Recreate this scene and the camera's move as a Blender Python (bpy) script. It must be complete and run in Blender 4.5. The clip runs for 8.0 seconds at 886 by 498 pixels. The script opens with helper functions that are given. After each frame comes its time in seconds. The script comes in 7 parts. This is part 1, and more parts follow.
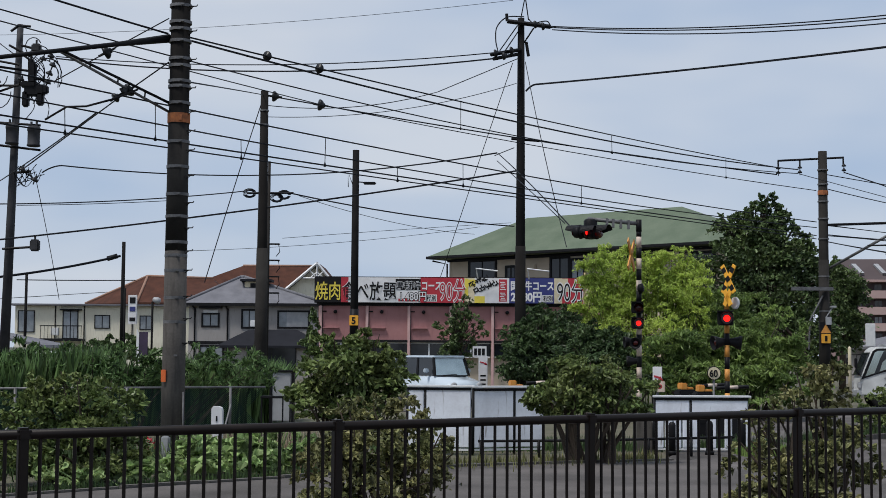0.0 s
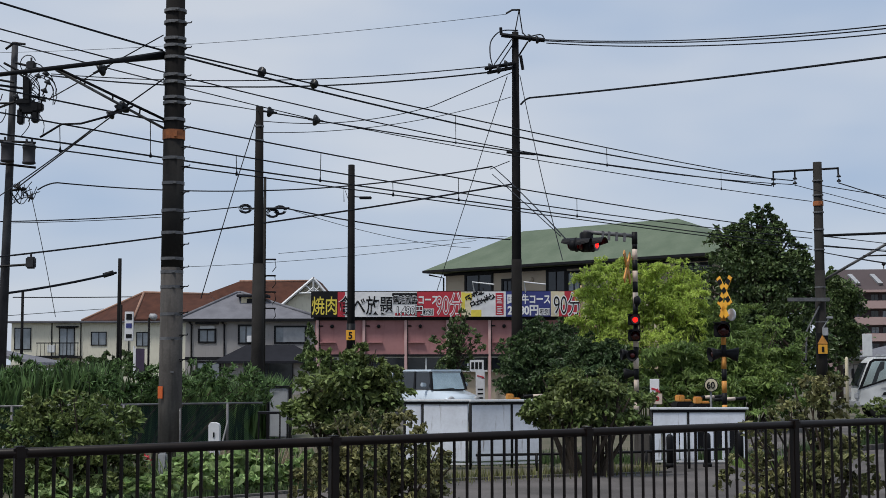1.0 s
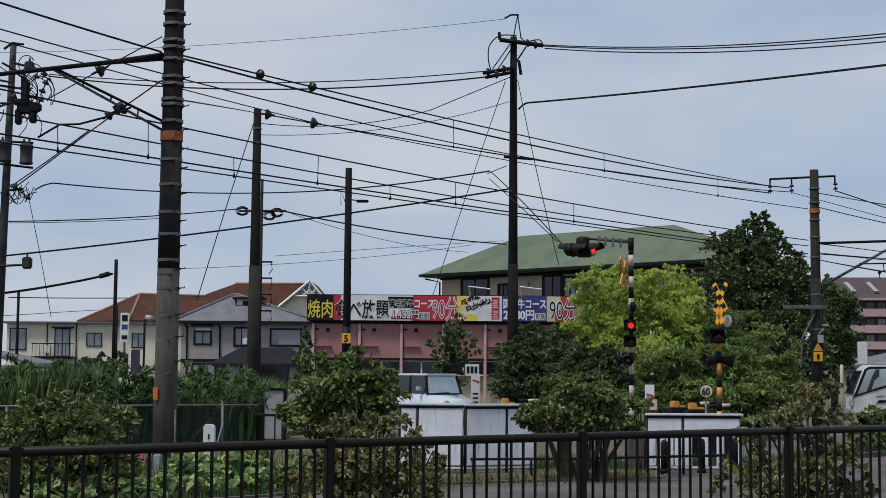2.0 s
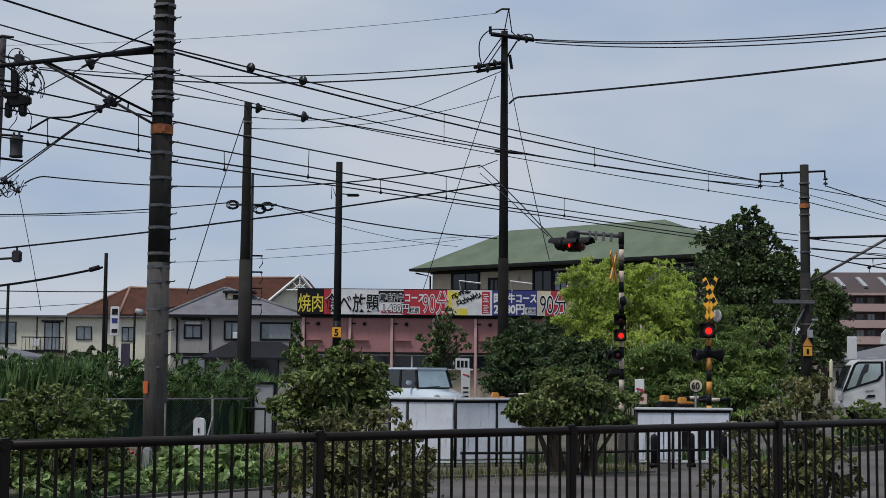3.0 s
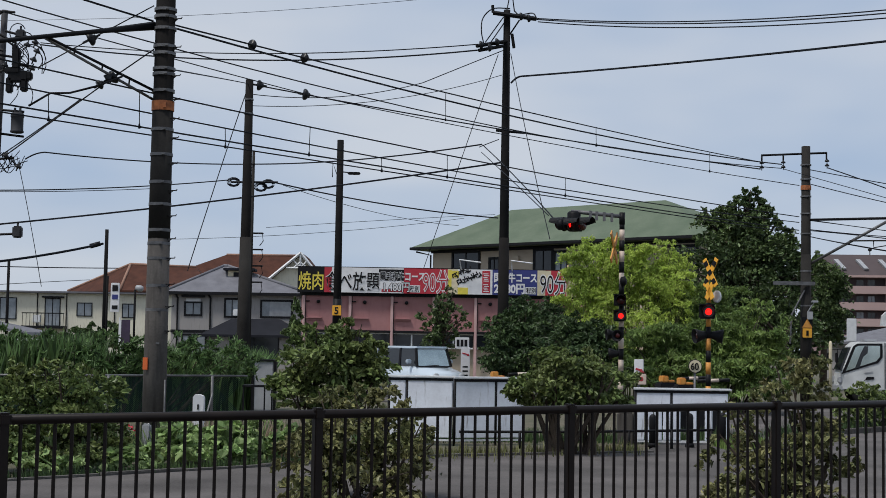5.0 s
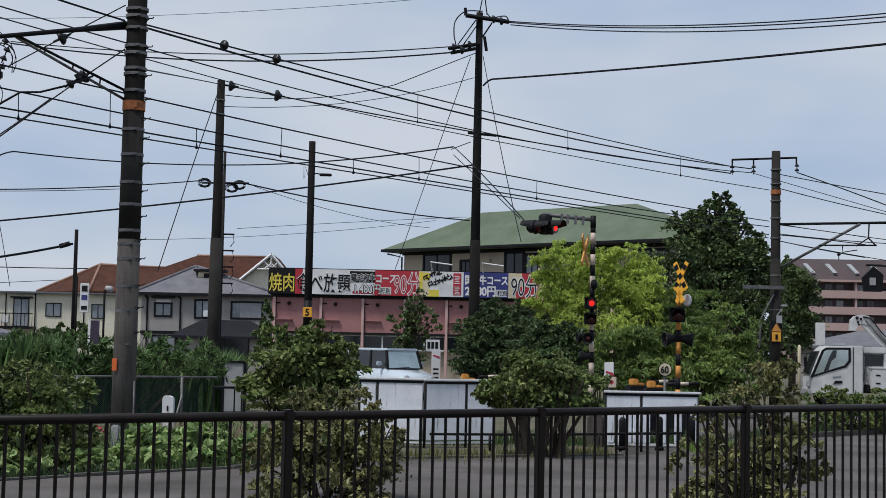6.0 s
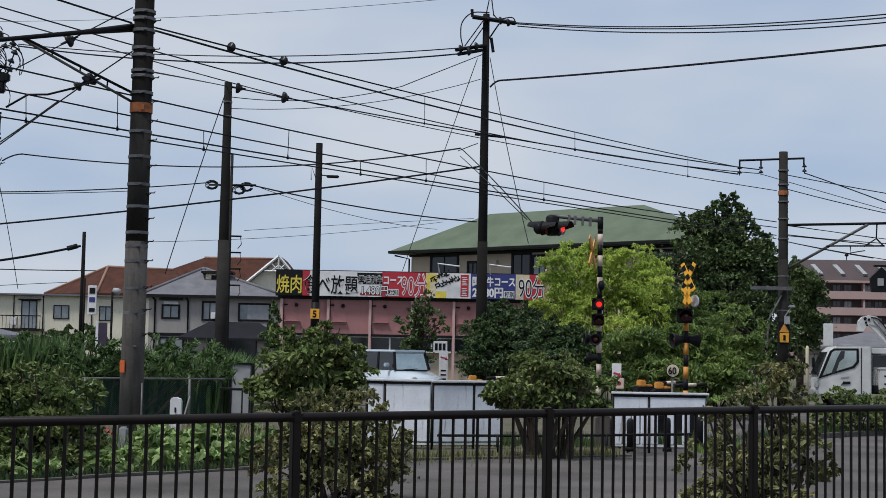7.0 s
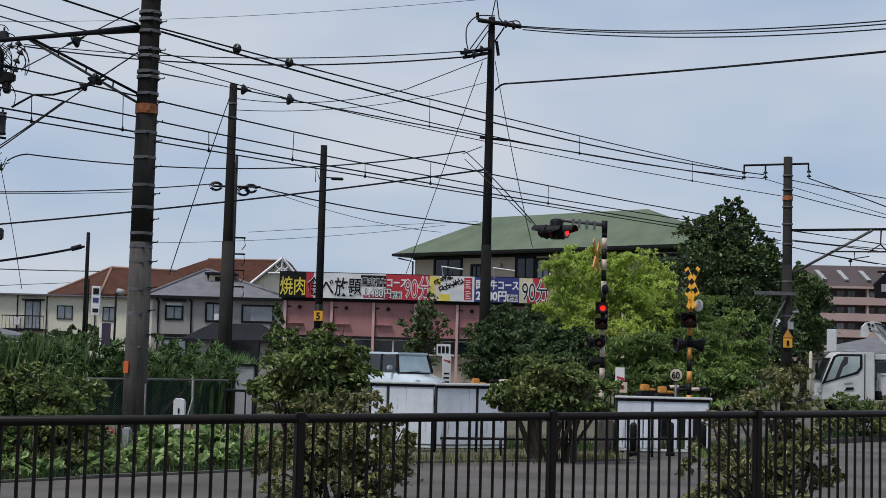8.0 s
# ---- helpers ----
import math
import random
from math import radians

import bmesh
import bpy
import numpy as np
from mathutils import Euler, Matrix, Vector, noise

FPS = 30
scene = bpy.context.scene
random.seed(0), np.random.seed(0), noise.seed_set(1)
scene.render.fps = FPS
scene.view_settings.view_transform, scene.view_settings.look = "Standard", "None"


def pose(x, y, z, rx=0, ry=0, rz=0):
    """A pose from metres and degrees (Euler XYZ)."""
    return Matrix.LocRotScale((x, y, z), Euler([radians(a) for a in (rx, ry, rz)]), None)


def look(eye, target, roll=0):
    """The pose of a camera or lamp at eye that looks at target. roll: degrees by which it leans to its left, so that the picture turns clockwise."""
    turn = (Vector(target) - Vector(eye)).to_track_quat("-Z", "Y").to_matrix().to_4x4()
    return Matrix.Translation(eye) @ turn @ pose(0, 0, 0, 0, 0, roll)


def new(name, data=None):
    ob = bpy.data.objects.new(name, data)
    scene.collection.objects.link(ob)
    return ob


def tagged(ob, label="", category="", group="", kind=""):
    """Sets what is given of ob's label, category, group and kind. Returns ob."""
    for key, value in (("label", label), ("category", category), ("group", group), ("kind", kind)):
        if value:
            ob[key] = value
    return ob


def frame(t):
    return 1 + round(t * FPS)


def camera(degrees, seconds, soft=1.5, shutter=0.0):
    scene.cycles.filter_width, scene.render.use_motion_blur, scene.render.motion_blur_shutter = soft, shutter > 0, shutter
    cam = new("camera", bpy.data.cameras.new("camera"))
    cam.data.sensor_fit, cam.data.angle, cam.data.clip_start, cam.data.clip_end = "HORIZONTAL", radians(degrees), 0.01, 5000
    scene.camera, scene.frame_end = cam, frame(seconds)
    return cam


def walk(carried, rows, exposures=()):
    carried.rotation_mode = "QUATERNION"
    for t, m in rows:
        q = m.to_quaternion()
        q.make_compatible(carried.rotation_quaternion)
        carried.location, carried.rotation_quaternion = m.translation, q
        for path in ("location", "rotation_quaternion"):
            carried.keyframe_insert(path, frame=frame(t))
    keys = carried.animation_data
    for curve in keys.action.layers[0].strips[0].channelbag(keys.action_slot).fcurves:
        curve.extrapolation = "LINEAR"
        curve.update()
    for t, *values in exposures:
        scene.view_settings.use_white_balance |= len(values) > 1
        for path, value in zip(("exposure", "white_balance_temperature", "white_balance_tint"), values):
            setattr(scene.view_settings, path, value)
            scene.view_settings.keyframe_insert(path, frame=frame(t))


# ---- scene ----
cam = camera(34.0, 8.0, soft=0.68)
PATH = [
    (0, (0.001, 0.003, 1.599), (0.001, 1.997, 1.746), 0.4),
    (0.5, (0.007, 0.0, 1.601), (0.01, 1.994, 1.758), 0.0),
    (1, (0.008, -0.005, 1.604), (0.013, 1.988, 1.77), -0.1),
    (1.5, (0.005, -0.019, 1.601), (0.007, 1.973, 1.773), 0.3),
    (3, (0.007, -0.03, 1.594), (0.03, 1.963, 1.758), 0.5),
    (3.5, (0.011, -0.032, 1.597), (0.034, 1.962, 1.751), 0.7),
    (4, (0.015, -0.034, 1.595), (0.044, 1.96, 1.741), 0.6),
    (4.2, (0.015, -0.034, 1.595), (0.042, 1.96, 1.735), 0.6),
    (5.3, (0.012, -0.02, 1.587), (0.039, 1.975, 1.722), 1.15),
    (5.5, (0.012, -0.02, 1.587), (0.052, 1.975, 1.722), 1.3),
    (6, (0.011, -0.02, 1.589), (0.073, 1.974, 1.728), 1.2),
    (6.5, (0.009, -0.024, 1.583), (0.068, 1.97, 1.724), 1.3),
    (7, (0.011, -0.02, 1.586), (0.063, 1.975, 1.727), 1.1),
    (7.5, (0.006, -0.02, 1.586), (0.055, 1.974, 1.732), 1.3),
    (8, (-0.001, -0.023, 1.581), (0.046, 1.971, 1.726), 1.5),
]
walk(cam, [(t, look(eye, target, roll)) for t, eye, target, roll in PATH],
     [(0.0, 0.0), (1.5, -0.05), (1.7, -0.09), (2.8, -0.16), (4.2, -0.17), (5.3, -0.04), (8.0, -0.03)])

# ---- world and light: bright overcast sky with thin blue gaps ----
world = bpy.data.worlds.new("world")
scene.world = world
world.use_nodes = True
wt = world.node_tree
wt.nodes.clear()
sky = wt.nodes.new("ShaderNodeTexSky")
sky.sky_type = "NISHITA"
sky.sun_disc = False
sky.sun_elevation = radians(61)
sky.sun_rotation = radians(-128)
sky_bg = wt.nodes.new("ShaderNodeBackground")
sky_bg.inputs[1].default_value = 0.07
cloud_coord = wt.nodes.new("ShaderNodeTexCoord")
cloud_map = wt.nodes.new("ShaderNodeMapping")
cloud_map.inputs["Scale"].default_value = (1.6, 1.6, 5.0)
cloud_noise = wt.nodes.new("ShaderNodeTexNoise")
cloud_noise.inputs["Scale"].default_value = 2.1
cloud_noise.inputs["Detail"].default_value = 3.0
cloud_ramp = wt.nodes.new("ShaderNodeValToRGB")
cloud_ramp.color_ramp.elements[0].position = 0.34
cloud_ramp.color_ramp.elements[0].color = (0.41, 0.52, 0.7, 1)
cloud_ramp.color_ramp.elements[1].position = 0.67
cloud_ramp.color_ramp.elements[1].color = (0.63, 0.68, 0.765, 1)
cloud_bg = wt.nodes.new("ShaderNodeBackground")
cloud_bg.inputs[1].default_value = 1.04
sky_mix = wt.nodes.new("ShaderNodeMixShader")
sky_mix.inputs[0].default_value = 0.86
world_out = wt.nodes.new("ShaderNodeOutputWorld")
wt.links.new(sky.outputs[0], sky_bg.inputs[0])
wt.links.new(cloud_coord.outputs["Generated"], cloud_map.inputs[0])
wt.links.new(cloud_map.outputs[0], cloud_noise.inputs["Vector"])
wt.links.new(cloud_noise.outputs["Fac"], cloud_ramp.inputs[0])
wt.links.new(cloud_ramp.outputs[0], cloud_bg.inputs[0])
wt.links.new(sky_bg.outputs[0], sky_mix.inputs[1])
wt.links.new(cloud_bg.outputs[0], sky_mix.inputs[2])
wt.links.new(sky_mix.outputs[0], world_out.inputs[0])
sun = new("sun", bpy.data.lights.new("sun", "SUN"))
sun.data.energy = 3.0
sun.data.angle = radians(12)
sun.data.color = (1.0, 0.96, 0.9)
sun.matrix_world = look((-26, -20, 60), (0, 0, 0))


# ---- materials ----
def mat(name, c1, c2=None, rough=0.75, metal=0.0, scale=3.0, bump=0.15, fine=40.0, island=0.0, obrand=0.0, emit=None, trans=0.0, coat=0.0, spec=0.5):
    m = bpy.data.materials.new(name)
    m.use_nodes = True
    nt = m.node_tree
    b = nt.nodes["Principled BSDF"]
    c2 = c2 or tuple(v * 0.72 for v in c1)
    co = nt.nodes.new("ShaderNodeTexCoord")
    n1 = nt.nodes.new("ShaderNodeTexNoise")
    n1.inputs["Scale"].default_value, n1.inputs["Detail"].default_value = scale, 5
    n2 = nt.nodes.new("ShaderNodeTexNoise")
    n2.inputs["Scale"].default_value, n2.inputs["Detail"].default_value = fine, 3
    nt.links.new(co.outputs["Object"], n1.inputs["Vector"])
    nt.links.new(co.outputs["Object"], n2.inputs["Vector"])
    add = nt.nodes.new("ShaderNodeMath")
    add.operation = "MULTIPLY_ADD"
    add.inputs[1].default_value = 0.35
    nt.links.new(n2.outputs["Fac"], add.inputs[0])
    nt.links.new(n1.outputs["Fac"], add.inputs[2])
    ramp = nt.nodes.new("ShaderNodeMapRange")
    ramp.inputs["From Min"].default_value, ramp.inputs["From Max"].default_value = 0.45, 0.9
    nt.links.new(add.outputs[0], ramp.inputs["Value"])
    mix = nt.nodes.new("ShaderNodeMix")
    mix.data_type = "RGBA"
    mix.inputs["A"].default_value = (*c1, 1)
    mix.inputs["B"].default_value = (*c2, 1)
    nt.links.new(ramp.outputs[0], mix.inputs["Factor"])
    col = mix.outputs["Result"]
    if island or obrand:
        if island:
            g = nt.nodes.new("ShaderNodeNewGeometry").outputs["Random Per Island"]
        else:
            g = nt.nodes.new("ShaderNodeObjectInfo").outputs["Random"]
        k = island or obrand
        mr = nt.nodes.new("ShaderNodeMapRange")
        mr.inputs["To Min"].default_value, mr.inputs["To Max"].default_value = 1 - k, 1 + k
        nt.links.new(g, mr.inputs["Value"])
        hs = nt.nodes.new("ShaderNodeHueSaturation")
        nt.links.new(mr.outputs[0], hs.inputs["Value"])
        nt.links.new(col, hs.inputs["Color"])
        col = hs.outputs[0]
    nt.links.new(col, b.inputs["Base Color"])
    b.inputs["Roughness"].default_value = rough
    b.inputs["Metallic"].default_value = metal
    b.inputs["Coat Weight"].default_value = coat
    b.inputs["Specular IOR Level"].default_value = spec
    if trans:
        # leaves let light through
        tr = nt.nodes.new("ShaderNodeBsdfTranslucent")
        nt.links.new(col, tr.inputs["Color"])
        ms = nt.nodes.new("ShaderNodeMixShader")
        ms.inputs[0].default_value = trans
        nt.links.new(b.outputs[0], ms.inputs[1])
        nt.links.new(tr.outputs[0], ms.inputs[2])
        nt.links.new(ms.outputs[0], nt.nodes["Material Output"].inputs[0])
    if emit:
        b.inputs["Emission Color"].default_value = (*emit[0], 1)
        b.inputs["Emission Strength"].default_value = emit[1]
    if bump:
        bp = nt.nodes.new("ShaderNodeBump")
        bp.inputs["Strength"].default_value = bump
        bp.inputs["Distance"].default_value = 0.02
        nt.links.new(add.outputs[0], bp.inputs["Height"])
        nt.links.new(bp.outputs[0], b.inputs["Normal"])
    return m


ASPHALT = mat("asphalt", (0.135, 0.122, 0.118), (0.042, 0.038, 0.036), 0.92, scale=0.6, fine=28, bump=0.7, spec=0.25)
SOIL = mat("soil_and_grass", (0.055, 0.062, 0.03), (0.12, 0.1, 0.07), 0.95, scale=1.1, fine=25, bump=0.8)
KERB = mat("kerb_concrete", (0.1, 0.092, 0.085), (0.045, 0.042, 0.038), 0.9, scale=4)
CONCRETE_D = mat("dark_pole_concrete", (0.085, 0.077, 0.07), (0.035, 0.032, 0.03), 0.85, scale=2.2, fine=30, spec=0.15)
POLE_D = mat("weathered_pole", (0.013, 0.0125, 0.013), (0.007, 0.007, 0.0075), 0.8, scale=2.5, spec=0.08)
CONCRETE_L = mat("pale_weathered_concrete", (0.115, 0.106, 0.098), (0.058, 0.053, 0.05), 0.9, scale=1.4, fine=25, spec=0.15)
# near-black tone: the poles' backlit darkness against the sky, put into the colour
POLE_B = mat("backlit_dark_concrete", (0.017, 0.0155, 0.015), (0.008, 0.0075, 0.0075), 0.9, scale=1.2, spec=0.1)
POLE_G = mat("grey_pole", (0.048, 0.049, 0.055), (0.024, 0.024, 0.028), 0.7, scale=2.0, spec=0.15)
STEEL = mat("galvanised_steel", (0.17, 0.17, 0.175), (0.08, 0.08, 0.085), 0.55, 0.3, scale=6, spec=0.3)
DARKSTEEL = mat("dark_painted_steel", (0.014, 0.014, 0.016), (0.008, 0.008, 0.009), 0.55, 0.2, scale=6, spec=0.12)
BROWNSTEEL = mat("brown_painted_steel", (0.012, 0.0075, 0.006), (0.006, 0.004, 0.0035), 0.42, 0.0, scale=5, bump=0.05, spec=0.2)
RUST = mat("rusty_band", (0.42, 0.14, 0.045), (0.2, 0.07, 0.03), 0.85, scale=9)
WIRE = mat("wire_sheath", (0.012, 0.014, 0.019), (0.008, 0.009, 0.012), 0.6, bump=0, spec=0.12)
INSUL = mat("dark_porcelain", (0.016, 0.017, 0.02), None, 0.35, bump=0, spec=0.2)
ORANGE = mat("orange_tape", (0.8, 0.16, 0.03), (0.6, 0.12, 0.03), 0.6)
YELLOW = mat("yellow_plate", (0.85, 0.42, 0.03), (0.7, 0.33, 0.03), 0.6)
ORANGE_Y = mat("faded_orange_yellow_paint", (0.68, 0.3, 0.05), (0.45, 0.19, 0.04), 0.6)
BLACK = mat("black_paint", (0.012, 0.012, 0.014), None, 0.5, bump=0.05, spec=0.12)
WHITE = mat("white_paint", (0.7, 0.71, 0.72), (0.55, 0.56, 0.58), 0.55, scale=4, bump=0.05)
WHITEMETAL = mat("white_sheet_metal", (0.78, 0.82, 0.9), (0.58, 0.6, 0.66), 0.5, scale=2.6, fine=22, bump=0.1)
CREAM = mat("cream_render", (0.68, 0.65, 0.54), (0.58, 0.55, 0.45), 0.9, scale=0.6)
GREYWALL = mat("grey_siding", (0.34, 0.32, 0.31), (0.27, 0.255, 0.25), 0.85, scale=0.5)
BEIGEWALL = mat("beige_tile_wall", (0.5, 0.42, 0.32), (0.4, 0.335, 0.26), 0.85, scale=0.6)
RIDGE = mat("pale_ridge_tile", (0.3, 0.17, 0.12), None, 0.85, scale=4)
DARKROOF = mat("dark_slate_roof", (0.02, 0.021, 0.027), None, 0.8, scale=1.5, fine=14, bump=0.4, spec=0.12)
REDROOF = mat("red_brown_roof_tile", (0.088, 0.036, 0.024), (0.05, 0.022, 0.016), 0.85, scale=1.5, fine=14, bump=0.4, spec=0.15)
GREYROOF = mat("grey_roof_slate", (0.17, 0.17, 0.19), (0.12, 0.12, 0.135), 0.8, scale=1.5, fine=14, bump=0.4, spec=0.15)
GREENROOF = mat("green_roof_sheet", (0.125, 0.155, 0.11), (0.085, 0.115, 0.078), 0.75, scale=0.8, fine=9, bump=0.3, spec=0.15)
TRIMDARK = mat("dark_trim", (0.015, 0.015, 0.017), None, 0.5, bump=0, spec=0.12)
PINK = mat("pink_painted_wall", (0.37, 0.18, 0.18), (0.3, 0.14, 0.14), 0.85, scale=0.5, fine=6)
PINKLIGHT = mat("pale_pink_column", (0.6, 0.4, 0.39), (0.45, 0.29, 0.28), 0.85, scale=1)
APART = mat("apartment_brown_tile", (0.3, 0.2, 0.19), (0.25, 0.165, 0.16), 0.9, scale=0.2)
APARTBAND = mat("apartment_pale_band", (0.43, 0.31, 0.29), (0.36, 0.25, 0.24), 0.9, scale=0.2)
APARTROOF = mat("apartment_dark_roof", (0.1, 0.08, 0.083), None, 0.9, scale=0.2, spec=0.15)
GLASSD = mat("dark_window_glass", (0.02, 0.024, 0.03), None, 0.08, bump=0)
SKYGLASS = mat("sky_reflecting_glass", (0.5, 0.58, 0.58), (0.3, 0.36, 0.36), 0.08, 0.85, scale=1.4, bump=0)
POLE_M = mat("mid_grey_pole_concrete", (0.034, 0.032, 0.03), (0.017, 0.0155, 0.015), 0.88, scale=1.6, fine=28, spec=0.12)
FLAGPURPLE = mat("dark_purple_print", (0.05, 0.03, 0.07), (0.025, 0.018, 0.035), 0.7, bump=0)
TIMBER = mat("pale_weathered_timber", (0.4, 0.3, 0.17), (0.25, 0.19, 0.11), 0.85, scale=5)
CURTAIN = mat("curtained_window_glass", (0.3, 0.33, 0.36), (0.15, 0.17, 0.19), 0.12, scale=1.5, bump=0)
BARK = mat("bark", (0.07, 0.05, 0.035), (0.035, 0.027, 0.02), 0.95, scale=8, bump=0.6)
LEAF_BUSH = mat("shrub_leaf", (0.088, 0.138, 0.044), (0.17, 0.198, 0.07), 0.36, scale=1.6, island=0.7, trans=0.22, bump=0, spec=0.22)
LEAF_OLIVE = mat("olive_shrub_leaf", (0.105, 0.128, 0.05), (0.225, 0.205, 0.09), 0.4, scale=2.4, island=0.8, trans=0.25, bump=0, spec=0.28)
LEAF_TREE = mat("dark_tree_leaf", (0.04, 0.072, 0.03), (0.115, 0.158, 0.055), 0.4, scale=0.8, island=0.7, trans=0.16, bump=0, spec=0.28)
LEAF_DARK = mat("dark_shrub_leaf", (0.026, 0.05, 0.022), (0.08, 0.125, 0.045), 0.4, scale=0.9, island=0.7, trans=0.16, bump=0, spec=0.28)
LEAF_MID = mat("mid_green_leaf", (0.225, 0.305, 0.082), (0.1, 0.165, 0.05), 0.42, scale=0.9, island=0.5, trans=0.3, bump=0, spec=0.28)
LEAF_BAMBOO = mat("bamboo_leaf", (0.52, 0.62, 0.14), (0.32, 0.43, 0.09), 0.5, scale=0.9, island=0.4, trans=0.4, bump=0, spec=0.28)
LEAF_REED = mat("reed_leaf", (0.072, 0.132, 0.045), (0.12, 0.19, 0.07), 0.45, scale=1.2, island=0.8, trans=0.3, bump=0, spec=0.28)
LEAF_BIG = mat("broad_vine_leaf", (0.36, 0.46, 0.2), (0.19, 0.29, 0.11), 0.4, scale=2.5, island=0.7, trans=0.35, bump=0, spec=0.28)
STRAW = mat("dry_straw", (0.42, 0.34, 0.24), (0.28, 0.22, 0.15), 0.85, scale=3, island=0.4, trans=0.2, bump=0)
NETTING = mat("dark_green_netting", (0.012, 0.03, 0.028), (0.02, 0.04, 0.035), 0.8, scale=5, spec=0.12)
REDGLOW = mat("lit_red_lens", (0.6, 0.02, 0.01), None, 0.3, bump=0, emit=((1.0, 0.012, 0.008), 1.7))
REDDARK = mat("unlit_red_lens", (0.05, 0.004, 0.005), None, 0.15, bump=0)
CARPAINT = mat("pale_blue_white_car_paint", (0.5, 0.57, 0.64), (0.46, 0.53, 0.6), 0.25, scale=1, bump=0, coat=0.6)
RUBBER = mat("rubber", (0.02, 0.02, 0.02), None, 0.8, spec=0.12)
SIGNRED = mat("sign_red", (0.45, 0.02, 0.04), (0.36, 0.02, 0.035), 0.6, bump=0)
SIGNBLUE = mat("sign_blue", (0.03, 0.04, 0.2), None, 0.6, bump=0)
SIGNBLACK = mat("sign_black", (0.015, 0.015, 0.017), None, 0.6, bump=0, spec=0.12)
SIGNWHITE = mat("sign_white", (0.72, 0.72, 0.74), (0.6, 0.6, 0.62), 0.6, bump=0)
SIGNYELLOW = mat("sign_yellow", (0.75, 0.62, 0.08), None, 0.6, bump=0)
SIGNCREAM = mat("sign_cream", (0.68, 0.6, 0.42), None, 0.6, bump=0)
TRUCKWHITE = mat("worn_white_truck_paint", (0.6, 0.61, 0.61), (0.42, 0.43, 0.43), 0.4, scale=2, bump=0)
MASTWHITE = mat("weathered_cream_paint", (0.6, 0.5, 0.42), (0.45, 0.36, 0.3), 0.7, scale=6)
LAMPGREY = mat("lamp_grey", (0.35, 0.36, 0.38), None, 0.5)



def add_streaks(m, dark, low=0.6, high=0.72, scale=(14, 14, 1.6)):
    """Dirt that has run down the sheet: a noise drawn out along z."""
    nt = m.node_tree
    b = nt.nodes["Principled BSDF"]
    src = b.inputs["Base Color"].links[0].from_socket
    co = nt.nodes.new("ShaderNodeTexCoord")
    mp = nt.nodes.new("ShaderNodeMapping")
    mp.inputs["Scale"].default_value = scale
    nz = nt.nodes.new("ShaderNodeTexNoise")
    nz.inputs["Scale"].default_value, nz.inputs["Detail"].default_value = 1.0, 4
    mr = nt.nodes.new("ShaderNodeMapRange")
    mr.inputs["From Min"].default_value, mr.inputs["From Max"].default_value = low, high
    mix = nt.nodes.new("ShaderNodeMix")
    mix.data_type = "RGBA"
    mix.inputs["B"].default_value = (*dark, 1)
    nt.links.new(co.outputs["Object"], mp.inputs[0])
    nt.links.new(mp.outputs[0], nz.inputs["Vector"])
    nt.links.new(nz.outputs["Fac"], mr.inputs["Value"])
    nt.links.new(mr.outputs[0], mix.inputs["Factor"])
    nt.links.new(src, mix.inputs["A"])
    nt.links.new(mix.outputs["Result"], b.inputs["Base Color"])


add_streaks(WHITEMETAL, (0.22, 0.2, 0.2), 0.62, 0.74)
add_streaks(PINK, (0.2, 0.09, 0.09), 0.55, 0.95, (3.5, 3.5, 0.5))
add_streaks(CREAM, (0.36, 0.33, 0.27), 0.55, 0.9)
add_streaks(GREYWALL, (0.17, 0.16, 0.155), 0.55, 0.9)
add_streaks(CONCRETE_L, (0.05, 0.045, 0.042), 0.5, 0.8)
add_streaks(CONCRETE_D, (0.02, 0.018, 0.017), 0.5, 0.8)


# ---- mesh helpers ----
def part(name, bm, material, parent=None, label=""):
    me = bpy.data.meshes.new(name)
    bm.to_mesh(me)
    bm.free()
    for m in material if isinstance(material, (list, tuple)) else [material]:
        me.materials.append(m)
    ob = new(name, me)
    if parent:
        ob.parent = parent
    return tagged(ob, label)


def thing(name, at, label, category, group="", turn=0.0):
    e = new(name)
    e.empty_display_size = 0.2
    e.matrix_basis = pose(at[0], at[1], at[2] if len(at) > 2 else 0, 0, 0, turn)
    return tagged(e, label, category, group)


def box(bm, lo, hi, bevel=0.0):
    m = Matrix.Translation([(a + b) / 2 for a, b in zip(lo, hi)]) @ Matrix.Diagonal([abs(b - a) for a, b in zip(lo, hi)] + [1])
    r = bmesh.ops.create_cube(bm, size=1, matrix=m)
    if bevel:
        es = list({e for v in r["verts"] for e in v.link_edges})
        bmesh.ops.bevel(bm, geom=es, offset=bevel, segments=2, affect="EDGES")
    return bm


def nb():
    return bmesh.new()


def tube(bm, pts, radii, n=8, caps=True, mi=0):
    pts = [Vector(p) for p in pts]
    if not isinstance(radii, (list, tuple)):
        radii = [radii] * len(pts)
    rings = []
    for i, p in enumerate(pts):
        d = (pts[min(i + 1, len(pts) - 1)] - pts[max(i - 1, 0)]).normalized()
        q = d.to_track_quat("Z", "Y")
        rings.append([bm.verts.new(p + q @ Vector((math.cos(6.28318 * k / n), math.sin(6.28318 * k / n), 0)) * radii[i]) for k in range(n)])
    for a, b in zip(rings, rings[1:]):
        for k in range(n):
            fc = bm.faces.new((a[k], a[(k + 1) % n], b[(k + 1) % n], b[k]))
            fc.smooth, fc.material_index = n > 6, mi
    if caps:
        for ring in (rings[0][::-1], rings[-1]):
            bm.faces.new(ring).material_index = mi
    return bm


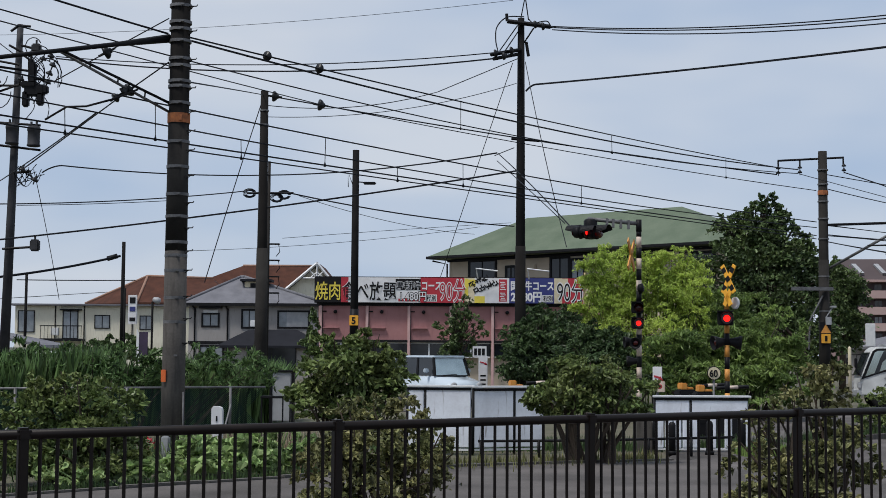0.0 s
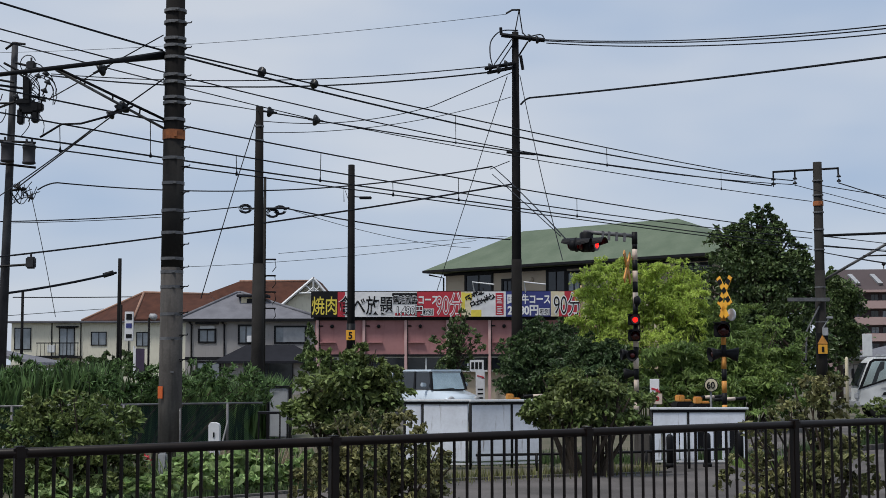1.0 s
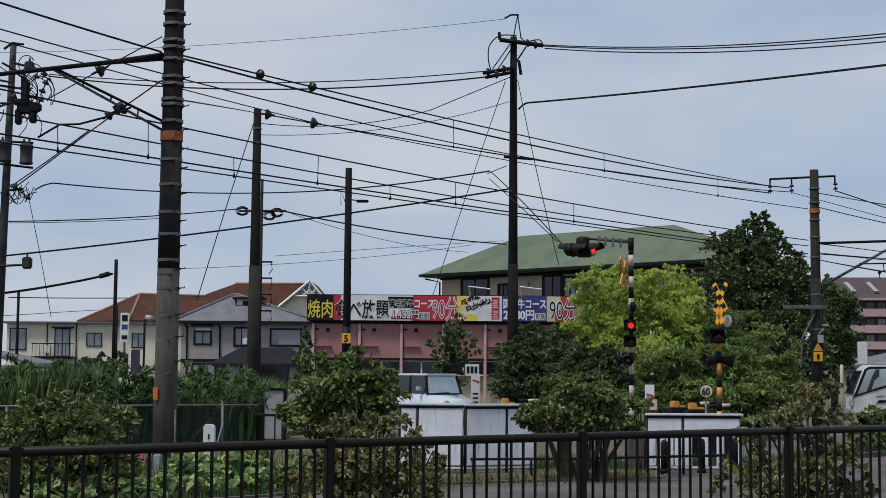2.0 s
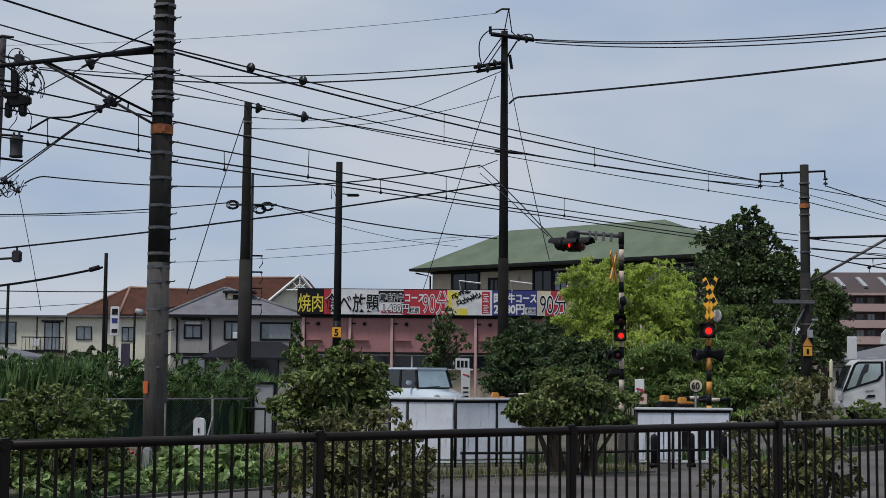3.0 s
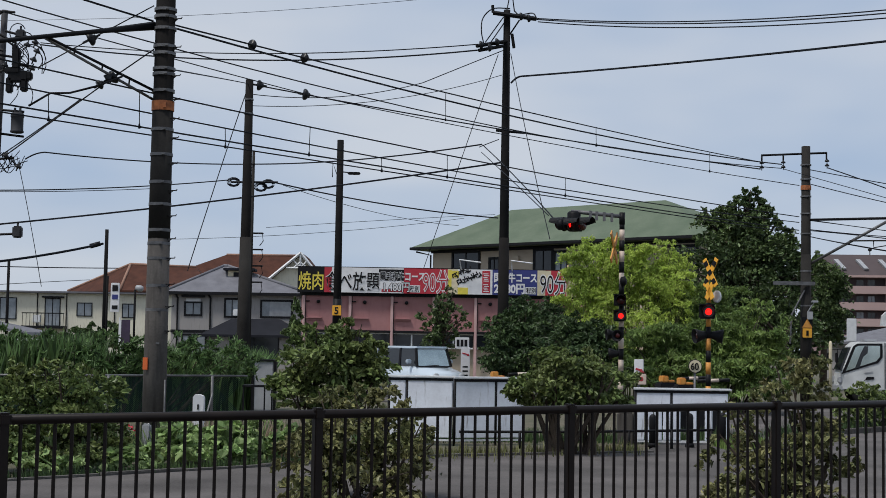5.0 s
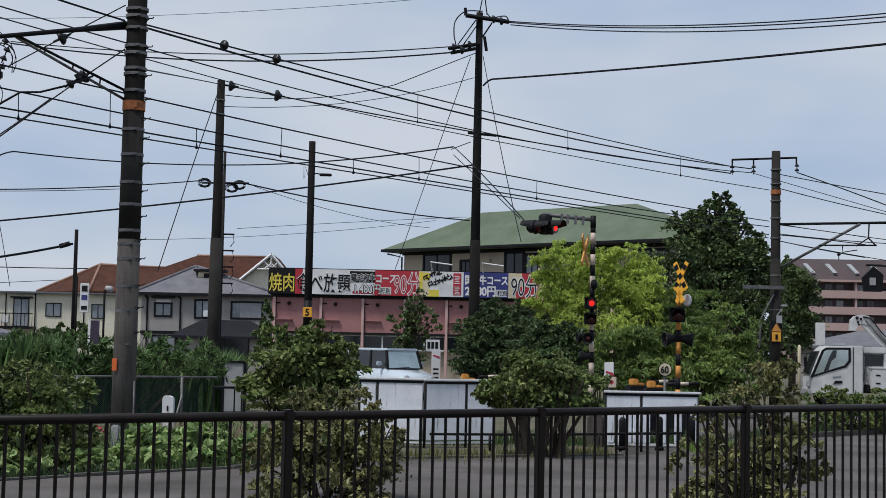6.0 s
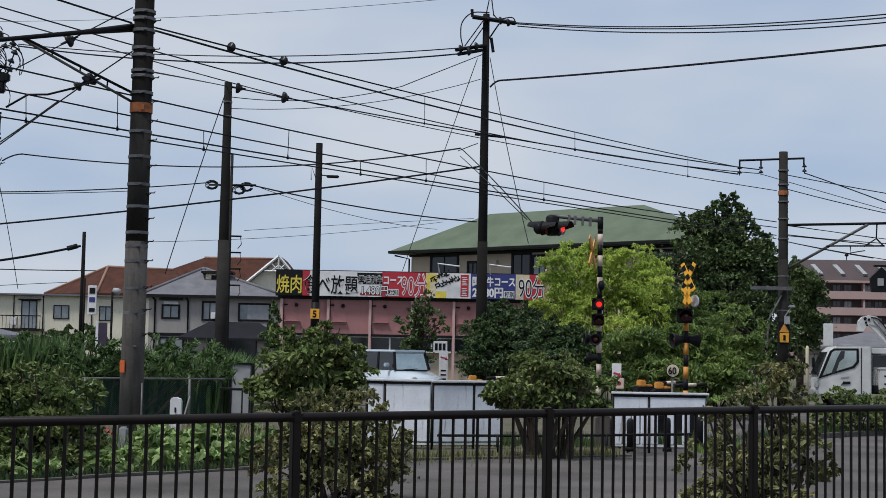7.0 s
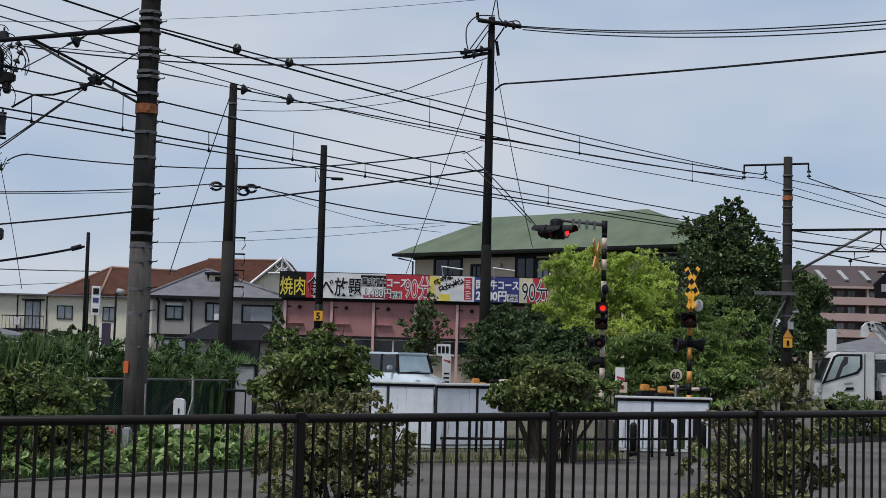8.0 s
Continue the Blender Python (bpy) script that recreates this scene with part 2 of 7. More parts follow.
def smooth(pts, n=6):
    """A rounded run through the points (Catmull-Rom)."""
    p = [Vector(q) for q in pts]
    p = [p[0] * 2 - p[1]] + p + [p[-1] * 2 - p[-2]]
    out = []
    for i in range(1, len(p) - 2):
        for k in range(n):
            t = k / n
            out.append(0.5 * (2 * p[i] + (p[i + 1] - p[i - 1]) * t + (2 * p[i - 1] - 5 * p[i] + 4 * p[i + 1] - p[i + 2]) * t * t + (3 * p[i] - p[i - 1] - 3 * p[i + 1] + p[i + 2]) * t ** 3))
    return out + [p[-2]]


def wire(a, b, sag, r=0.014, label="dark overhead wire strung between poles", n=18):
    a, b = Vector(a), Vector(b)
    pts = [a.lerp(b, i / n) - Vector((0, 0, sag * 4 * (i / n) * (1 - i / n))) for i in range(n + 1)]
    ob = part("overhead_wire", tube(nb(), pts, r, 5), WIRE)
    return tagged(ob, label, "wire", "overhead wires")


def on_wire(a, b, sag, s):
    return Vector(a).lerp(Vector(b), s) - Vector((0, 0, sag * 4 * s * (1 - s)))


def lathe(bm, prof, n=16, at=(0, 0, 0), axis=None, mi=0):
    q = Vector(axis or (0, 0, 1)).to_track_quat("Z", "Y")
    rings = [[bm.verts.new(Vector(at) + q @ Vector((r * math.cos(6.28318 * k / n), r * math.sin(6.28318 * k / n), h))) for k in range(n)] for r, h in prof]
    for a, b in zip(rings, rings[1:]):
        for k in range(n):
            fc = bm.faces.new((a[k], a[(k + 1) % n], b[(k + 1) % n], b[k]))
            fc.smooth, fc.material_index = True, mi
    bm.faces.new(rings[0][::-1]).material_index = mi
    bm.faces.new(rings[-1]).material_index = mi
    return bm


rng = np.random.default_rng(7)


def leaf_mesh(name, pos, size, material, parent=None, aspect=1.7, outward=None, droop=0.0, fold=0.25, upbias=0.5, label=""):
    """Joined leaves: a folded diamond at every place."""
    n = len(pos)
    axis = rng.normal(size=(n, 3))
    if outward is not None:
        axis = axis * 0.75 + outward * 0.9
    axis[:, 2] -= droop
    axis /= np.linalg.norm(axis, axis=1)[:, None]
    nor = rng.normal(size=(n, 3))
    nor[:, 2] += upbias
    side = np.cross(axis, nor)
    side /= np.linalg.norm(side, axis=1)[:, None] + 1e-9
    nor = np.cross(side, axis)
    ln = size * rng.uniform(0.6, 1.35, n)[:, None]
    wd = ln / aspect / 2
    base, tip = pos - axis * ln / 2, pos + axis * ln / 2 - nor * ln * 0.14
    lift = nor * fold * wd
    v = np.stack([base, pos + side * wd * 0.85 + lift - axis * ln * 0.2, pos + side * wd * 0.8 + lift + axis * ln * 0.17, tip,
                  pos - side * wd * 0.8 + lift + axis * ln * 0.17, pos - side * wd * 0.85 + lift - axis * ln * 0.2], axis=1).reshape(-1, 3)
    i = np.arange(n)[:, None] * 6
    fc = np.concatenate([i + np.array([[0, 1, 2, 3]]), i + np.array([[0, 3, 4, 5]])]).tolist()
    me = bpy.data.meshes.new(name)
    me.from_pydata(v.tolist(), [], fc)
    me.materials.append(material)
    ob = new(name, me)
    if parent:
        ob.parent = parent
    return tagged(ob, label)


def blob_points(blobs, n, inner=0.45, ragged=0.25, pad=46):
    """Places in and near the skins of ellipsoids (x, y, z, width radius, height radius), gathered in flattish sprays of leaves, and the way outward."""
    vol = np.array([(b[3] * b[3] * b[4]) ** 0.72 for b in blobs])
    cnt = (vol / vol.sum() * n).astype(int)
    ps, outs = [], []
    for b, c in zip(blobs, cnt):
        k = max(6, c // pad)
        dd = rng.normal(size=(k, 3))
        dd /= np.linalg.norm(dd, axis=1)[:, None]
        rr = rng.uniform(inner ** 2, 1.0, k)[:, None] ** 0.5 * (1 + ragged * rng.normal(size=(k, 1)) * 0.5)
        cen = dd * rr
        pick = rng.integers(0, k, c)
        spread = rng.normal(size=(c, 3)) * np.array([0.15, 0.15, 0.075])
        # a spray hangs a little at its rim
        spread[:, 2] -= 1.3 * (spread[:, 0] ** 2 + spread[:, 1] ** 2)
        p = cen[pick] + spread
        o = p / (np.linalg.norm(p, axis=1)[:, None] + 1e-6)
        p = p * np.array([b[3], b[3], b[4]]) + np.array(b[:3])
        ps.append(p)
        outs.append(o)
    return np.concatenate(ps), np.concatenate(outs)


def ragged_blobs(blobs):
    """Each rounded mass shrunk a little, with smaller tufts breaking its outline."""
    out = []
    for b in blobs:
        out.append((b[0], b[1], b[2], b[3] * 0.86, b[4] * 0.86))
        for _ in range(6):
            d = rng.normal(size=3)
            d[1] *= 0.6
            d /= np.linalg.norm(d)
            q = rng.uniform(0.22, 0.42)
            out.append((b[0] + d[0] * b[3] * 0.85, b[1] + d[1] * b[3] * 0.85, b[2] + d[2] * b[4] * 0.85, b[3] * q, b[4] * q))
    return out


def plant(name, label, category, base, blobs, n, leaf, material, trunk=0.05, stems=4, aspect=1.7, droop=0.0, group="", inner=0.45, ragged=0.25, upbias=0.5):
    """A shrub or tree: stems or a trunk with limbs that reach into the crown, and a crown of many leaves."""
    e = thing(name, (base[0], base[1], 0), label, category, group)
    off = np.array([base[0], base[1], 0, 0, 0])
    bl = [tuple(np.array(b) - off) for b in blobs]
    core = bl
    bl = ragged_blobs(bl)
    bm = nb()
    r = random.Random(int(abs(base[0]) * 100 + base[1] * 10))
    if stems == 1:
        top = core[0]
        mid = Vector((top[0] * 0.5 + r.uniform(-.1, .1), top[1] * 0.5, top[2] * 0.55))
        tube(bm, [(0, 0, -0.1), mid, (top[0], top[1], top[2] + top[4] * 0.5)], [trunk, trunk * 0.75, trunk * 0.25], 10)
        for b in core:
            for _ in range(4):
                s = mid.lerp(Vector(top[:3]), r.uniform(0, 0.7))
                t = Vector((b[0] + r.uniform(-.7, .7) * b[3], b[1] + r.uniform(-.7, .7) * b[3], b[2] + r.uniform(-.3, .8) * b[4]))
                tube(bm, [s, s.lerp(t, 0.5) + Vector((0, 0, 0.05 * (t - s).length)), t], [trunk * 0.4, trunk * 0.25, trunk * 0.08], 6)
    else:
        for b in core:
            for _ in range(stems):
                a = r.uniform(0, 6.28)
                s = Vector((b[0] * 0.5 + 0.1 * math.cos(a), b[1] * 0.5 + 0.1 * math.sin(a), -0.05))
                t = Vector((b[0] + r.uniform(-.8, .8) * b[3], b[1] + r.uniform(-.8, .8) * b[3], b[2] + r.uniform(-.2, .9) * b[4]))
                part("stem", tube(nb(), [s, s.lerp(t, 0.5) + Vector((r.uniform(-.1, .1), r.uniform(-.1, .1), 0.08)), t], [trunk * 0.6, trunk * 0.4, trunk * 0.12], 6), BARK, e)
    if stems == 1:
        part("trunk", bm, BARK, e)
    p, o = blob_points(bl, n, inner, ragged)
    keep = p[:, 2] > 0.03
    leaf_mesh("crown", p[keep], leaf, material, e, aspect, o[keep], droop, upbias=upbias)
    return e


# ---- the ground ----
def sheet(name, pts, z, material, label, thick=0.3):
    bm = nb()
    top = [bm.verts.new((x, y, z)) for x, y in pts]
    bot = [bm.verts.new((x, y, z - thick)) for x, y in pts]
    bm.faces.new(top)
    bm.faces.new(bot[::-1])
    for i in range(len(pts)):
        j = (i + 1) % len(pts)
        bm.faces.new((top[i], bot[i], bot[j], top[j]))
    bmesh.ops.recalc_face_normals(bm, faces=bm.faces)
    return tagged(part(name, bm, material), label, "ground", kind="structure")


sheet("ground", [(-900, -300), (900, -300), (900, 2500), (-900, 2500)], -0.06, SOIL, "uneven ground of soil and rough grass", 0.5)
FA = Vector((0.73, 0.684, 0))  # the way along the edge of the service road
FN = Vector((-0.684, 0.73, 0))
def along(o, s, w):
    p = Vector((*o, 0)) + FA * s + FN * w
    return (p.x, p.y)
EDGE = (-3.5, 17.65)
sheet("road", [along(EDGE, -60, -22), along(EDGE, 90, -22), along(EDGE, 90, 0), along(EDGE, 13.5, 0), (3.9, 22.9), (0.4, 21.25), along(EDGE, -60, 0)], 0.0, ASPHALT, "worn grey asphalt service road")
kerb = new("kerb")
kerb.matrix_basis = Matrix(((FA.x, FN.x, 0, EDGE[0]), (FA.y, FN.y, 0, EDGE[1]), (0, 0, 1, 0), (0, 0, 0, 1)))
stone = part("kerb_stone", box(nb(), (0, 0, -0.1), (1.185, 0.12, 0.03), 0.012), KERB, kerb)
kr = random.Random(5)
for i in range(18):
    ob = stone if i == 0 else stone.copy()
    if i:
        scene.collection.objects.link(ob)
    ob.location = (-16 + i * 1.2, kr.uniform(-0.008, 0.008), kr.uniform(-0.01, 0.008))
mid_kerb = new("kerb")
mid_kerb.matrix_basis = pose(0.4, 21.25, 0, 0, 0, 25.2)
for i in range(3):
    ob = stone.copy()
    scene.collection.objects.link(ob)
    ob.parent = mid_kerb
    ob.location = (i * 1.2, kr.uniform(-0.008, 0.008), kr.uniform(-0.012, 0.004))
tagged(mid_kerb, "low concrete kerb stones below the rounded shrub", "kerb", kind="structure")
far_kerb = new("kerb")
far_kerb.matrix_basis = pose(7.43, 27.78, 0, 0, 0, 46)
stone = part("kerb_stone", box(nb(), (0, 0, -0.1), (0.79, 0.14, 0.1), 0.015), CONCRETE_L, far_kerb)
for i in range(14):
    ob = stone if i == 0 else stone.copy()
    if i:
        scene.collection.objects.link(ob)
    ob.location = (i * 0.8, kr.uniform(-0.008, 0.008), kr.uniform(-0.01, 0.008))
tagged(far_kerb, "pale concrete kerb stones below the roadside hedge", "kerb", kind="structure")
tagged(kerb, "low concrete kerb stones along the planted strip", "kerb", kind="structure")
sheet("side_road", [(-9, 43), (1.5, 43), (2.0, 52), (-9, 55)], -0.03, ASPHALT, "asphalt lane before the restaurant")
sheet("crossing_road", [(3.3, 22.4), (6.4, 26.4), (13, 38), (40, 60), (34, 66), (9, 42)], -0.02, ASPHALT, "asphalt road over the level crossing")


# ---- the near railing ----
def railing():
    base = Vector((-2.391, 8.341, 0.0155))
    step = Vector((1.722, 1.01, 0.013))
    yaw = math.degrees(math.atan2(step.y, step.x))
    e = thing("pedestrian_railing", base, "dark brown painted steel railing with round top rail", "railing", turn=yaw)
    bay = math.hypot(step.x, step.y)
    rise = step.z
    first, last = -3, 7
    bm = nb()
    zt = 1.118
    tube(bm, [(first * bay, 0, zt + first * rise), (last * bay, 0, zt + last * rise)], 0.03, 14)
    part("top_rail", bm, BROWNSTEEL, e)
    bm = nb()
    tube(bm, [(first * bay, 0, 0.12 + first * rise), (last * bay, 0, 0.12 + last * rise)], 0.022, 8)
    part("bottom_rail", bm, BROWNSTEEL, e)
    pm = nb()
    box(pm, (-0.029, -0.029, -0.05), (0.029, 0.029, 1.13), 0.006)
    box(pm, (-0.04, -0.042, 1.08), (0.04, 0.042, 1.158), 0.014)
    bmm = nb()
    tube(bmm, [(0, 0, 0.12), (0, 0, 1.1)], 0.0115, 6)
    post0 = baluster0 = None
    for i in range(first, last + 1):
        if post0 is None:
            post0 = part("post", pm, BROWNSTEEL, e)
            ob = post0
        else:
            ob = post0.copy()
            scene.collection.objects.link(ob)
        ob.location = (i * bay, 0, i * rise)
        if i == last:
            break
        for k in range(1, 20):
            if baluster0 is None:
                baluster0 = part("baluster", bmm, BROWNSTEEL, e)
                ob = baluster0
            else:
                ob = baluster0.copy()
                scene.collection.objects.link(ob)
            s = i + k / 20
            ob.location = (s * bay, 0, s * rise)
    return e


railing()


# ---- poles ----
def pole(name, label, base, height, r0, r1, material, group="", lean=0.0):
    e = thing(name, base, label, "utility pole", group)
    part("shaft", tube(nb(), [(0, 0, -0.3), (lean * 0.5, 0, height * 0.5), (lean, 0, height)], [r0, (r0 + r1) / 2, r1], 18), material, e)
    return e


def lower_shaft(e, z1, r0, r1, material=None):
    part("lower_shaft", tube(nb(), [(0, 0, -0.3), (0, 0, z1)], [r0, r1], 18), material or CONCRETE_L, e, "lower length of the pole")


def local(e, p):
    return Vector(p) - e.matrix_basis.translation


def bands(e, zs, rad, material=STEEL, h=0.05):
    for z in zs:
        bm = nb()
        lathe(bm, [(rad * 0.98, 0), (rad + 0.012, 0), (rad + 0.012, h), (rad * 0.98, h)], 18, (0, 0, z))
        for fc in bm.faces:
            fc.smooth = False
        box(bm, (rad * 0.2, -rad - 0.035, z + h * 0.2), (rad * 0.2 + 0.05, -rad * 0.9, z + h * 0.8))
        part("band", bm, material, e)


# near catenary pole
# backlight painted as colour: pale lower length, mid grey middle, near-black top
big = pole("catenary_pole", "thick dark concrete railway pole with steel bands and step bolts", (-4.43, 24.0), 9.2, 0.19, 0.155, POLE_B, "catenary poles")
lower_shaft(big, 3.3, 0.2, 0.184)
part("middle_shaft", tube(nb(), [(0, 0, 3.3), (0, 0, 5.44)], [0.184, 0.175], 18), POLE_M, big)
bands(big, [1.55, 2.1, 2.5, 2.95, 3.2, 3.42, 3.85, 4.22, 4.68, 5.1, 5.75, 6.03, 6.12, 6.38, 6.5, 6.8, 7.0, 7.12, 7.4, 7.6], 0.178)
bands(big, [5.44], 0.178, RUST, 0.16)
for i, z in enumerate([1.78, 2.18, 2.55, 2.98, 3.3, 3.68, 4.1, 4.55, 4.98, 5.3, 5.62, 6.02, 6.5, 6.98, 7.4]):
    bm = nb()
    tube(bm, [(0.15, -0.1, z), (0.29, -0.14, z), (0.3, -0.14, z + 0.025)], 0.01, 6)
    tube(bm, [(0.15, -0.05, z - 0.05), (0.24, -0.14, z)], 0.008, 5)
    part("step_bolt", bm, DARKSTEEL, big)
bm = nb()
box(bm, (-0.17, -0.2, 1.14), (-0.09, -0.17, 1.34), 0.005)
part("orange_tag", bm, ORANGE, big, "small orange reflective tag")
bm = nb()
tube(bm, [(0.2, -0.16, -0.1), (0.195, -0.16, 0.98)], 0.014, 8)
part("conduit", bm, STEEL, big)
arm_a, arm_b = local(big, (-4.62, 24.00, 6.88)), local(big, (-7.71, 20.00, 5.54))
bm = nb()
tube(bm, [arm_a, arm_a.lerp(arm_b, 0.22), arm_b], [0.075, 0.04, 0.03], 10)
part("cantilever_arm", bm, DARKSTEEL, big)
st_a, st_b = local(big, (-4.57, 24.00, 5.62)), local(big, (-6.00, 22.40, 6.30))
bm = nb()
tube(bm, [st_a, st_b], 0.024, 8)
part("cantilever_strut", bm, STEEL, big)
bm = nb()
tube(bm, [st_a + Vector((0.02, -0.05, 0.14)), st_b + Vector((0.02, -0.05, 0.02))], 0.024, 8)
for k in (0.25, 0.5, 0.75):
    tube(bm, [st_a.lerp(st_b, k), st_a.lerp(st_b, k) + Vector((0.02, -0.05, 0.14 - 0.12 * k))], 0.014, 5)
part("cantilever_strut", bm, DARKSTEEL, big)
bm = nb()
tube(bm, [local(big, p) for p in ((-6.36, 22.9, 5.31), (-6.02, 22.9, 5.52), (-5.71, 22.9, 5.53), (-5.32, 22.95, 5.65), (-5.0, 23.4, 5.9))], 0.018, 7)
part("steady_arm", bm, DARKSTEEL, big)


def insulator(at, axis, size, name="insulator", parent=None):
    bm = nb()
    prof = [(0.12, -0.95), (0.14, -0.35), (0.62, -0.28), (0.72, -0.16), (0.66, 0.06), (0.46, 0.26), (0.3, 0.34), (0.28, 0.5), (0.12, 0.55), (0.12, 0.95)]
    lathe(bm, [(r * size, h * size) for r, h in prof], 12, at, axis)
    ob = part(name, bm, INSUL, parent)
    if not parent:
        tagged(ob, "dark round porcelain insulator on an overhead wire", "insulator", "line insulators")
    return ob


for a, b in (((-5.47, 23.20, 6.47), (-5.24, 23.20, 6.59)), ((-5.15, 23.40, 5.88), (-5.54, 23.20, 5.52))):
    d = Vector(b) - Vector(a)
    insulator(local(big, a), d, 0.16, "insulator", big)
insulator(local(big, (-5.2, 23.3, 5.85)), (0.7, 0, 0.7), 0.12, "insulator", big)
insulator(local(big, (-5.33, 23.30, 5.75)), Vector((-5.15, 23.40, 5.88)) - Vector((-5.54, 23.20, 5.52)), 0.12, "insulator", big)
bm = nb()
tube(bm, [local(big, (-4.61, 24.00, 6.48)), local(big, (-5.15, 23.40, 5.88)), local(big, (-5.84, 23.00, 5.21)), local(big, (-6.61, 22.60, 4.47))], 0.012, 6)
tube(bm, [local(big, (-4.63, 24.00, 7.22)), local(big, (-5.47, 23.20, 6.47)), local(big, (-6.22, 22.80, 5.90))], 0.011, 6)
part("stay_rod", bm, DARKSTEEL, big)

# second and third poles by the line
# upper shaft coloured near black for backlight, lower length left mid grey
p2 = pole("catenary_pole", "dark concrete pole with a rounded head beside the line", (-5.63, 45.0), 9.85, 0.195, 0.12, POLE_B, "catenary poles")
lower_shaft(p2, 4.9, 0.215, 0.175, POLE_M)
bands(p2, [9.2, 8.75], 0.13, STEEL, 0.05)
insulator(local(p2, (-5.31, 45.00, 9.68)), (1, 0, -0.1), 0.24, "insulator", p2)
bm = nb()
tube(bm, [local(p2, (-5.68, 45.00, 9.73)), local(p2, (-5.31, 45.00, 9.68))], 0.03, 6)
part("bracket", bm, DARKSTEEL, p2)
p3 = pole("catenary_pole", "slender dark pole with a yellow numbered plate", (-3.35, 55.0), 9.42, 0.16, 0.125, POLE_D, "catenary poles")
bm = nb()
box(bm, (-0.17, -0.2, 2.72), (0.17, -0.16, 3.1), 0.01)
plate = part("number_plate", bm, YELLOW, p3, "yellow plate with one black digit")
bm = nb()
lathe(bm, [(0.15, 2.3), (0.168, 2.3), (0.168, 3.35), (0.15, 3.35)], 16)
part("black_sleeve", bm, BLACK, p3)
bm = nb()
tube(bm, [(0.1, 0, 8.2), (0.45, 0, 8.17)], 0.025, 6)
box(bm, (0.3, -0.1, 8.1), (0.78, 0.1, 8.2), 0.03)
part("street_lamp_head", bm, DARKSTEEL, p3)
bm = nb()
tube(bm, [(-0.1, 0, 8.05), (-0.3, 0, 8.6), (-0.28, 0, 8.0)], 0.02, 6)
part("lamp_bracket", bm, DARKSTEEL, p3)
# backlit darkness is in the colour here too, upper shaft slightly darker
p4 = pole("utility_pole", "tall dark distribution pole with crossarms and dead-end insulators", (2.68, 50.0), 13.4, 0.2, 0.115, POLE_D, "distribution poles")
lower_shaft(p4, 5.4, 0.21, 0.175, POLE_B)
bm = nb()
a, b = local(p4, (2.18, 49.80, 13.25)), local(p4, (3.70, 49.80, 13.06))
tube(bm, [a, b], 0.08, 6)
tube(bm, [local(p4, (2.82, 50.00, 14.19)), local(p4, (2.66, 50.00, 13.34))], 0.022, 6)
tube(bm, [local(p4, (2.82, 50.00, 14.19)), local(p4, (2.94, 50.00, 13.34))], 0.022, 6)
tube(bm, [local(p4, (2.86, 50.00, 14.19)), local(p4, (2.58, 50.00, 14.19)), local(p4, (2.36, 50.00, 14.06))], 0.035, 6)
tube(bm, [local(p4, (2.19, 50.00, 13.30)), local(p4, (2.17, 50.00, 13.56))], 0.06, 6)
tube(bm, [local(p4, (3.12, 50.00, 13.06)), local(p4, (2.79, 50.00, 12.54))], 0.03, 6)
part("crossarm", bm, DARKSTEEL, p4)
bm = nb()
a, b = local(p4, (1.61, 49.00, 11.90)), local(p4, (2.73, 50.00, 12.30))
tube(bm, [a, b], 0.075, 6)
tube(bm, [local(p4, (1.69, 49.00, 11.75)), local(p4, (2.52, 49.80, 12.08))], 0.07, 6)
tube(bm, [local(p4, (2.86, 50.00, 12.56)), local(p4, (2.94, 50.00, 12.06))], 0.06, 6)
part("lower_crossarm", bm, DARKSTEEL, p4)
bm = nb()
tube(bm, [local(p4, (2.35, 50.00, 9.15)), local(p4, (3.33, 50.00, 9.08))], 0.05, 6)
part("side_arm", bm, DARKSTEEL, p4)
for at in ((1.76, 49.00, 11.94), (2.05, 49.00, 11.85), (2.32, 49.40, 12.13), (3.17, 49.80, 13.14), (3.44, 49.80, 13.08)):
    insulator(local(p4, at), (1, 0, 0.12), 0.2, "insulator", p4)
bm = nb()
tube(bm, smooth([local(p4, (2.78, 50.00, 13.46)), local(p4, (2.18, 49.80, 13.39)), local(p4, (1.82, 49.50, 12.98)), local(p4, (1.77, 49.30, 12.46)), local(p4, (1.84, 49.00, 12.00))]), 0.022, 6)
tube(bm, smooth([local(p4, (2.92, 50.00, 13.40)), local(p4, (3.11, 49.90, 13.22)), local(p4, (3.56, 49.80, 13.26)), local(p4, (3.69, 49.50, 12.99))]), 0.022, 6)
tube(bm, [local(p4, (2.66, 50.00, 13.06)), local(p4, (2.11, 49.50, 12.15))], 0.02, 6)
tube(bm, [local(p4, (2.55, 50.00, 13.14)), local(p4, (1.91, 49.30, 12.10))], 0.02, 6)
part("jumper_wire", bm, WIRE, p4)
p5 = pole("catenary_pole", "dark concrete railway pole with insulator crossbar and side arm", (13.17, 50.0), 8.78, 0.19, 0.15, POLE_M, "catenary poles")
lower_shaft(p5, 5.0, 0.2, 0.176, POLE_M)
bands(p5, [8.1, 7.6, 7.0, 6.4, 5.7, 4.4, 4.0, 3.2], 0.175)
bands(p5, [7.25], 0.168, RUST, 0.16)
bm = nb()
a, b = local(p5, (11.61, 50.00, 8.44)), local(p5, (13.91, 50.00, 8.57))
tube(bm, [a, b], 0.04, 6)
for q in ((11.63, 50.00, 8.44), (12.38, 50.00, 8.45), (13.89, 50.00, 8.57)):
    q = local(p5, q)
    tube(bm, [q, q - Vector((0, 0, 0.25))], 0.03, 6)
part("top_crossbar", bm, DARKSTEEL, p5)
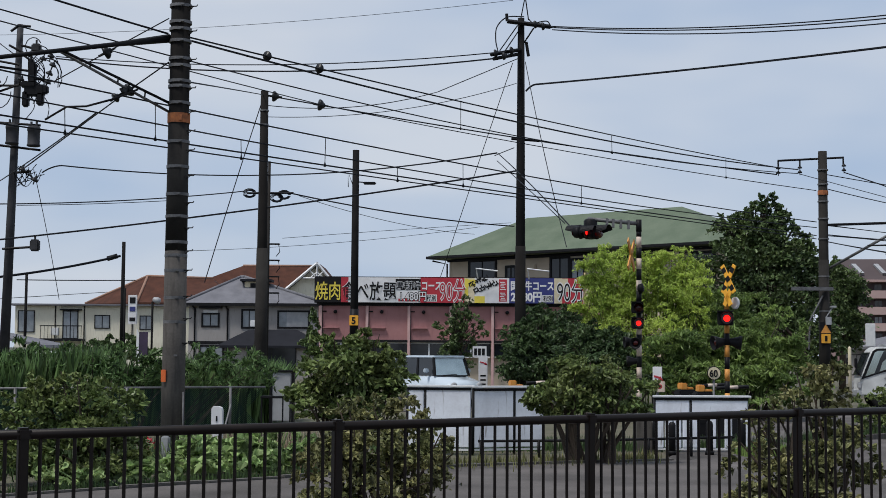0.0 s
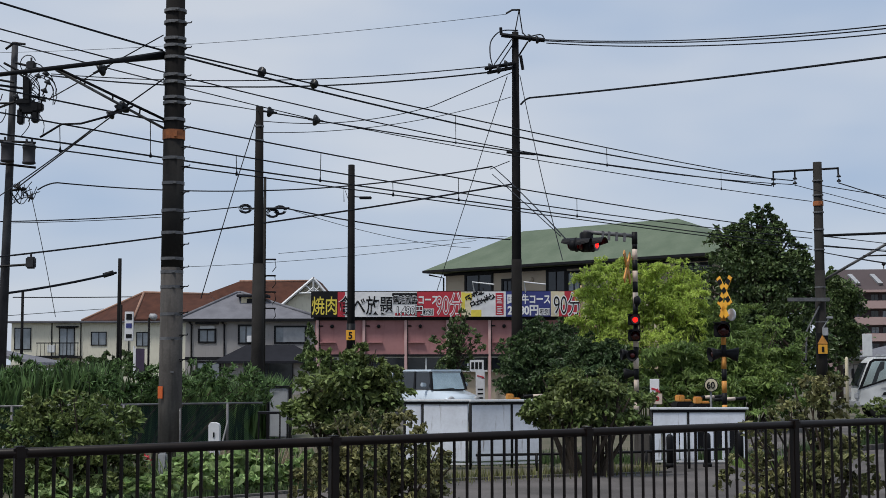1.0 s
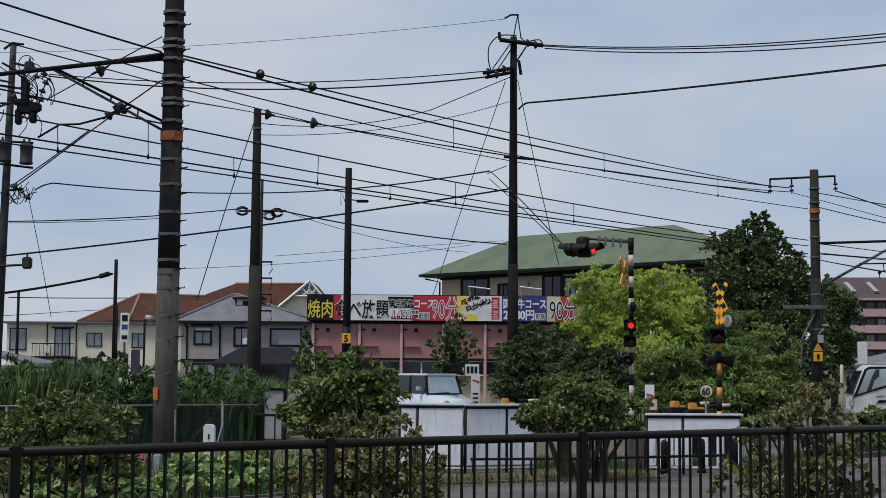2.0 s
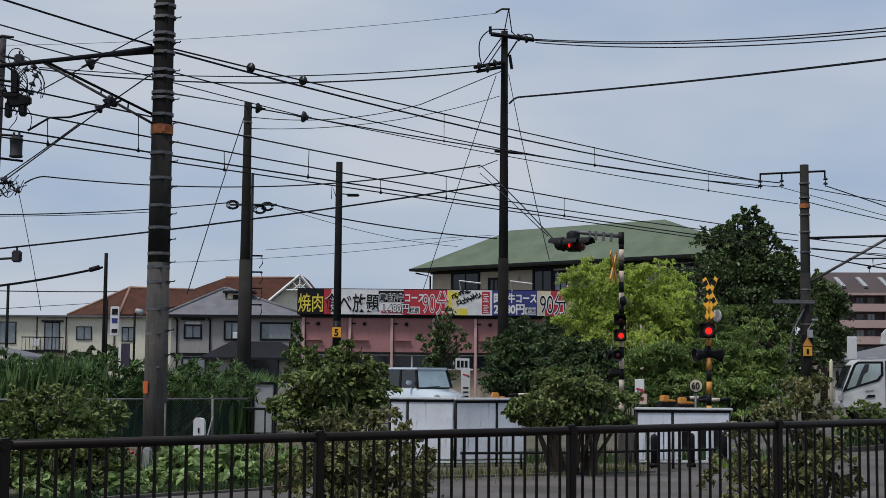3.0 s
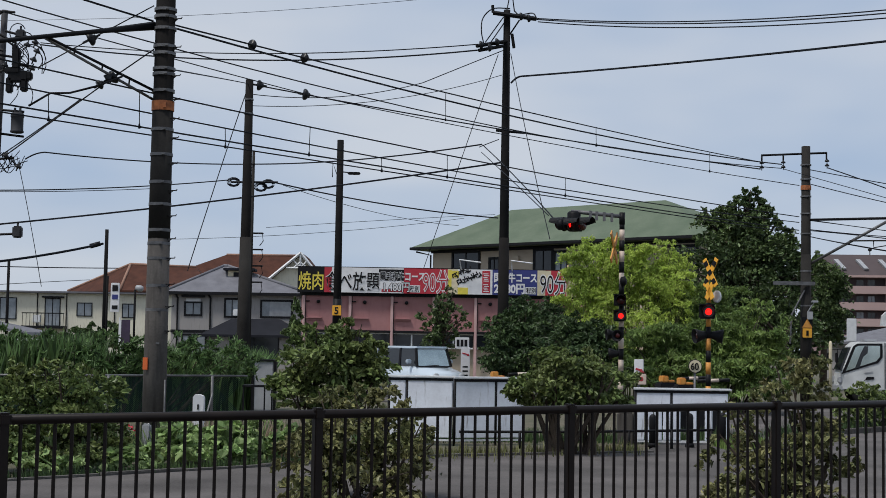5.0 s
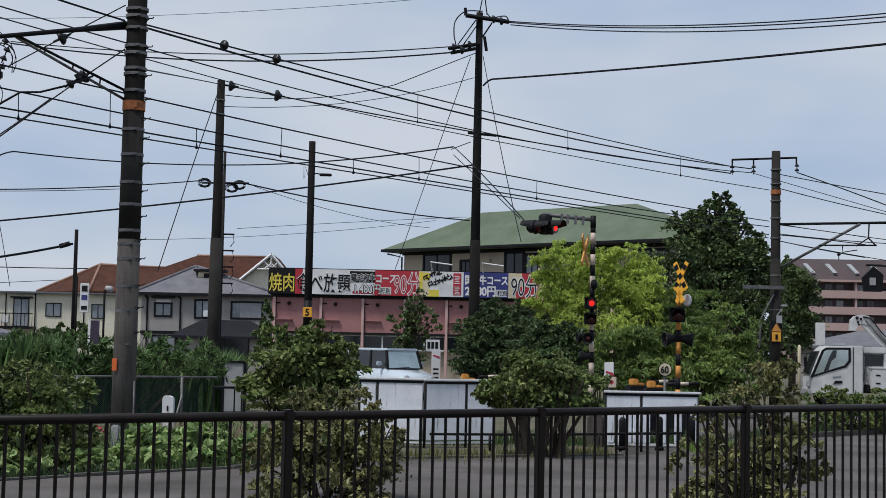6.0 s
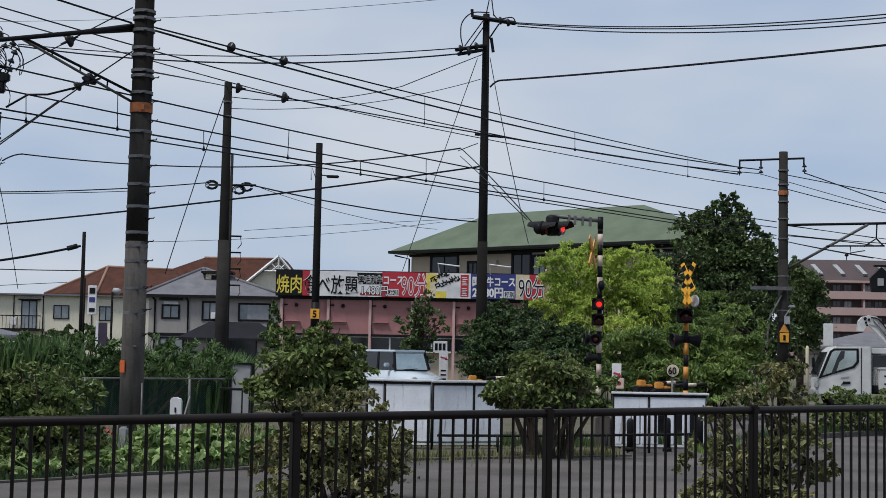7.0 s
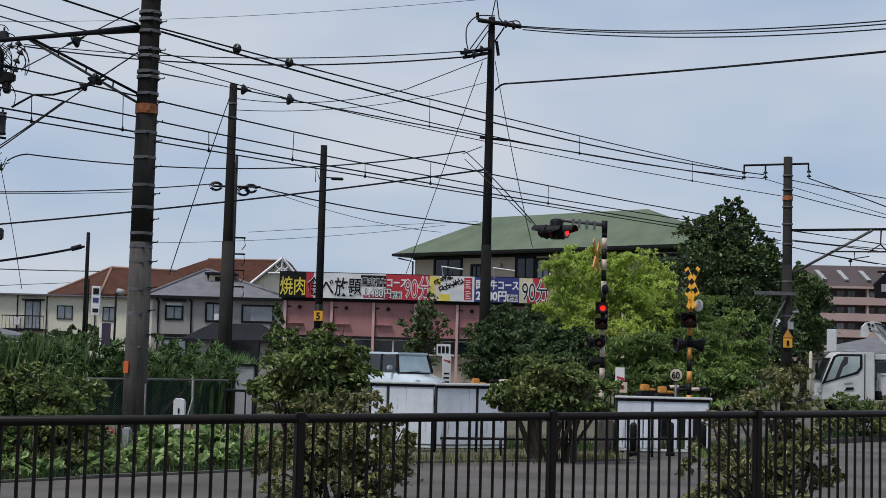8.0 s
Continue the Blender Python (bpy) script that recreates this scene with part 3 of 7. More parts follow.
for q in ((11.63, 50.00, 8.12), (12.38, 50.00, 8.15), (13.91, 50.00, 8.23)):
    for dz in (0.06, -0.1):
        insulator(local(p5, q) + Vector((0, 0, dz)), (0, 0, 1), 0.115, "insulator", p5)
bm = nb()
tube(bm, [local(p5, (13.18, 50.00, 6.21)), local(p5, (16.77, 47.00, 6.10))], 0.045, 8)
part("cantilever_arm", bm, DARKSTEEL, p5)
bm = nb()
tube(bm, [local(p5, (13.30, 50.00, 4.67)), local(p5, (15.50, 48.00, 6.10))], 0.05, 8)
part("cantilever_strut", bm, STEEL, p5)
bm = nb()
tube(bm, [local(p5, (15.74, 47.80, 6.09)), local(p5, (15.72, 47.80, 5.62)), local(p5, (15.30, 47.80, 5.34))], 0.025, 6)
tube(bm, [local(p5, (15.72, 47.80, 5.62)), local(p5, (15.95, 47.80, 5.39))], 0.025, 6)
tube(bm, [local(p5, (14.28, 48.60, 5.40)), local(p5, (16.00, 47.80, 5.38))], 0.03, 6)
tube(bm, [local(p5, (14.97, 48.20, 5.36)), local(p5, (14.97, 48.20, 5.15)), local(p5, (15.47, 48.20, 5.24))], 0.02, 6)
part("registration_arm", bm, DARKSTEEL, p5)
bm = nb()
box(bm, (-1.2, -0.3, 3.92), (0.25, -0.22, 4.05), 0.01)
part("side_crossarm", bm, STEEL, p5)
bm = nb()
tube(bm, [(-0.1, -0.2, 3.75), (-0.55, -0.2, 2.9), (-0.6, -0.2, 1.9)], 0.03, 6)
part("brace_cable", bm, STEEL, p5)
bm = nb()
tube(bm, [(0, -0.2, 3.0), (0.2, -0.35, 3.35)], 0.02, 6)
box(bm, (0.1, -0.5, 3.32), (0.3, -0.3, 3.4), 0.02)
box(bm, (-0.02, -0.3, 2.75), (0.17, -0.2, 3.02), 0.01)
part("lamp_head", bm, LAMPGREY, p5)
bm = nb()
v = [bm.verts.new(p) for p in ((-0.19, -0.22, 2.47), (0.17, -0.22, 2.47), (-0.01, -0.22, 2.78))]
w = [bm.verts.new((p.co.x, -0.2, p.co.z)) for p in v]
bm.faces.new(v)
bm.faces.new(w[::-1])
for i in range(3):
    bm.faces.new((v[i], w[i], w[(i + 1) % 3], v[(i + 1) % 3]))
part("warning_triangle", bm, ORANGE_Y, p5)
bm = nb()
box(bm, (-0.17, -0.23, 2.12), (0.15, -0.2, 2.44), 0.01)
part("number_plate", bm, YELLOW, p5)
bm = nb()
box(bm, (-0.2, -0.215, 2.08), (0.18, -0.18, 2.84), 0.01)
part("plate_backing", bm, BLACK, p5)
bm = nb()
box(bm, (-0.05, -0.245, 2.19), (0.03, -0.228, 2.37))
part("plate_mark", bm, BLACK, p5)

# left distribution pole with transformers
p6 = pole("utility_pole", "grey concrete distribution pole carrying transformers and switches", (-16.62, 55.0), 14.2, 0.2, 0.12, POLE_G, "distribution poles", 0.3)
for a, b in (((-16.64, 54.70, 13.33), (-15.74, 54.70, 12.85)), ((-16.98, 54.70, 12.49), (-15.51, 54.70, 12.29)), ((-15.86, 54.60, 12.05), (-14.95, 54.60, 11.94)), ((-16.92, 54.70, 10.34), (-15.36, 54.70, 10.24)), ((-16.89, 54.70, 9.47), (-15.34, 54.70, 9.29)), ((-16.19, 54.70, 13.33), (-15.16, 54.70, 13.08)), ((-16.21, 54.70, 8.43), (-15.68, 54.70, 8.48)), ((-16.68, 54.70, 5.52), (-15.49, 54.70, 5.60)), ((-16.29, 54.70, 14.10), (-15.84, 54.70, 14.06)), ((-16.59, 54.70, 13.87), (-16.29, 54.70, 14.10))):
    bm = nb()
    tube(bm, [local(p6, a), local(p6, b)], 0.05, 6)
    part("crossarm", bm, DARKSTEEL, p6)
for q in ((-16.34, 54.40, 9.84), (-15.52, 54.40, 9.76)):
    bm = nb()
    prof = [(0.2, -0.38), (0.25, -0.36), (0.25, -0.3), (0.23, -0.28), (0.23, 0.2), (0.25, 0.22), (0.25, 0.32), (0.22, 0.38), (0.08, 0.42)]
    lathe(bm, prof, 16, local(p6, q))
    tube(bm, [local(p6, q) + Vector((-0.1, 0, 0.4)), local(p6, q) + Vector((-0.1, 0, 0.58))], 0.045, 6)
    tube(bm, [local(p6, q) + Vector((0.1, 0, 0.4)), local(p6, q) + Vector((0.1, 0, 0.58))], 0.045, 6)
    part("transformer", bm, POLE_G, p6, "grey ribbed transformer can")
for q, sx, sz in (((-15.53, 54.40, 11.53), 0.38, 0.22), ((-15.86, 54.40, 11.20), 0.12, 0.3), ((-15.31, 54.40, 11.21), 0.13, 0.25), ((-15.69, 54.40, 12.51), 0.1, 0.24), ((-15.51, 54.40, 13.16), 0.17, 0.16), ((-15.36, 54.40, 5.64), 0.17, 0.22)):
    q = local(p6, q)
    bm = nb()
    box(bm, (q.x - sx, q.y - 0.15, q.z - sz), (q.x + sx, q.y + 0.15, q.z + sz), 0.05)
    tube(bm, [(q.x, q.y, q.z + sz), (q.x, q.y, q.z + sz + 0.15)], 0.04, 6)
    part("switch_gear", bm, POLE_G if sx == 0.17 else DARKSTEEL, p6)
for q in ((-14.99, 54.40, 12.19), (-14.84, 54.30, 12.49), (-15.05, 54.40, 11.86), (-16.06, 54.40, 11.96), (-15.91, 54.40, 8.51), (-15.43, 54.40, 8.12)):
    insulator(local(p6, q), (0.4, 0, 1), 0.2, "insulator", p6)
for cx, cz, rr, a0 in ((-15.15, 12.35, 0.55, 0.2), (-15.0, 12.2, 0.48, -0.3), (-15.35, 12.75, 0.42, 0.6), (-15.1, 12.05, 0.62, -0.6), (-15.6, 13.2, 0.3, 0.4), (-16.9, 11.4, 0.5, 2.2), (-17.0, 12.1, 0.45, 2.0)):
    loop = [local(p6, (cx + rr * math.cos(a0 + k * 0.42), 54.3, cz + rr * 1.15 * math.sin(a0 + k * 0.42))) for k in range(11)]
    part("cable_loop", tube(nb(), loop, 0.02, 5), WIRE, p6)
for a, b in (((-17.3, 54.6, 12.75), (-16.2, 54.6, 12.55)), ((-17.4, 54.6, 11.35), (-15.9, 54.6, 11.9)), ((-17.5, 54.6, 11.75), (-16.2, 54.6, 11.75)), ((-16.1, 54.5, 12.95), (-15.6, 54.5, 12.6))):
    part("crossarm", tube(nb(), [local(p6, a), local(p6, b)], 0.045, 6), DARKSTEEL, p6)
for q in ((-17.25, 54.4, 12.2), (-16.95, 54.4, 11.9), (-17.3, 54.4, 11.1), (-15.25, 54.4, 12.75), (-14.95, 54.4, 12.85)):
    insulator(local(p6, q), (0.3, 0, 1), 0.19, "insulator", p6)
for q, sx, sz in (((-15.75, 54.35, 11.75), 0.3, 0.12), ((-15.1, 54.35, 11.55), 0.1, 0.16), ((-15.62, 54.35, 12.2), 0.14, 0.4), ((-17.2, 54.35, 9.8), 0.2, 0.36)):
    q = local(p6, q)
    bm = nb()
    box(bm, (q.x - sx, q.y - 0.14, q.z - sz), (q.x + sx, q.y + 0.14, q.z + sz), 0.05)
    part("switch_gear", bm, DARKSTEEL, p6)
r6 = random.Random(4)
for k in range(16):
    s = Vector((r6.uniform(0.6, 1.6), -0.4, r6.uniform(11.4, 13.0)))
    t = s + Vector((r6.uniform(-0.1, 0.5), 0, -r6.uniform(0.4, 1.2)))
    m = s.lerp(t, 0.5) + Vector((r6.uniform(0.15, 0.4), 0, -0.1))
    part("jumper_wire", tube(nb(), smooth([s, s.lerp(m, 0.5) + Vector((0.1, 0, 0.05)), m, t], 4), 0.018, 5), WIRE, p6)
for k in range(14):
    s = Vector((r6.uniform(0.3, 0.9), -0.3, r6.uniform(8.3, 8.7)))
    m = s + Vector((r6.uniform(0.0, 0.4), 0, -r6.uniform(0.2, 0.6)))
    t = s + Vector((r6.uniform(0.3, 0.7), 0, r6.uniform(-0.2, 0.1)))
    part("jumper_wire", tube(nb(), smooth([s, m, t], 4), 0.016, 5), WIRE, p6)

# small poles
p7 = pole("utility_pole", "slim dark service pole with a cable sleeve", (-15.46, 70.00, 1.75)[:2], 7.0, 0.11, 0.085, POLE_D, "small poles")
bm = nb()
tube(bm, [local(p7, (-16.20, 69.80, 6.16)), local(p7, (-15.72, 69.80, 6.30))], 0.12, 8)
part("cable_sleeve", bm, BLACK, p7)
p8 = pole("utility_pole", "short dark post near the houses", (-24.44, 85.00, 2.40)[:2], 6.2, 0.09, 0.08, POLE_D, "small poles")
p9 = pole("utility_pole", "slim pole with coiled cables behind the line pole", (-7.5, 62.00), 9.9, 0.075, 0.06, POLE_M, "small poles")
bm = nb()
for q in ((-8.34, 62.00, 8.52), (-7.17, 62.00, 8.33), (-6.85, 62.00, 8.46)):
    q = local(p9, q)
    for k in range(3):
        rr = 0.28 - k * 0.05
        tube(bm, [q + Vector((rr * math.cos(a * 0.6), 0.05 * k, rr * 0.7 * math.sin(a * 0.6))) for a in range(11)], 0.022, 5)
tube(bm, [local(p9, (-8.46, 62.00, 8.52)), local(p9, (-6.44, 62.00, 8.54))], 0.05, 6)
part("coiled_cable", bm, WIRE, p9)
for z in (4.2, 4.9, 5.6, 6.3):
    bm = nb()
    box(bm, (0.05, -0.1, z), (0.5, 0.1, z + 0.06), 0.01)
    tube(bm, [(0.45, 0, z), (0.5, 0, z - 0.3), (0.35, 0, z - 0.5)], 0.02, 5)
    part("cable_bracket", bm, DARKSTEEL, p9)

# ---- overhead wires ----
WIRES = [
    ((-7.06, 20.50, 7.12), (-4.62, 23.90, 6.94), 0.014, 0.018), ((-4.38, 24.25, 6.97), (11.58, 50.00, 8.21), 0.114, 0.016), ((-4.38, 24.25, 6.92), (12.32, 50.00, 8.14), 0.312, 0.02),
    ((-8.56, 25.50, 7.89), (12.32, 50.00, 8.00), 0.564, 0.015), ((-8.55, 25.50, 7.67), (-3.39, 40.00, 8.55), 0.023, 0.014),
    ((-4.26, 24.00, 6.14), (-5.68, 45.00, 9.73), -0.004, 0.014), ((-5.68, 45.00, 9.73), (11.58, 50.00, 7.96), 0.117, 0.022), ((-3.17, 41.00, 8.66), (12.94, 50.00, 7.41), 0.120, 0.014),
    ((-8.35, 25.00, 6.65), (13.19, 51.00, 6.41), 0.218, 0.017), ((-8.34, 25.00, 6.22), (13.19, 51.00, 6.21), 0.249, 0.016),
    ((-8.33, 25.00, 5.82), (13.18, 51.00, 5.93), 0.071, 0.018), ((-8.32, 25.00, 5.66), (13.18, 51.00, 5.81), 0.019, 0.015),
    ((-14.64, 54.00, 12.76), (1.65, 49.00, 11.96), 0.365, 0.02), ((-14.64, 54.00, 12.69), (1.76, 49.00, 11.77), 0.473, 0.028),
    ((3.70, 49.80, 13.08), (13.73, 38.00, 10.96), 0.272, 0.02), ((3.70, 49.80, 13.04), (13.72, 38.00, 10.86), 0.274, 0.02), ((3.76, 49.80, 12.96), (13.72, 38.00, 10.73), 0.298, 0.02),
    ((3.22, 50.00, 11.07), (12.99, 36.00, 9.68), 0.064, 0.034), ((2.85, 50.00, 10.82), (3.22, 50.00, 11.07), -0.055, 0.034),
    ((-15.05, 54.00, 8.35), (-14.05, 53.00, 8.49), -0.062, 0.028), ((-14.05, 53.00, 8.49), (-7.45, 62.00, 9.31), 0.135, 0.026), ((-7.45, 62.00, 9.31), (1.89, 51.00, 8.79), 0.173, 0.028),
    ((-17.78, 55.00, 7.25), (-8.25, 61.00, 8.51), 0.146, 0.024), ((-16.27, 55.00, 7.21), (-11.02, 58.00, 7.75), 0.036, 0.014), ((-16.12, 50.00, 5.42), (2.74, 50.00, 8.06), 0.143, 0.032),
    ((-20.71, 66.00, 4.99), (-15.62, 70.00, 6.31), 0.102, 0.06), ((-24.72, 84.00, 5.83), (-19.10, 90.00, 6.15), 0.021, 0.03), ((-26.32, 84.00, 4.67), (-23.16, 100.00, 5.82), -0.007, 0.02),
    ((-6.56, 62.00, 8.53), (3.54, 72.00, 8.07), 0.195, 0.032), ((-6.20, 62.00, 8.42), (1.74, 80.00, 8.33), 0.288, 0.014), ((-8.34, 75.00, 7.63), (4.01, 85.00, 9.44), -0.032, 0.013), ((-13.17, 75.00, 6.94), (2.18, 85.00, 9.19), 0.226, 0.013),
    ((-5.51, 45.00, 9.39), (-0.21, 48.00, 10.41), 0.270, 0.014), ((-0.21, 48.00, 10.41), (2.59, 50.00, 11.98), -0.002, 0.016), ((-5.51, 45.00, 9.03), (2.53, 50.00, 11.10), 0.354, 0.012),
    ((2.39, 50.00, 11.82), (-0.09, 58.00, 4.76), -0.047, 0.014), ((2.83, 50.00, 11.86), (3.59, 42.00, 4.78), 0.205, 0.014), ((-5.71, 45.00, 9.51), (-7.24, 44.00, 3.77), -0.063, 0.016),
    ((1.93, 51.00, 8.77), (3.24, 37.00, 4.95), -0.059, 0.018), ((1.89, 51.00, 8.51), (3.12, 37.00, 5.01), -0.014, 0.014), ((2.45, 50.00, 8.83), (1.81, 51.00, 8.69), -0.004, 0.016),
    ((13.48, 51.00, 5.93), (15.69, 48.00, 5.41), -0.018, 0.018), ((13.48, 51.00, 5.73), (15.68, 48.00, 4.98), 0.025, 0.018), ((13.49, 51.00, 6.29), (15.70, 48.00, 5.66), -0.010, 0.015),
    ((-18.96, 58.00, 14.44), (2.38, 50.00, 14.04), 0.275, 0.009), ((-15.66, 55.00, 8.59), (-15.35, 58.00, 3.74), -0.167, 0.014), ((-17.62, 54.50, 7.54), (-9.70, 40.00, 8.28), 0.073, 0.02), ((-12.76, 40.00, 10.49), (-16.32, 54.60, 12.91), 0.022, 0.016),
    ((13.91, 50.00, 8.05), (16.78, 46.00, 6.15), -0.028, 0.02), ((13.18, 50.00, 7.99), (16.78, 46.00, 6.74), 0.020, 0.016), ((12.38, 50.00, 7.98), (16.78, 46.00, 6.05), 0.004, 0.012), ((13.18, 50.00, 7.50), (16.78, 46.00, 6.05), 0.044, 0.016),
    ((13.18, 50.00, 6.23), (16.78, 46.00, 5.32), 0.022, 0.013), ((13.18, 50.00, 5.89), (16.78, 46.00, 5.28), 0.052, 0.015), ((13.18, 50.00, 5.65), (16.77, 46.00, 4.62), 0.034, 0.013),
]
for a, b, sag, r in WIRES:
    wire(a, b, sag, r)
for q, wi, size in (((-3.06, 26.00, 6.96), 1, 0.135), ((-2.33, 27.40, 7.04), 1, 0.135), ((-3.84, 45.30, 9.46), 6, 0.26)):
    a, b, sag, r = WIRES[wi]
    s = min((k / 400 for k in range(401)), key=lambda k: (on_wire(a, b, sag, k) - Vector(q)).length)
    insulator(on_wire(a, b, sag, s), Vector(b) - Vector(a), size)
# droppers between messenger and contact wires
for i, j, si, sj in ((9, 11, 0.061, 0.061), (8, 10, 0.124, 0.124), (9, 11, 0.191, 0.191), (8, 10, 0.266, 0.265), (9, 11, 0.337, 0.337), (8, 10, 0.410, 0.410), (8, 10, 0.564, 0.564), (1, 6, 0.298, 0.361), (1, 3, 0.557, 0.641), (1, 7, 0.838, 0.782)):
    top, low = on_wire(*WIRES[i][:3], si), on_wire(*WIRES[j][:3], sj)
    bm = nb()
    tube(bm, [top, low], 0.009, 5)
    lathe(bm, [(0.01, -0.04), (0.03, -0.03), (0.02, 0.03), (0.008, 0.08)], 6, low)
    tagged(part("wire_dropper", bm, WIRE), "thin dropper hanging between overhead line wires", "wire", "wire droppers")


# ---- buildings ----
def prism(bm, pts, faces):
    vs = [bm.verts.new(p) for p in pts]
    for fc in faces:
        bm.faces.new([vs[i] for i in fc])
    bmesh.ops.recalc_face_normals(bm, faces=bm.faces)
    return bm


def hip_roof(x0, x1, y0, y1, z, h, over=0.6, inset=None, thick=0.16, inset_right=None):
    x0, x1, y0, y1 = x0 - over, x1 + over, y0 - over, y1 + over
    w = (y1 - y0) / 2
    i = inset or w
    ym = (y0 + y1) / 2
    ri = inset_right or i
    bm = nb()
    pts = [(x0, y0, z), (x1, y0, z), (x1, y1, z), (x0, y1, z), (x0 + i, ym, z + h), (x1 - ri, ym, z + h)]
    lows = [(p[0], p[1], z - thick) for p in pts[:4]]
    return prism(bm, pts + lows, [(0, 1, 5, 4), (1, 2, 5), (2, 3, 4, 5), (3, 0, 4), (6, 9, 8, 7), (0, 6, 7, 1), (1, 7, 8, 2), (2, 8, 9, 3), (3, 9, 6, 0)])


def window(e, x, z, w, h, y=0.0, glass=None, fr=None, mull=1, t=0.07):
    glass, fr = glass or GLASSD, fr or TRIMDARK
    bm = nb()
    box(bm, (x - w / 2 - t, y - 0.06, z - h / 2 - t), (x + w / 2 + t, y + 0.03, z - h / 2))
    box(bm, (x - w / 2 - t, y - 0.06, z + h / 2), (x + w / 2 + t, y + 0.03, z + h / 2 + t))
    box(bm, (x - w / 2 - t, y - 0.06, z - h / 2), (x - w / 2, y + 0.03, z + h / 2))
    box(bm, (x + w / 2, y - 0.06, z - h / 2), (x + w / 2 + t, y + 0.03, z + h / 2))
    for k in range(1, mull + 1):
        xm = x - w / 2 + w * k / (mull + 1)
        box(bm, (xm - 0.03, y - 0.05, z - h / 2), (xm + 0.03, y + 0.02, z + h / 2))
    wf = part("window", bm, fr, e)
    bm = nb()
    box(bm, (x - w / 2, y - 0.02, z - h / 2), (x + w / 2, y + 0.02, z + h / 2))
    part("pane", bm, glass, wf)


def walls(e, x0, x1, y0, y1, z, material, name="wall", z0=-0.2):
    bm = nb()
    box(bm, (x0, y0, z0), (x1, y1, z))
    return part(name, bm, material, e)


# cream house with a red hip roof
h1 = thing("house", (-33.89, 115.00, 1.43)[:2], "cream rendered two-storey house with red-brown tiled hip roof", "house", "houses beyond the line")
walls(h1, 0, 15.6, 0, 8, 5.35, CREAM)
bm = nb()
box(bm, (-0.4, -0.5, 5.35), (16.0, 8.3, 5.5), 0.03)
part("cornice", bm, GREYROOF, h1)
bm = prism(nb(), [(4.4, 4.6, 5.66), (9.75, -0.5, 5.66), (17.2, -0.5, 5.62), (17.2, 9, 5.62), (4.4, 9, 5.66), (9.75, 3.4, 7.92), (15.0, 4.0, 7.8),
                  (4.4, 4.6, 5.52), (9.75, -0.5, 5.52), (17.2, -0.5, 5.48), (17.2, 9, 5.48), (4.4, 9, 5.52)],
           [(0, 1, 5), (1, 2, 6, 5), (2, 3, 6), (3, 4, 5, 6), (4, 0, 5), (0, 7, 8, 1), (1, 8, 9, 2), (2, 9, 10, 3), (3, 10, 11, 4), (4, 11, 7, 0), (7, 11, 10, 9, 8)])
part("roof", bm, REDROOF, h1)
for x, z, w, h in ((6.92, 4.1, 1.1, 0.95), (0.9, 4.1, 1.2, 1.6), (10.4, 4.05, 0.9, 1.0), (2.0, 1.6, 1.6, 1.4), (7.2, 1.6, 1.8, 1.2)):
    window(h1, x, z, w, h, 0, CURTAIN)
window(h1, 4.4, 3.85, 1.1, 2.1, 0, CURTAIN)
bm = nb()
box(bm, (3.6, -0.35, 4.98), (5.3, 0.02, 5.1), 0.01)
part("awning", bm, TRIMDARK, h1)
bm = nb()
box(bm, (2.3, -1.2, 2.55), (5.6, 0, 2.75))
for k in range(12):
    box(bm, (2.35 + k * 0.29, -1.18, 2.75), (2.38 + k * 0.29, -1.14, 3.7))
box(bm, (2.3, -1.2, 3.7), (5.6, -1.12, 3.78))
part("balcony", bm, TRIMDARK, h1)
bm = nb()
box(bm, (3.0, -0.6, 3.0), (3.6, -0.25, 3.6), 0.03)
part("air_conditioner", bm, WHITE, h1)
for x in (3.2, 5.5, 8.4, 9.3):
    bm = nb()
    tube(bm, [(x, -0.06, 0), (x, -0.06, 5.35)], 0.045, 6)
    part("downpipe", bm, TRIMDARK, h1)

# grey house with a slate hip roof
h2 = thing("house", (-17.49, 100.00, 1.51)[:2], "grey sided two-storey house with grey slate hip roof", "house", "houses beyond the line")
walls(h2, 0, 9.0, 0, 7, 5.1, GREYWALL)
part("roof", hip_roof(0, 9.0, 0, 7, 5.12, 2.0, 0.45, 3.5, 0.16, 6.1), GREYROOF, h2)
bm = nb()
box(bm, (-0.5, -0.52, 4.92), (9.5, -0.42, 5.12))
part("gutter", bm, TRIMDARK, h2)
bm = nb()
box(bm, (3.55, 1.9, 6.0), (5.15, 3.2, 6.72), 0.02)
dormer = part("dormer", bm, SIGNCREAM, h2, "small pale dormer with a dark roof")
bm = nb()
box(bm, (3.25, 1.6, 6.72), (5.45, 3.4, 6.9), 0.03)
part("dormer_roof", bm, DARKROOF, dormer)
bm = nb()
box(bm, (3.95, 1.86, 6.25), (4.75, 1.91, 6.6), 0.01)
part("dormer_window", bm, TRIMDARK, dormer)
for x, z, w, h in ((1.5, 3.95, 1.0, 0.75), (4.17, 4.05, 0.85, 1.1), (7.23, 4.02, 2.0, 1.0), (1.6, 1.5, 1.5, 1.2)):
    window(h2, x, z, w, h, 0, CURTAIN, None, 1, 0.13)
bm = nb()
box(bm, (1.0, -0.05, 4.36), (2.0, 0.02, 4.66), 0.01)
part("roller_shutter", bm, WHITE, h2, "pale half-drawn window shutter")
bm = nb()
box(bm, (6.75, -0.07, 3.52), (8.2, -0.03, 4.52), 0.01)
part("storm_shutter", bm, LAMPGREY, h2, "grey sliding storm shutter")
bm = nb()
box(bm, (4.3, -0.5, 3.5), (5.0, -0.06, 3.95), 0.03)
part("air_conditioner", bm, WHITE, h2)
bm = nb()
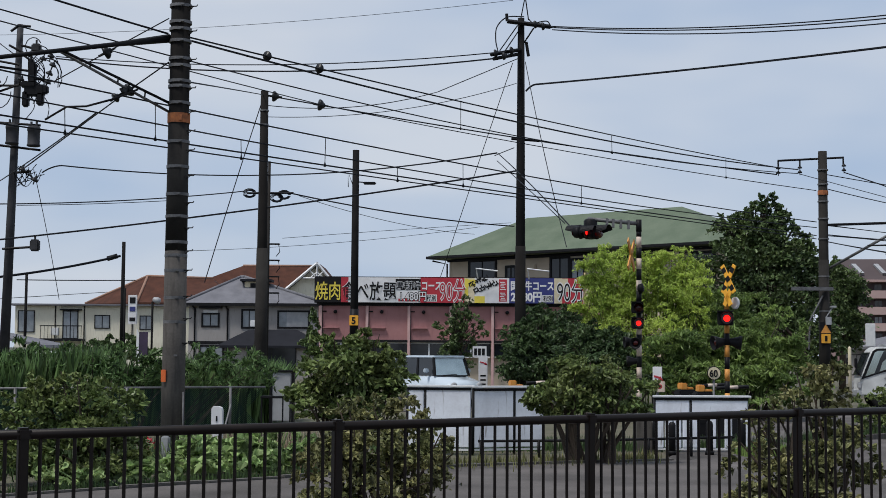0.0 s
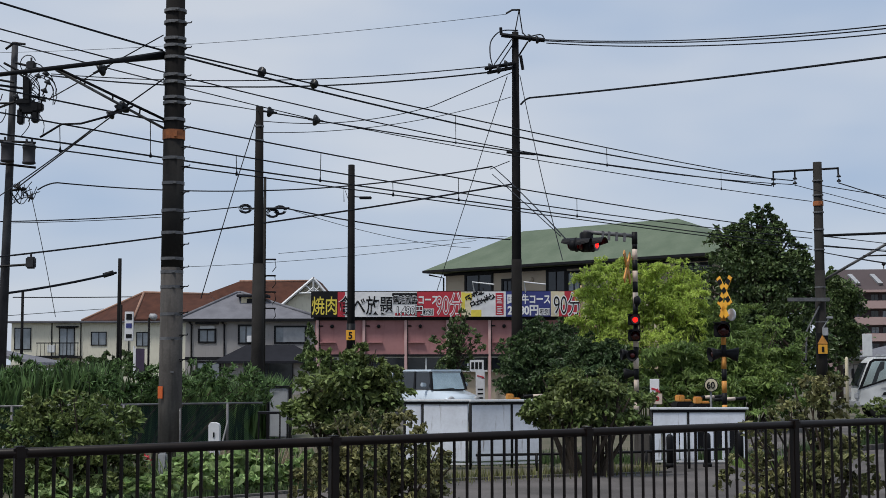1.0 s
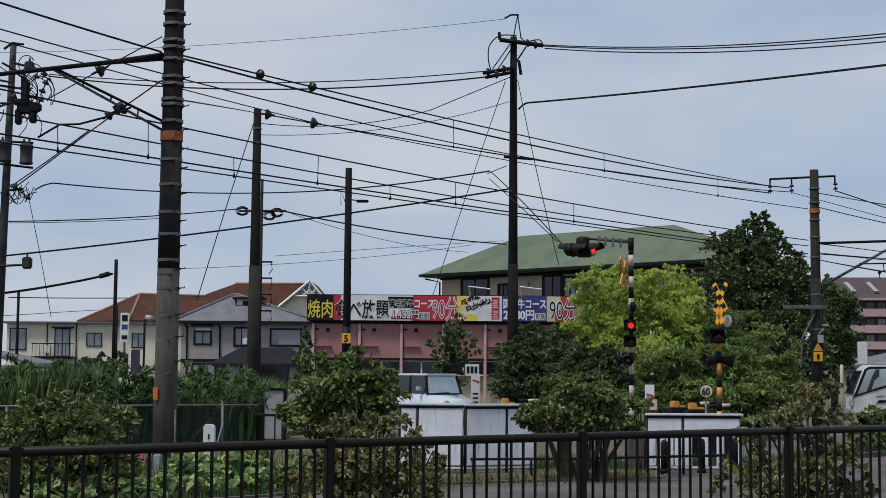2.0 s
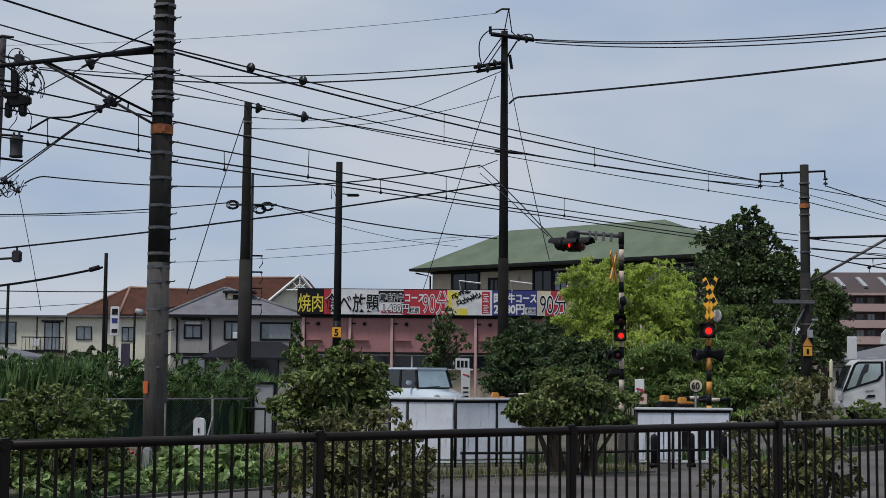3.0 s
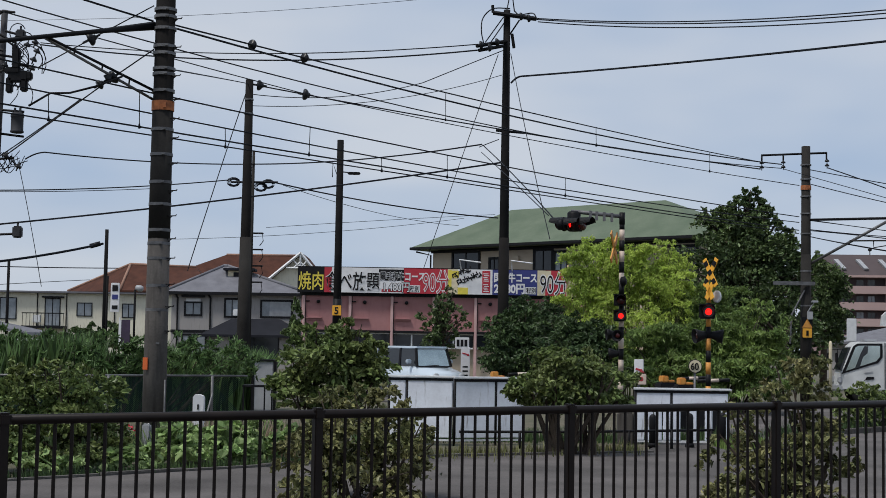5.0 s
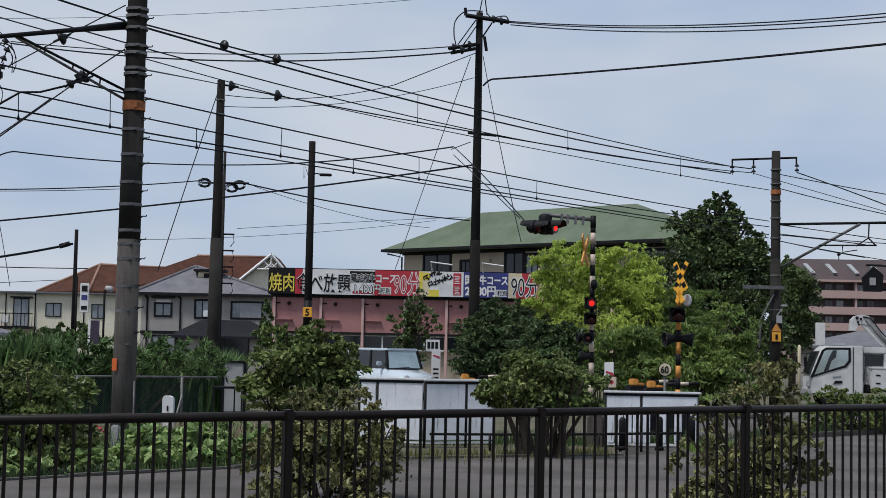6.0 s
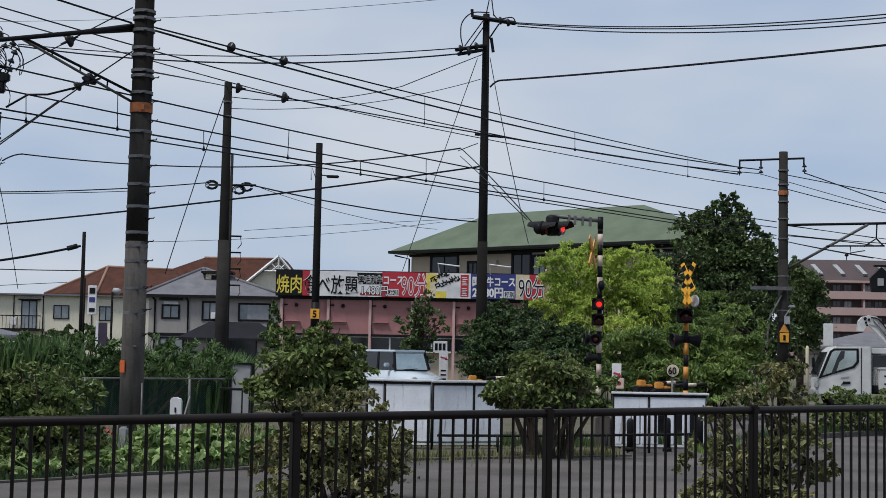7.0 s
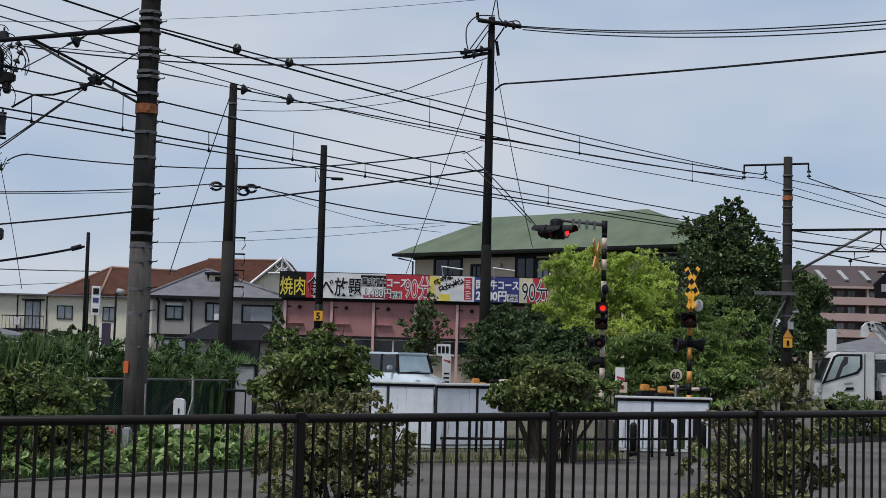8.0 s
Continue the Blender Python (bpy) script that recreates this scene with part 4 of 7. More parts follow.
box(bm, (0.72, -0.35, 4.74), (2.28, 0.02, 4.88))
part("awning", bm, TRIMDARK, h2)
bm = hip_roof(2.7, 9.2, -2.4, 0.4, 2.2, 1.1, 0.3, 1.9)
part("porch_roof", bm, DARKROOF, h2)
walls(h2, 3.4, 9.0, -2.2, -0.05, 2.12, GREYWALL, "porch_wall")
window(h2, 6.0, 1.3, 3.2, 1.5, -2.2)
for x in (0.42, 2.68):
    bm = nb()
    tube(bm, [(x, -0.07, 0), (x, -0.07, 4.7), (x - 0.12, -0.4, 4.95)], 0.075, 6)
    part("downpipe", bm, TRIMDARK, h2)
bm = nb()
box(bm, (-0.02, -0.05, 2.3), (3.2, 0.02, 2.5))
part("belt_course", bm, TRIMDARK, h2)

# red roofed house with a white trussed gable
h3 = thing("house", (-17.63, 125.00, 1.52)[:2], "house with red-brown roof and white decorated gable", "house", "houses beyond the line")
walls(h3, -7.6, 6.6, 0.4, 8.6, 6.0, CREAM)
gx0, gx1, gz0, gzt = 2.6, 9.6, 5.9, 9.58
gm = (gx0 + gx1) / 2 + 0.7
bm = prism(nb(), [(gx0 + 0.2, 0, 4.0), (gx1 - 0.2, 0, 4.0), (gx1 - 0.2, 0, gz0), (gm, 0, gzt - 0.25), (gx0 + 0.2, 0, gz0), (gx0 + 0.2, 4, 4.0), (gx1 - 0.2, 4, 4.0), (gx1 - 0.2, 4, gz0), (gm, 4, gzt - 0.25), (gx0 + 0.2, 4, gz0)],
           [(0, 1, 2, 3, 4), (9, 8, 7, 6, 5), (0, 5, 6, 1), (1, 6, 7, 2), (2, 7, 8, 3), (3, 8, 9, 4), (4, 9, 5, 0)])
part("gable_wall", bm, CREAM, h3)
walls(h3, gx0 + 0.2, gx1 - 0.2, 0.01, 4, 4.0, CREAM, "lower_wall")
bm = prism(nb(), [(gx0 - 0.4, -0.5, gz0 - 0.3), (gm, -0.5, gzt), (gx1 + 0.5, -0.5, gz0 - 0.3), (gx0 - 0.4, 9, gz0 - 0.3), (gm, 9, gzt), (gx1 + 0.5, 9, gz0 - 0.3), (gx0 - 0.4, -0.5, gz0 - 0.5), (gm, -0.5, gzt - 0.22), (gx1 + 0.5, -0.5, gz0 - 0.5), (gx0 - 0.4, 9, gz0 - 0.5), (gm, 9, gzt - 0.22), (gx1 + 0.5, 9, gz0 - 0.5)],
           [(0, 1, 4, 3), (1, 2, 5, 4), (6, 9, 10, 7), (7, 10, 11, 8), (0, 6, 7, 1), (1, 7, 8, 2), (3, 4, 10, 9), (4, 5, 11, 10), (0, 3, 9, 6), (2, 8, 11, 5)])
part("gable_roof", bm, REDROOF, h3)
bm = prism(nb(), [(-8.3, -0.2, 6.0), (gm - 0.3, -0.2, 6.0), (gm - 0.3, 4.2, 9.5), (-0.2, 4.2, 9.5), (-8.3, 9, 6.0), (gm - 0.3, 9, 6.0)], [(0, 1, 2, 3), (3, 2, 5, 4), (0, 3, 4), (1, 5, 2), (0, 4, 5, 1)])
part("main_roof", bm, REDROOF, h3)
for a, b, rr in (((gx0 - 0.4, gz0 - 0.35), (gm, gzt - 0.1), 0.12), ((gx1 + 0.5, gz0 - 0.35), (gm, gzt - 0.1), 0.12), ((gm - 1.2, gzt - 1.4), (gm + 1.2, gzt - 1.4), 0.08), ((gm, gzt - 1.5), (gm, gzt - 0.2), 0.08), ((gm - 0.6, gzt - 1.4), (gm, gzt - 0.9), 0.06), ((gm + 0.6, gzt - 1.4), (gm, gzt - 0.9), 0.06), ((gm - 0.6, gzt - 0.75), (gm, gzt - 1.4), 0.06), ((gm + 0.6, gzt - 0.75), (gm, gzt - 1.4), 0.06)):
    bm = nb()
    tube(bm, [(a[0], -0.55, a[1]), (b[0], -0.55, b[1])], rr, 4)
    part("bargeboard", bm, WHITE, h3)
bm = nb()
for sx in (-1, 1):
    tube(bm, [(gm - 2.2 + sx * 0.1 + 0.5 * sx * math.cos(a * 0.5) * (1 - a * 0.04), -0.06, 6.3 + 0.45 * math.sin(a * 0.5) * (1 - a * 0.04)) for a in range(12)], 0.05, 5)
part("scroll_ornament", bm, TRIMDARK, h3)

for e, a, b in ((h1, (9.75, 3.4, 7.94), (15.0, 4.0, 7.82)), (h1, (9.75, -0.5, 5.7), (9.75, 3.4, 7.94)), (h1, (4.4, 4.6, 5.7), (9.75, 3.4, 7.94)), (h2, (3.05, 3.5, 7.13), (3.35, 3.5, 7.13)), (h2, (-0.45, -0.45, 5.15), (3.05, 3.5, 7.13)), (h2, (9.45, -0.45, 5.15), (3.35, 3.5, 7.13)), (h3, (-0.2, 4.2, 9.5), (6.4, 4.2, 9.52))):
    part("ridge_cap", tube(nb(), [a, b], 0.11, 8), GREYROOF if e == h2 else RIDGE, e)

# low grey-roofed outbuilding at the edge
h4 = thing("shed", (-25.75, 80.00, 1.43)[:2], "low shed with dark sloping sheet roof", "shed")
walls(h4, -2, 3.5, 0, 5, 1.9, CREAM)
bm = prism(nb(), [(-4, -0.5, 3.6), (3.9, -0.5, 2.05), (3.9, 6, 2.05), (-4, 6, 3.6), (-4, -0.5, 3.4), (3.9, -0.5, 1.9), (3.9, 6, 1.9), (-4, 6, 3.4)], [(0, 1, 2, 3), (4, 7, 6, 5), (0, 4, 5, 1), (1, 5, 6, 2), (2, 6, 7, 3), (3, 7, 4, 0)])
part("roof", bm, GREYROOF, h4)
bm = nb()
box(bm, (3.0, -1.2, 1.55), (6.5, 3, 1.7), 0.03)
tube(bm, [(6.3, -1.1, 0), (6.3, -1.1, 1.55)], 0.05, 6)
part("lean_to_roof", bm, WHITE, h4)

# pink restaurant with a long banner
RO = (-6.41, 75.00, 1.55)
rest = thing("restaurant_building", (RO[0], RO[1], 0), "single-storey restaurant with pink painted walls and glazed front", "building", turn=-1.0)
walls(rest, 0, 15.5, 0, 7, 4.15, PINK, "upper_wall", 2.35)
walls(rest, 0.05, 15.45, 0.4, 6.9, 2.35, BEIGEWALL, "lower_wall")
bm = nb()
box(bm, (-0.05, -0.12, 2.28), (15.6, 0.02, 2.4), 0.01)
part("ledge", bm, TRIMDARK, rest)
bm = nb()
box(bm, (-0.1, -0.1, 4.15), (15.6, 7, 4.3), 0.02)
part("parapet_cap", bm, TRIMDARK, rest)
for k in range(7):
    x = 0.12 + (0 if k == 0 else 2.4 + (k - 1) * 2.16)
    bm = nb()
    box(bm, (x - 0.075, -0.14, 0), (x + 0.075, 0.06, 4.15), 0.02)
    part("column", bm, PINKLIGHT, rest)
    bm = nb()
    box(bm, (x + 0.12, -0.16, 2.98), (x + 0.95, 0.02, 3.03), 0.01)
    box(bm, (x + 0.12, -0.05, 2.88), (x + 0.95, 0.02, 2.98), 0.01)
    part("ledge_light", bm, PINK, rest)
    bm = nb()
    tube(bm, [(x + 0.075, -0.05, 3.86), (x + 0.3, -0.05, 3.86)], 0.035, 6)
    part("pipe_stub", bm, DARKSTEEL, rest)
    # thin dark strip along the right side of the column
    bm = nb()
    box(bm, (x + 0.08, -0.03, 2.4), (x + 0.11, 0.015, 4.15))
    part("column_side_strip", bm, TRIMDARK, rest)
    bm = nb()
    lathe(bm, [(0.03, 0), (0.1, 0.02), (0.09, 0.14), (0.02, 0.16)], 10, (x + 0.75, -0.02, 3.84), (0, -1, 0))
    part("spotlight", bm, DARKSTEEL, rest)
    bm = nb()
    box(bm, (x + 0.1, 0.1, 1.55), (x + 2.05, 0.16, 2.26))
    part("glazing", bm, GLASSD, rest)
    bm = nb()
    box(bm, (x + 0.1, 0.06, 1.5), (x + 2.05, 0.12, 1.58))
    box(bm, (x + 0.1, 0.06, 2.22), (x + 2.05, 0.12, 2.28))
    box(bm, (x + 1.0, 0.06, 1.5), (x + 1.08, 0.12, 2.28))
    part("glazing_frame", bm, WHITE, rest)

# the banner: printed sheet on a frame, with its lettering
ban = thing("banner_sign", (RO[0] - 0.2, RO[1] - 0.35, 4.32), "long printed banner with red, black, blue and white sections", "banner", turn=-1.0)
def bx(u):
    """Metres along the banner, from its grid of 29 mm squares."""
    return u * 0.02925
def panel(u0, u1, m, z0=0.0, z1=1.29, y=0.0):
    bm = nb()
    box(bm, (bx(u0), y - (0.004 if y else 0.02), z0), (bx(u1), y, z1))
    return part("banner_panel", bm, m, ban)
bm = nb()
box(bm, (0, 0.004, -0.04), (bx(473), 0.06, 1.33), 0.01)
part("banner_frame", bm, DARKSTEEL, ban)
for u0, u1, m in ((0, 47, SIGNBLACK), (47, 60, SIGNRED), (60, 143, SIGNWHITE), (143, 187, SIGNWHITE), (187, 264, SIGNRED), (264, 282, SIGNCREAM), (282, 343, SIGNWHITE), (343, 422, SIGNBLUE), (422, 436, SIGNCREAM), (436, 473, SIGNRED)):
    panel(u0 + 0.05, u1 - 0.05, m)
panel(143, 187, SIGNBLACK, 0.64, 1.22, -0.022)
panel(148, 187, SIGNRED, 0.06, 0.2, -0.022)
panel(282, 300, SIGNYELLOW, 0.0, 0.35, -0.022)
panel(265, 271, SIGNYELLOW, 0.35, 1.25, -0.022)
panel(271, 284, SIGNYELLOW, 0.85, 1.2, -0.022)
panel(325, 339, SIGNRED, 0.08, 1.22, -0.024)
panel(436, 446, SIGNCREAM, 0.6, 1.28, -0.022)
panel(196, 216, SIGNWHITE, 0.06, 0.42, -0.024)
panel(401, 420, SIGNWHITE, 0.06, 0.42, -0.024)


def lettering(name, text, x, z, size, material, parent, y=-0.03, sx=1.0, fat=0.0):
    cu = bpy.data.curves.new(name, "FONT")
    cu.body, cu.size, cu.extrude, cu.offset = text, size, 0.004, fat
    tmp = new(name + "_text", cu)
    tmp.matrix_basis = Matrix.LocRotScale((0, 0, 0), Euler((radians(90), 0, 0)), None)
    dg = bpy.context.evaluated_depsgraph_get()
    me = bpy.data.meshes.new_from_object(tmp.evaluated_get(dg))
    bpy.data.objects.remove(tmp)
    me.transform(Matrix.Translation((x, y, z)) @ Matrix.Diagonal((sx, 1, 1, 1)) @ Matrix.Rotation(radians(90), 4, "X"))
    me.materials.clear()
    me.materials.append(material)
    ob = new(name, me)
    ob.parent = parent
    return ob


def outlined(text, u, z, size, inner, outer, sx, fat, thin=0.0):
    """Printed characters with a wide outline behind them."""
    lettering("letter_outline", text, bx(u), z, size, outer, ban, -0.03, sx, fat)
    lettering("letters", text, bx(u), z, size, inner, ban, -0.04, sx, thin)


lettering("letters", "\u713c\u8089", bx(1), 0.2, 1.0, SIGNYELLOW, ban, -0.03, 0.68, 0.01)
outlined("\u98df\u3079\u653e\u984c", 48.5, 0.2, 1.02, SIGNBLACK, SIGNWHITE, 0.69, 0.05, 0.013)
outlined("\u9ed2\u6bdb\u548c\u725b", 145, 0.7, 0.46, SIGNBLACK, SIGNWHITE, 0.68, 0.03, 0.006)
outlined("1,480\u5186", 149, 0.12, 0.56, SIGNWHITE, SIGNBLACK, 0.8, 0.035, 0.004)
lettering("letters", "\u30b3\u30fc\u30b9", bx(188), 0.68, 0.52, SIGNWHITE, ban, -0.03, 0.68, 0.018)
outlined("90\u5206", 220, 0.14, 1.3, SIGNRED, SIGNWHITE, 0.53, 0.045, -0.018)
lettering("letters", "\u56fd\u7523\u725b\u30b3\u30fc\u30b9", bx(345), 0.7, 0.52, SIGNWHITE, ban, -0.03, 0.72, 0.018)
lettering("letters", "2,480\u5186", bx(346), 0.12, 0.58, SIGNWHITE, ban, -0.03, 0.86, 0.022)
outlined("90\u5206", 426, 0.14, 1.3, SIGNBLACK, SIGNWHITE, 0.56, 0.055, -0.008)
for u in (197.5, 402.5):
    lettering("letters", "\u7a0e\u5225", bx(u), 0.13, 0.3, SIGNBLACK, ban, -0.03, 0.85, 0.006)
lettering("plate_digit", "5", -0.09, 2.78, 0.36, SIGNBLACK, p3, -0.205, 0.9, 0.012)
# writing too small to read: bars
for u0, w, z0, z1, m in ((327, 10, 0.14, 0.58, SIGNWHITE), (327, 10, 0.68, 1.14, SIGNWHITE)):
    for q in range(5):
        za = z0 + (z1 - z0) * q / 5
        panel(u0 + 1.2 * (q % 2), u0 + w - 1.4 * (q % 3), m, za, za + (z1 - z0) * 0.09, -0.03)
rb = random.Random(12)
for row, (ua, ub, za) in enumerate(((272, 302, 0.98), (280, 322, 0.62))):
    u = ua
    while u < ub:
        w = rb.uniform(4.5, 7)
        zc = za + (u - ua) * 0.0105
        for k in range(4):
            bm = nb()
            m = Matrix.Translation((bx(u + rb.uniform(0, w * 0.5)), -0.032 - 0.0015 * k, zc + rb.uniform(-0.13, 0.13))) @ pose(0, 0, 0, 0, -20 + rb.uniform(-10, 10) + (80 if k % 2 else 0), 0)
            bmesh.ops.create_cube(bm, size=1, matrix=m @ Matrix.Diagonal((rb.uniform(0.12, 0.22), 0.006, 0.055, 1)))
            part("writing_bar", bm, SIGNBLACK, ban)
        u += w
bm = nb()
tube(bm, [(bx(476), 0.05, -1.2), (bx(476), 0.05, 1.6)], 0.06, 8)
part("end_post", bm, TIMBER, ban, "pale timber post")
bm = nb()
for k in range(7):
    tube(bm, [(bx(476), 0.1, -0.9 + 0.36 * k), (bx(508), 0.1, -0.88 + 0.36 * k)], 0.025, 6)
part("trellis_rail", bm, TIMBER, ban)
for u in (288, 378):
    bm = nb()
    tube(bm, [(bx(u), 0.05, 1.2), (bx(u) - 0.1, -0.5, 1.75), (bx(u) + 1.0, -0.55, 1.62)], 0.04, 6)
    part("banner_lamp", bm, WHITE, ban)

# green hip-roofed building behind
grn = thing("green_roofed_building", (-1.0, 90.2, 0), "two-storey beige building with a broad green hip roof", "building", turn=-42.0)
walls(grn, 1.0, 21.0, 1.0, 7.0, 7.55, BEIGEWALL)
part("roof", hip_roof(0.6, 21.4, 0.6, 7.4, 7.75, 2.45, 0.6, 4.8, 0.14, 5.9), GREENROOF, grn)
bm = nb()
box(bm, (-0.05, -0.06, 7.6), (22.0, 0.03, 7.765), 0.02)
box(bm, (-0.06, 0.03, 7.6), (0.02, 8.0, 7.765), 0.02)
part("gutter", bm, TRIMDARK, grn)
for x, z, w, h, gl in ((3.72, 6.5, 2.0, 1.7, GLASSD), (5.97, 6.15, 0.6, 1.5, GLASSD), (9.66, 6.45, 1.2, 1.7, GLASSD), (10.95, 6.4, 0.8, 1.5, CURTAIN), (15.5, 6.4, 2.2, 1.6, GLASSD), (19, 6.4, 2, 1.6, GLASSD)):
    window(grn, x, z, w, h, 1.0, gl, None, 1, 0.15)
bm = nb()
box(bm, (0.9, 0.9, 7.42), (21.05, 1.02, 7.56))
part("soffit_board", bm, TRIMDARK, grn)
for x in (7.7, 13.2):
    bm = nb()
    box(bm, (x - 0.25, 0.8, 6.75), (x + 0.25, 1.02, 7.05), 0.05)
    part("vent_hood", bm, BEIGEWALL, grn)
bm = nb()
tube(bm, [(0.9, 0.9, 0), (0.9, 0.9, 7.3), (0.2, 0.3, 7.5)], 0.06, 6)
part("downpipe", bm, TRIMDARK, grn)

# far apartment block
AO = (67.76, 250.00, 1.34)
apt = thing("apartment_building", (AO[0], AO[1], 0), "long brown tiled apartment block with balconies and mansard roof", "building", turn=-6)
walls(apt, 0, 60, 0, 12, 15.0, APART)
bm = prism(nb(), [(-0.5, -1.8, 15.1), (60, -1.8, 15.1), (60, 2.5, 18.9), (1.2, 2.5, 18.9), (-0.5, 12.5, 15.1), (60, 12.5, 15.1), (1.2, 9, 18.9), (60, 9, 18.9)], [(0, 1, 2, 3), (3, 2, 7, 6), (6, 7, 5, 4), (0, 3, 6, 4), (1, 5, 7, 2), (0, 4, 5, 1)])
part("mansard_roof", bm, APARTROOF, apt)
for k in range(8):
    bm = nb()
    x = 4.0 + k * 3.75
    prism(bm, [(x, -1.2, 16.3), (x + 0.75, -1.2, 16.3), (x - 0.35, 0.8, 18.0), (x - 1.1, 0.8, 18.0), (x, -0.8, 16.0), (x + 0.75, -0.8, 16.0), (x - 0.35, 1.0, 17.7), (x - 1.1, 1.0, 17.7)], [(0, 1, 2, 3), (7, 6, 5, 4), (0, 4, 5, 1), (1, 5, 6, 2), (2, 6, 7, 3), (3, 7, 4, 0)])
    part("skylight", bm, LAMPGREY, apt)
for fl in range(5):
    z = 14.6 - fl * 2.8
    bm = nb()
    box(bm, (2.5, -1.9, z - 2.7), (60, 0.02, z - 1.35), 0.03)
    part("balcony", bm, APARTBAND, apt)
    # flat dark strip on the wall stands in for the balcony recess shade
    bm = nb()
    box(bm, (2.5, -0.05, z - 1.35), (60, 0.03, z + 0.05))
    part("recess_shade", bm, APARTROOF, apt)
    for k in range(16):
        x = 3.4 + k * 2.6 + (0.7 if k % 2 else 0)
        if k % 4 == 3:
            bm = nb()
            box(bm, (x - 0.5, -1.7, z - 1.35), (x - 0.2, 0, z + 0.1))
            part("partition", bm, APARTBAND, apt)
        window(apt, x + 0.5, z - 0.75, 1.2, 1.0, -0.08, GLASSD if (k * 7 + fl) % 3 else CURTAIN, APARTROOF)
bm = nb()
box(bm, (2.0, -2.1, 14.7), (60, 0.05, 15.1), 0.03)
part("cornice", bm, APARTBAND, apt)
bm = nb()
tube(bm, [(9.5, 3, 18.9), (9.5, 3, 19.6)], 0.08, 6)
lathe(bm, [(0.05, -0.3), (0.35, -0.1), (0.35, 0.1), (0.05, 0.3)], 10, (9.5, 3, 19.8))
part("roof_vent", bm, DARKSTEEL, apt)
grey = thing("low_building", (26.89, 90.00, 1.54)[:2], "low building with blue-grey sheet roof", "building")
walls(grey, 0, 9, 0, 7, 2.3, GREYWALL)
part("roof", hip_roof(0, 9, 0, 7, 2.35, 1.1, 0.5), GREYROOF, grey)


# ---- level crossing ----
def striped_mast(e, height, r, m1, m2, step=0.28, z0=0.0):
    k, z = 0, z0
    while z < height:
        bm = nb()
        tube(bm, [(0, 0, z), (0, 0, min(z + step, height))], r, 12)
        part("mast_stripe", bm, m1 if k % 2 else m2, e)
        z += step
        k += 1


def horn(e, q, axis, name="side_lamp", size=1.0):
    """A hooded lamp seen from the side: a flaring horn on a short neck."""
    bm = nb()
    lathe(bm, [(0.03, -0.14), (0.045, -0.12), (0.075, -0.06), (0.09, 0.0), (0.13, 0.1), (0.145, 0.15), (0.135, 0.152), (0.09, 0.06)] if size == 1.0 else
          [(r * size, h * size) for r, h in ((0.03, -0.14), (0.075, -0.06), (0.13, 0.1), (0.145, 0.15), (0.135, 0.152), (0.09, 0.06))], 14, q, axis)
    return part(name, bm, BLACK, e)


def flasher(e, at, r=0.14, yaw=0.0, square=False):
    """A round lamp head: back plate or box, hood and a two-sided lens drum that turns its lit or its dark side to the front."""
    at = Vector(at)
    ry = Matrix.Rotation(radians(yaw), 4, "Z")
    def loc(p):
        return at + ry @ Vector(p)
    bm = nb()
    if square:
        bmesh.ops.create_cube(bm, size=1, matrix=Matrix.Translation(loc((-r * 0.3, 0.16, 0))) @ ry @ Matrix.Diagonal((r * 2.9, 0.2, r * 2.5, 1)))
        bmesh.ops.bevel(bm, geom=list(bm.edges), offset=0.02, segments=2, affect="EDGES")
        bmesh.ops.create_cube(bm, size=1, matrix=Matrix.Translation(loc((-r * 0.3, 0.02, r * 1.3))) @ ry @ Matrix.Diagonal((r * 3.0, 0.4, 0.015, 1)))
    else:
        lathe(bm, [(r * 0.9, -0.02), (r * 1.22, 0.0), (r * 1.22, 0.02), (r * 0.9, 0.03)], 20, loc((0, 0.1, 0)), ry @ Vector((0, -1, 0)))
    lathe(bm, [(r * 1.1, -0.16), (r * 1.1, 0.0)], 14, loc((0, 0.12, 0)), ry @ Vector((0, -1, 0)))
    part("lamp_housing", bm, BLACK, e)
    bm = nb()
    n = 14
    rows = []
    for y in (0.08, -0.26):
        rr = r * 1.18
        sweep = 3.6 if y > 0 else 2.6
        rows.append([bm.verts.new(loc((rr * math.sin(-sweep / 2 + sweep * k / n), y, rr * math.cos(-sweep / 2 + sweep * k / n)))) for k in range(n + 1)])
        rows.append([bm.verts.new(loc((rr * 0.93 * math.sin(-sweep / 2 + sweep * k / n), y, rr * 0.93 * math.cos(-sweep / 2 + sweep * k / n)))) for k in range(n + 1)])
    o0, i0, o1, i1 = rows
    for k in range(n):
        bm.faces.new((o0[k], o0[k + 1], o1[k + 1], o1[k]))
        bm.faces.new((i0[k + 1], i0[k], i1[k], i1[k + 1]))
        bm.faces.new((o1[k], o1[k + 1], i1[k + 1], i1[k]))
    part("lamp_hood", bm, BLACK, e)
    bm = nb()
    lathe(bm, [(r * 0.98, 0.0), (r * 0.9, 0.02), (r * 0.45, 0.035), (r * 0.05, 0.04)], 18, (0, 0, 0), (0, -1, 0), 0)
    lathe(bm, [(r * 1.02, -0.03), (r * 1.03, 0.0), (r * 0.9, 0.02), (r * 0.45, 0.035), (r * 0.05, 0.04)], 18, (0, 0.001, 0), (0, 1, 0), 1)
    lens = part("lens", bm, [REDGLOW, REDDARK], e, "red signal lens")
    lens.location = at
    return lens, at, yaw


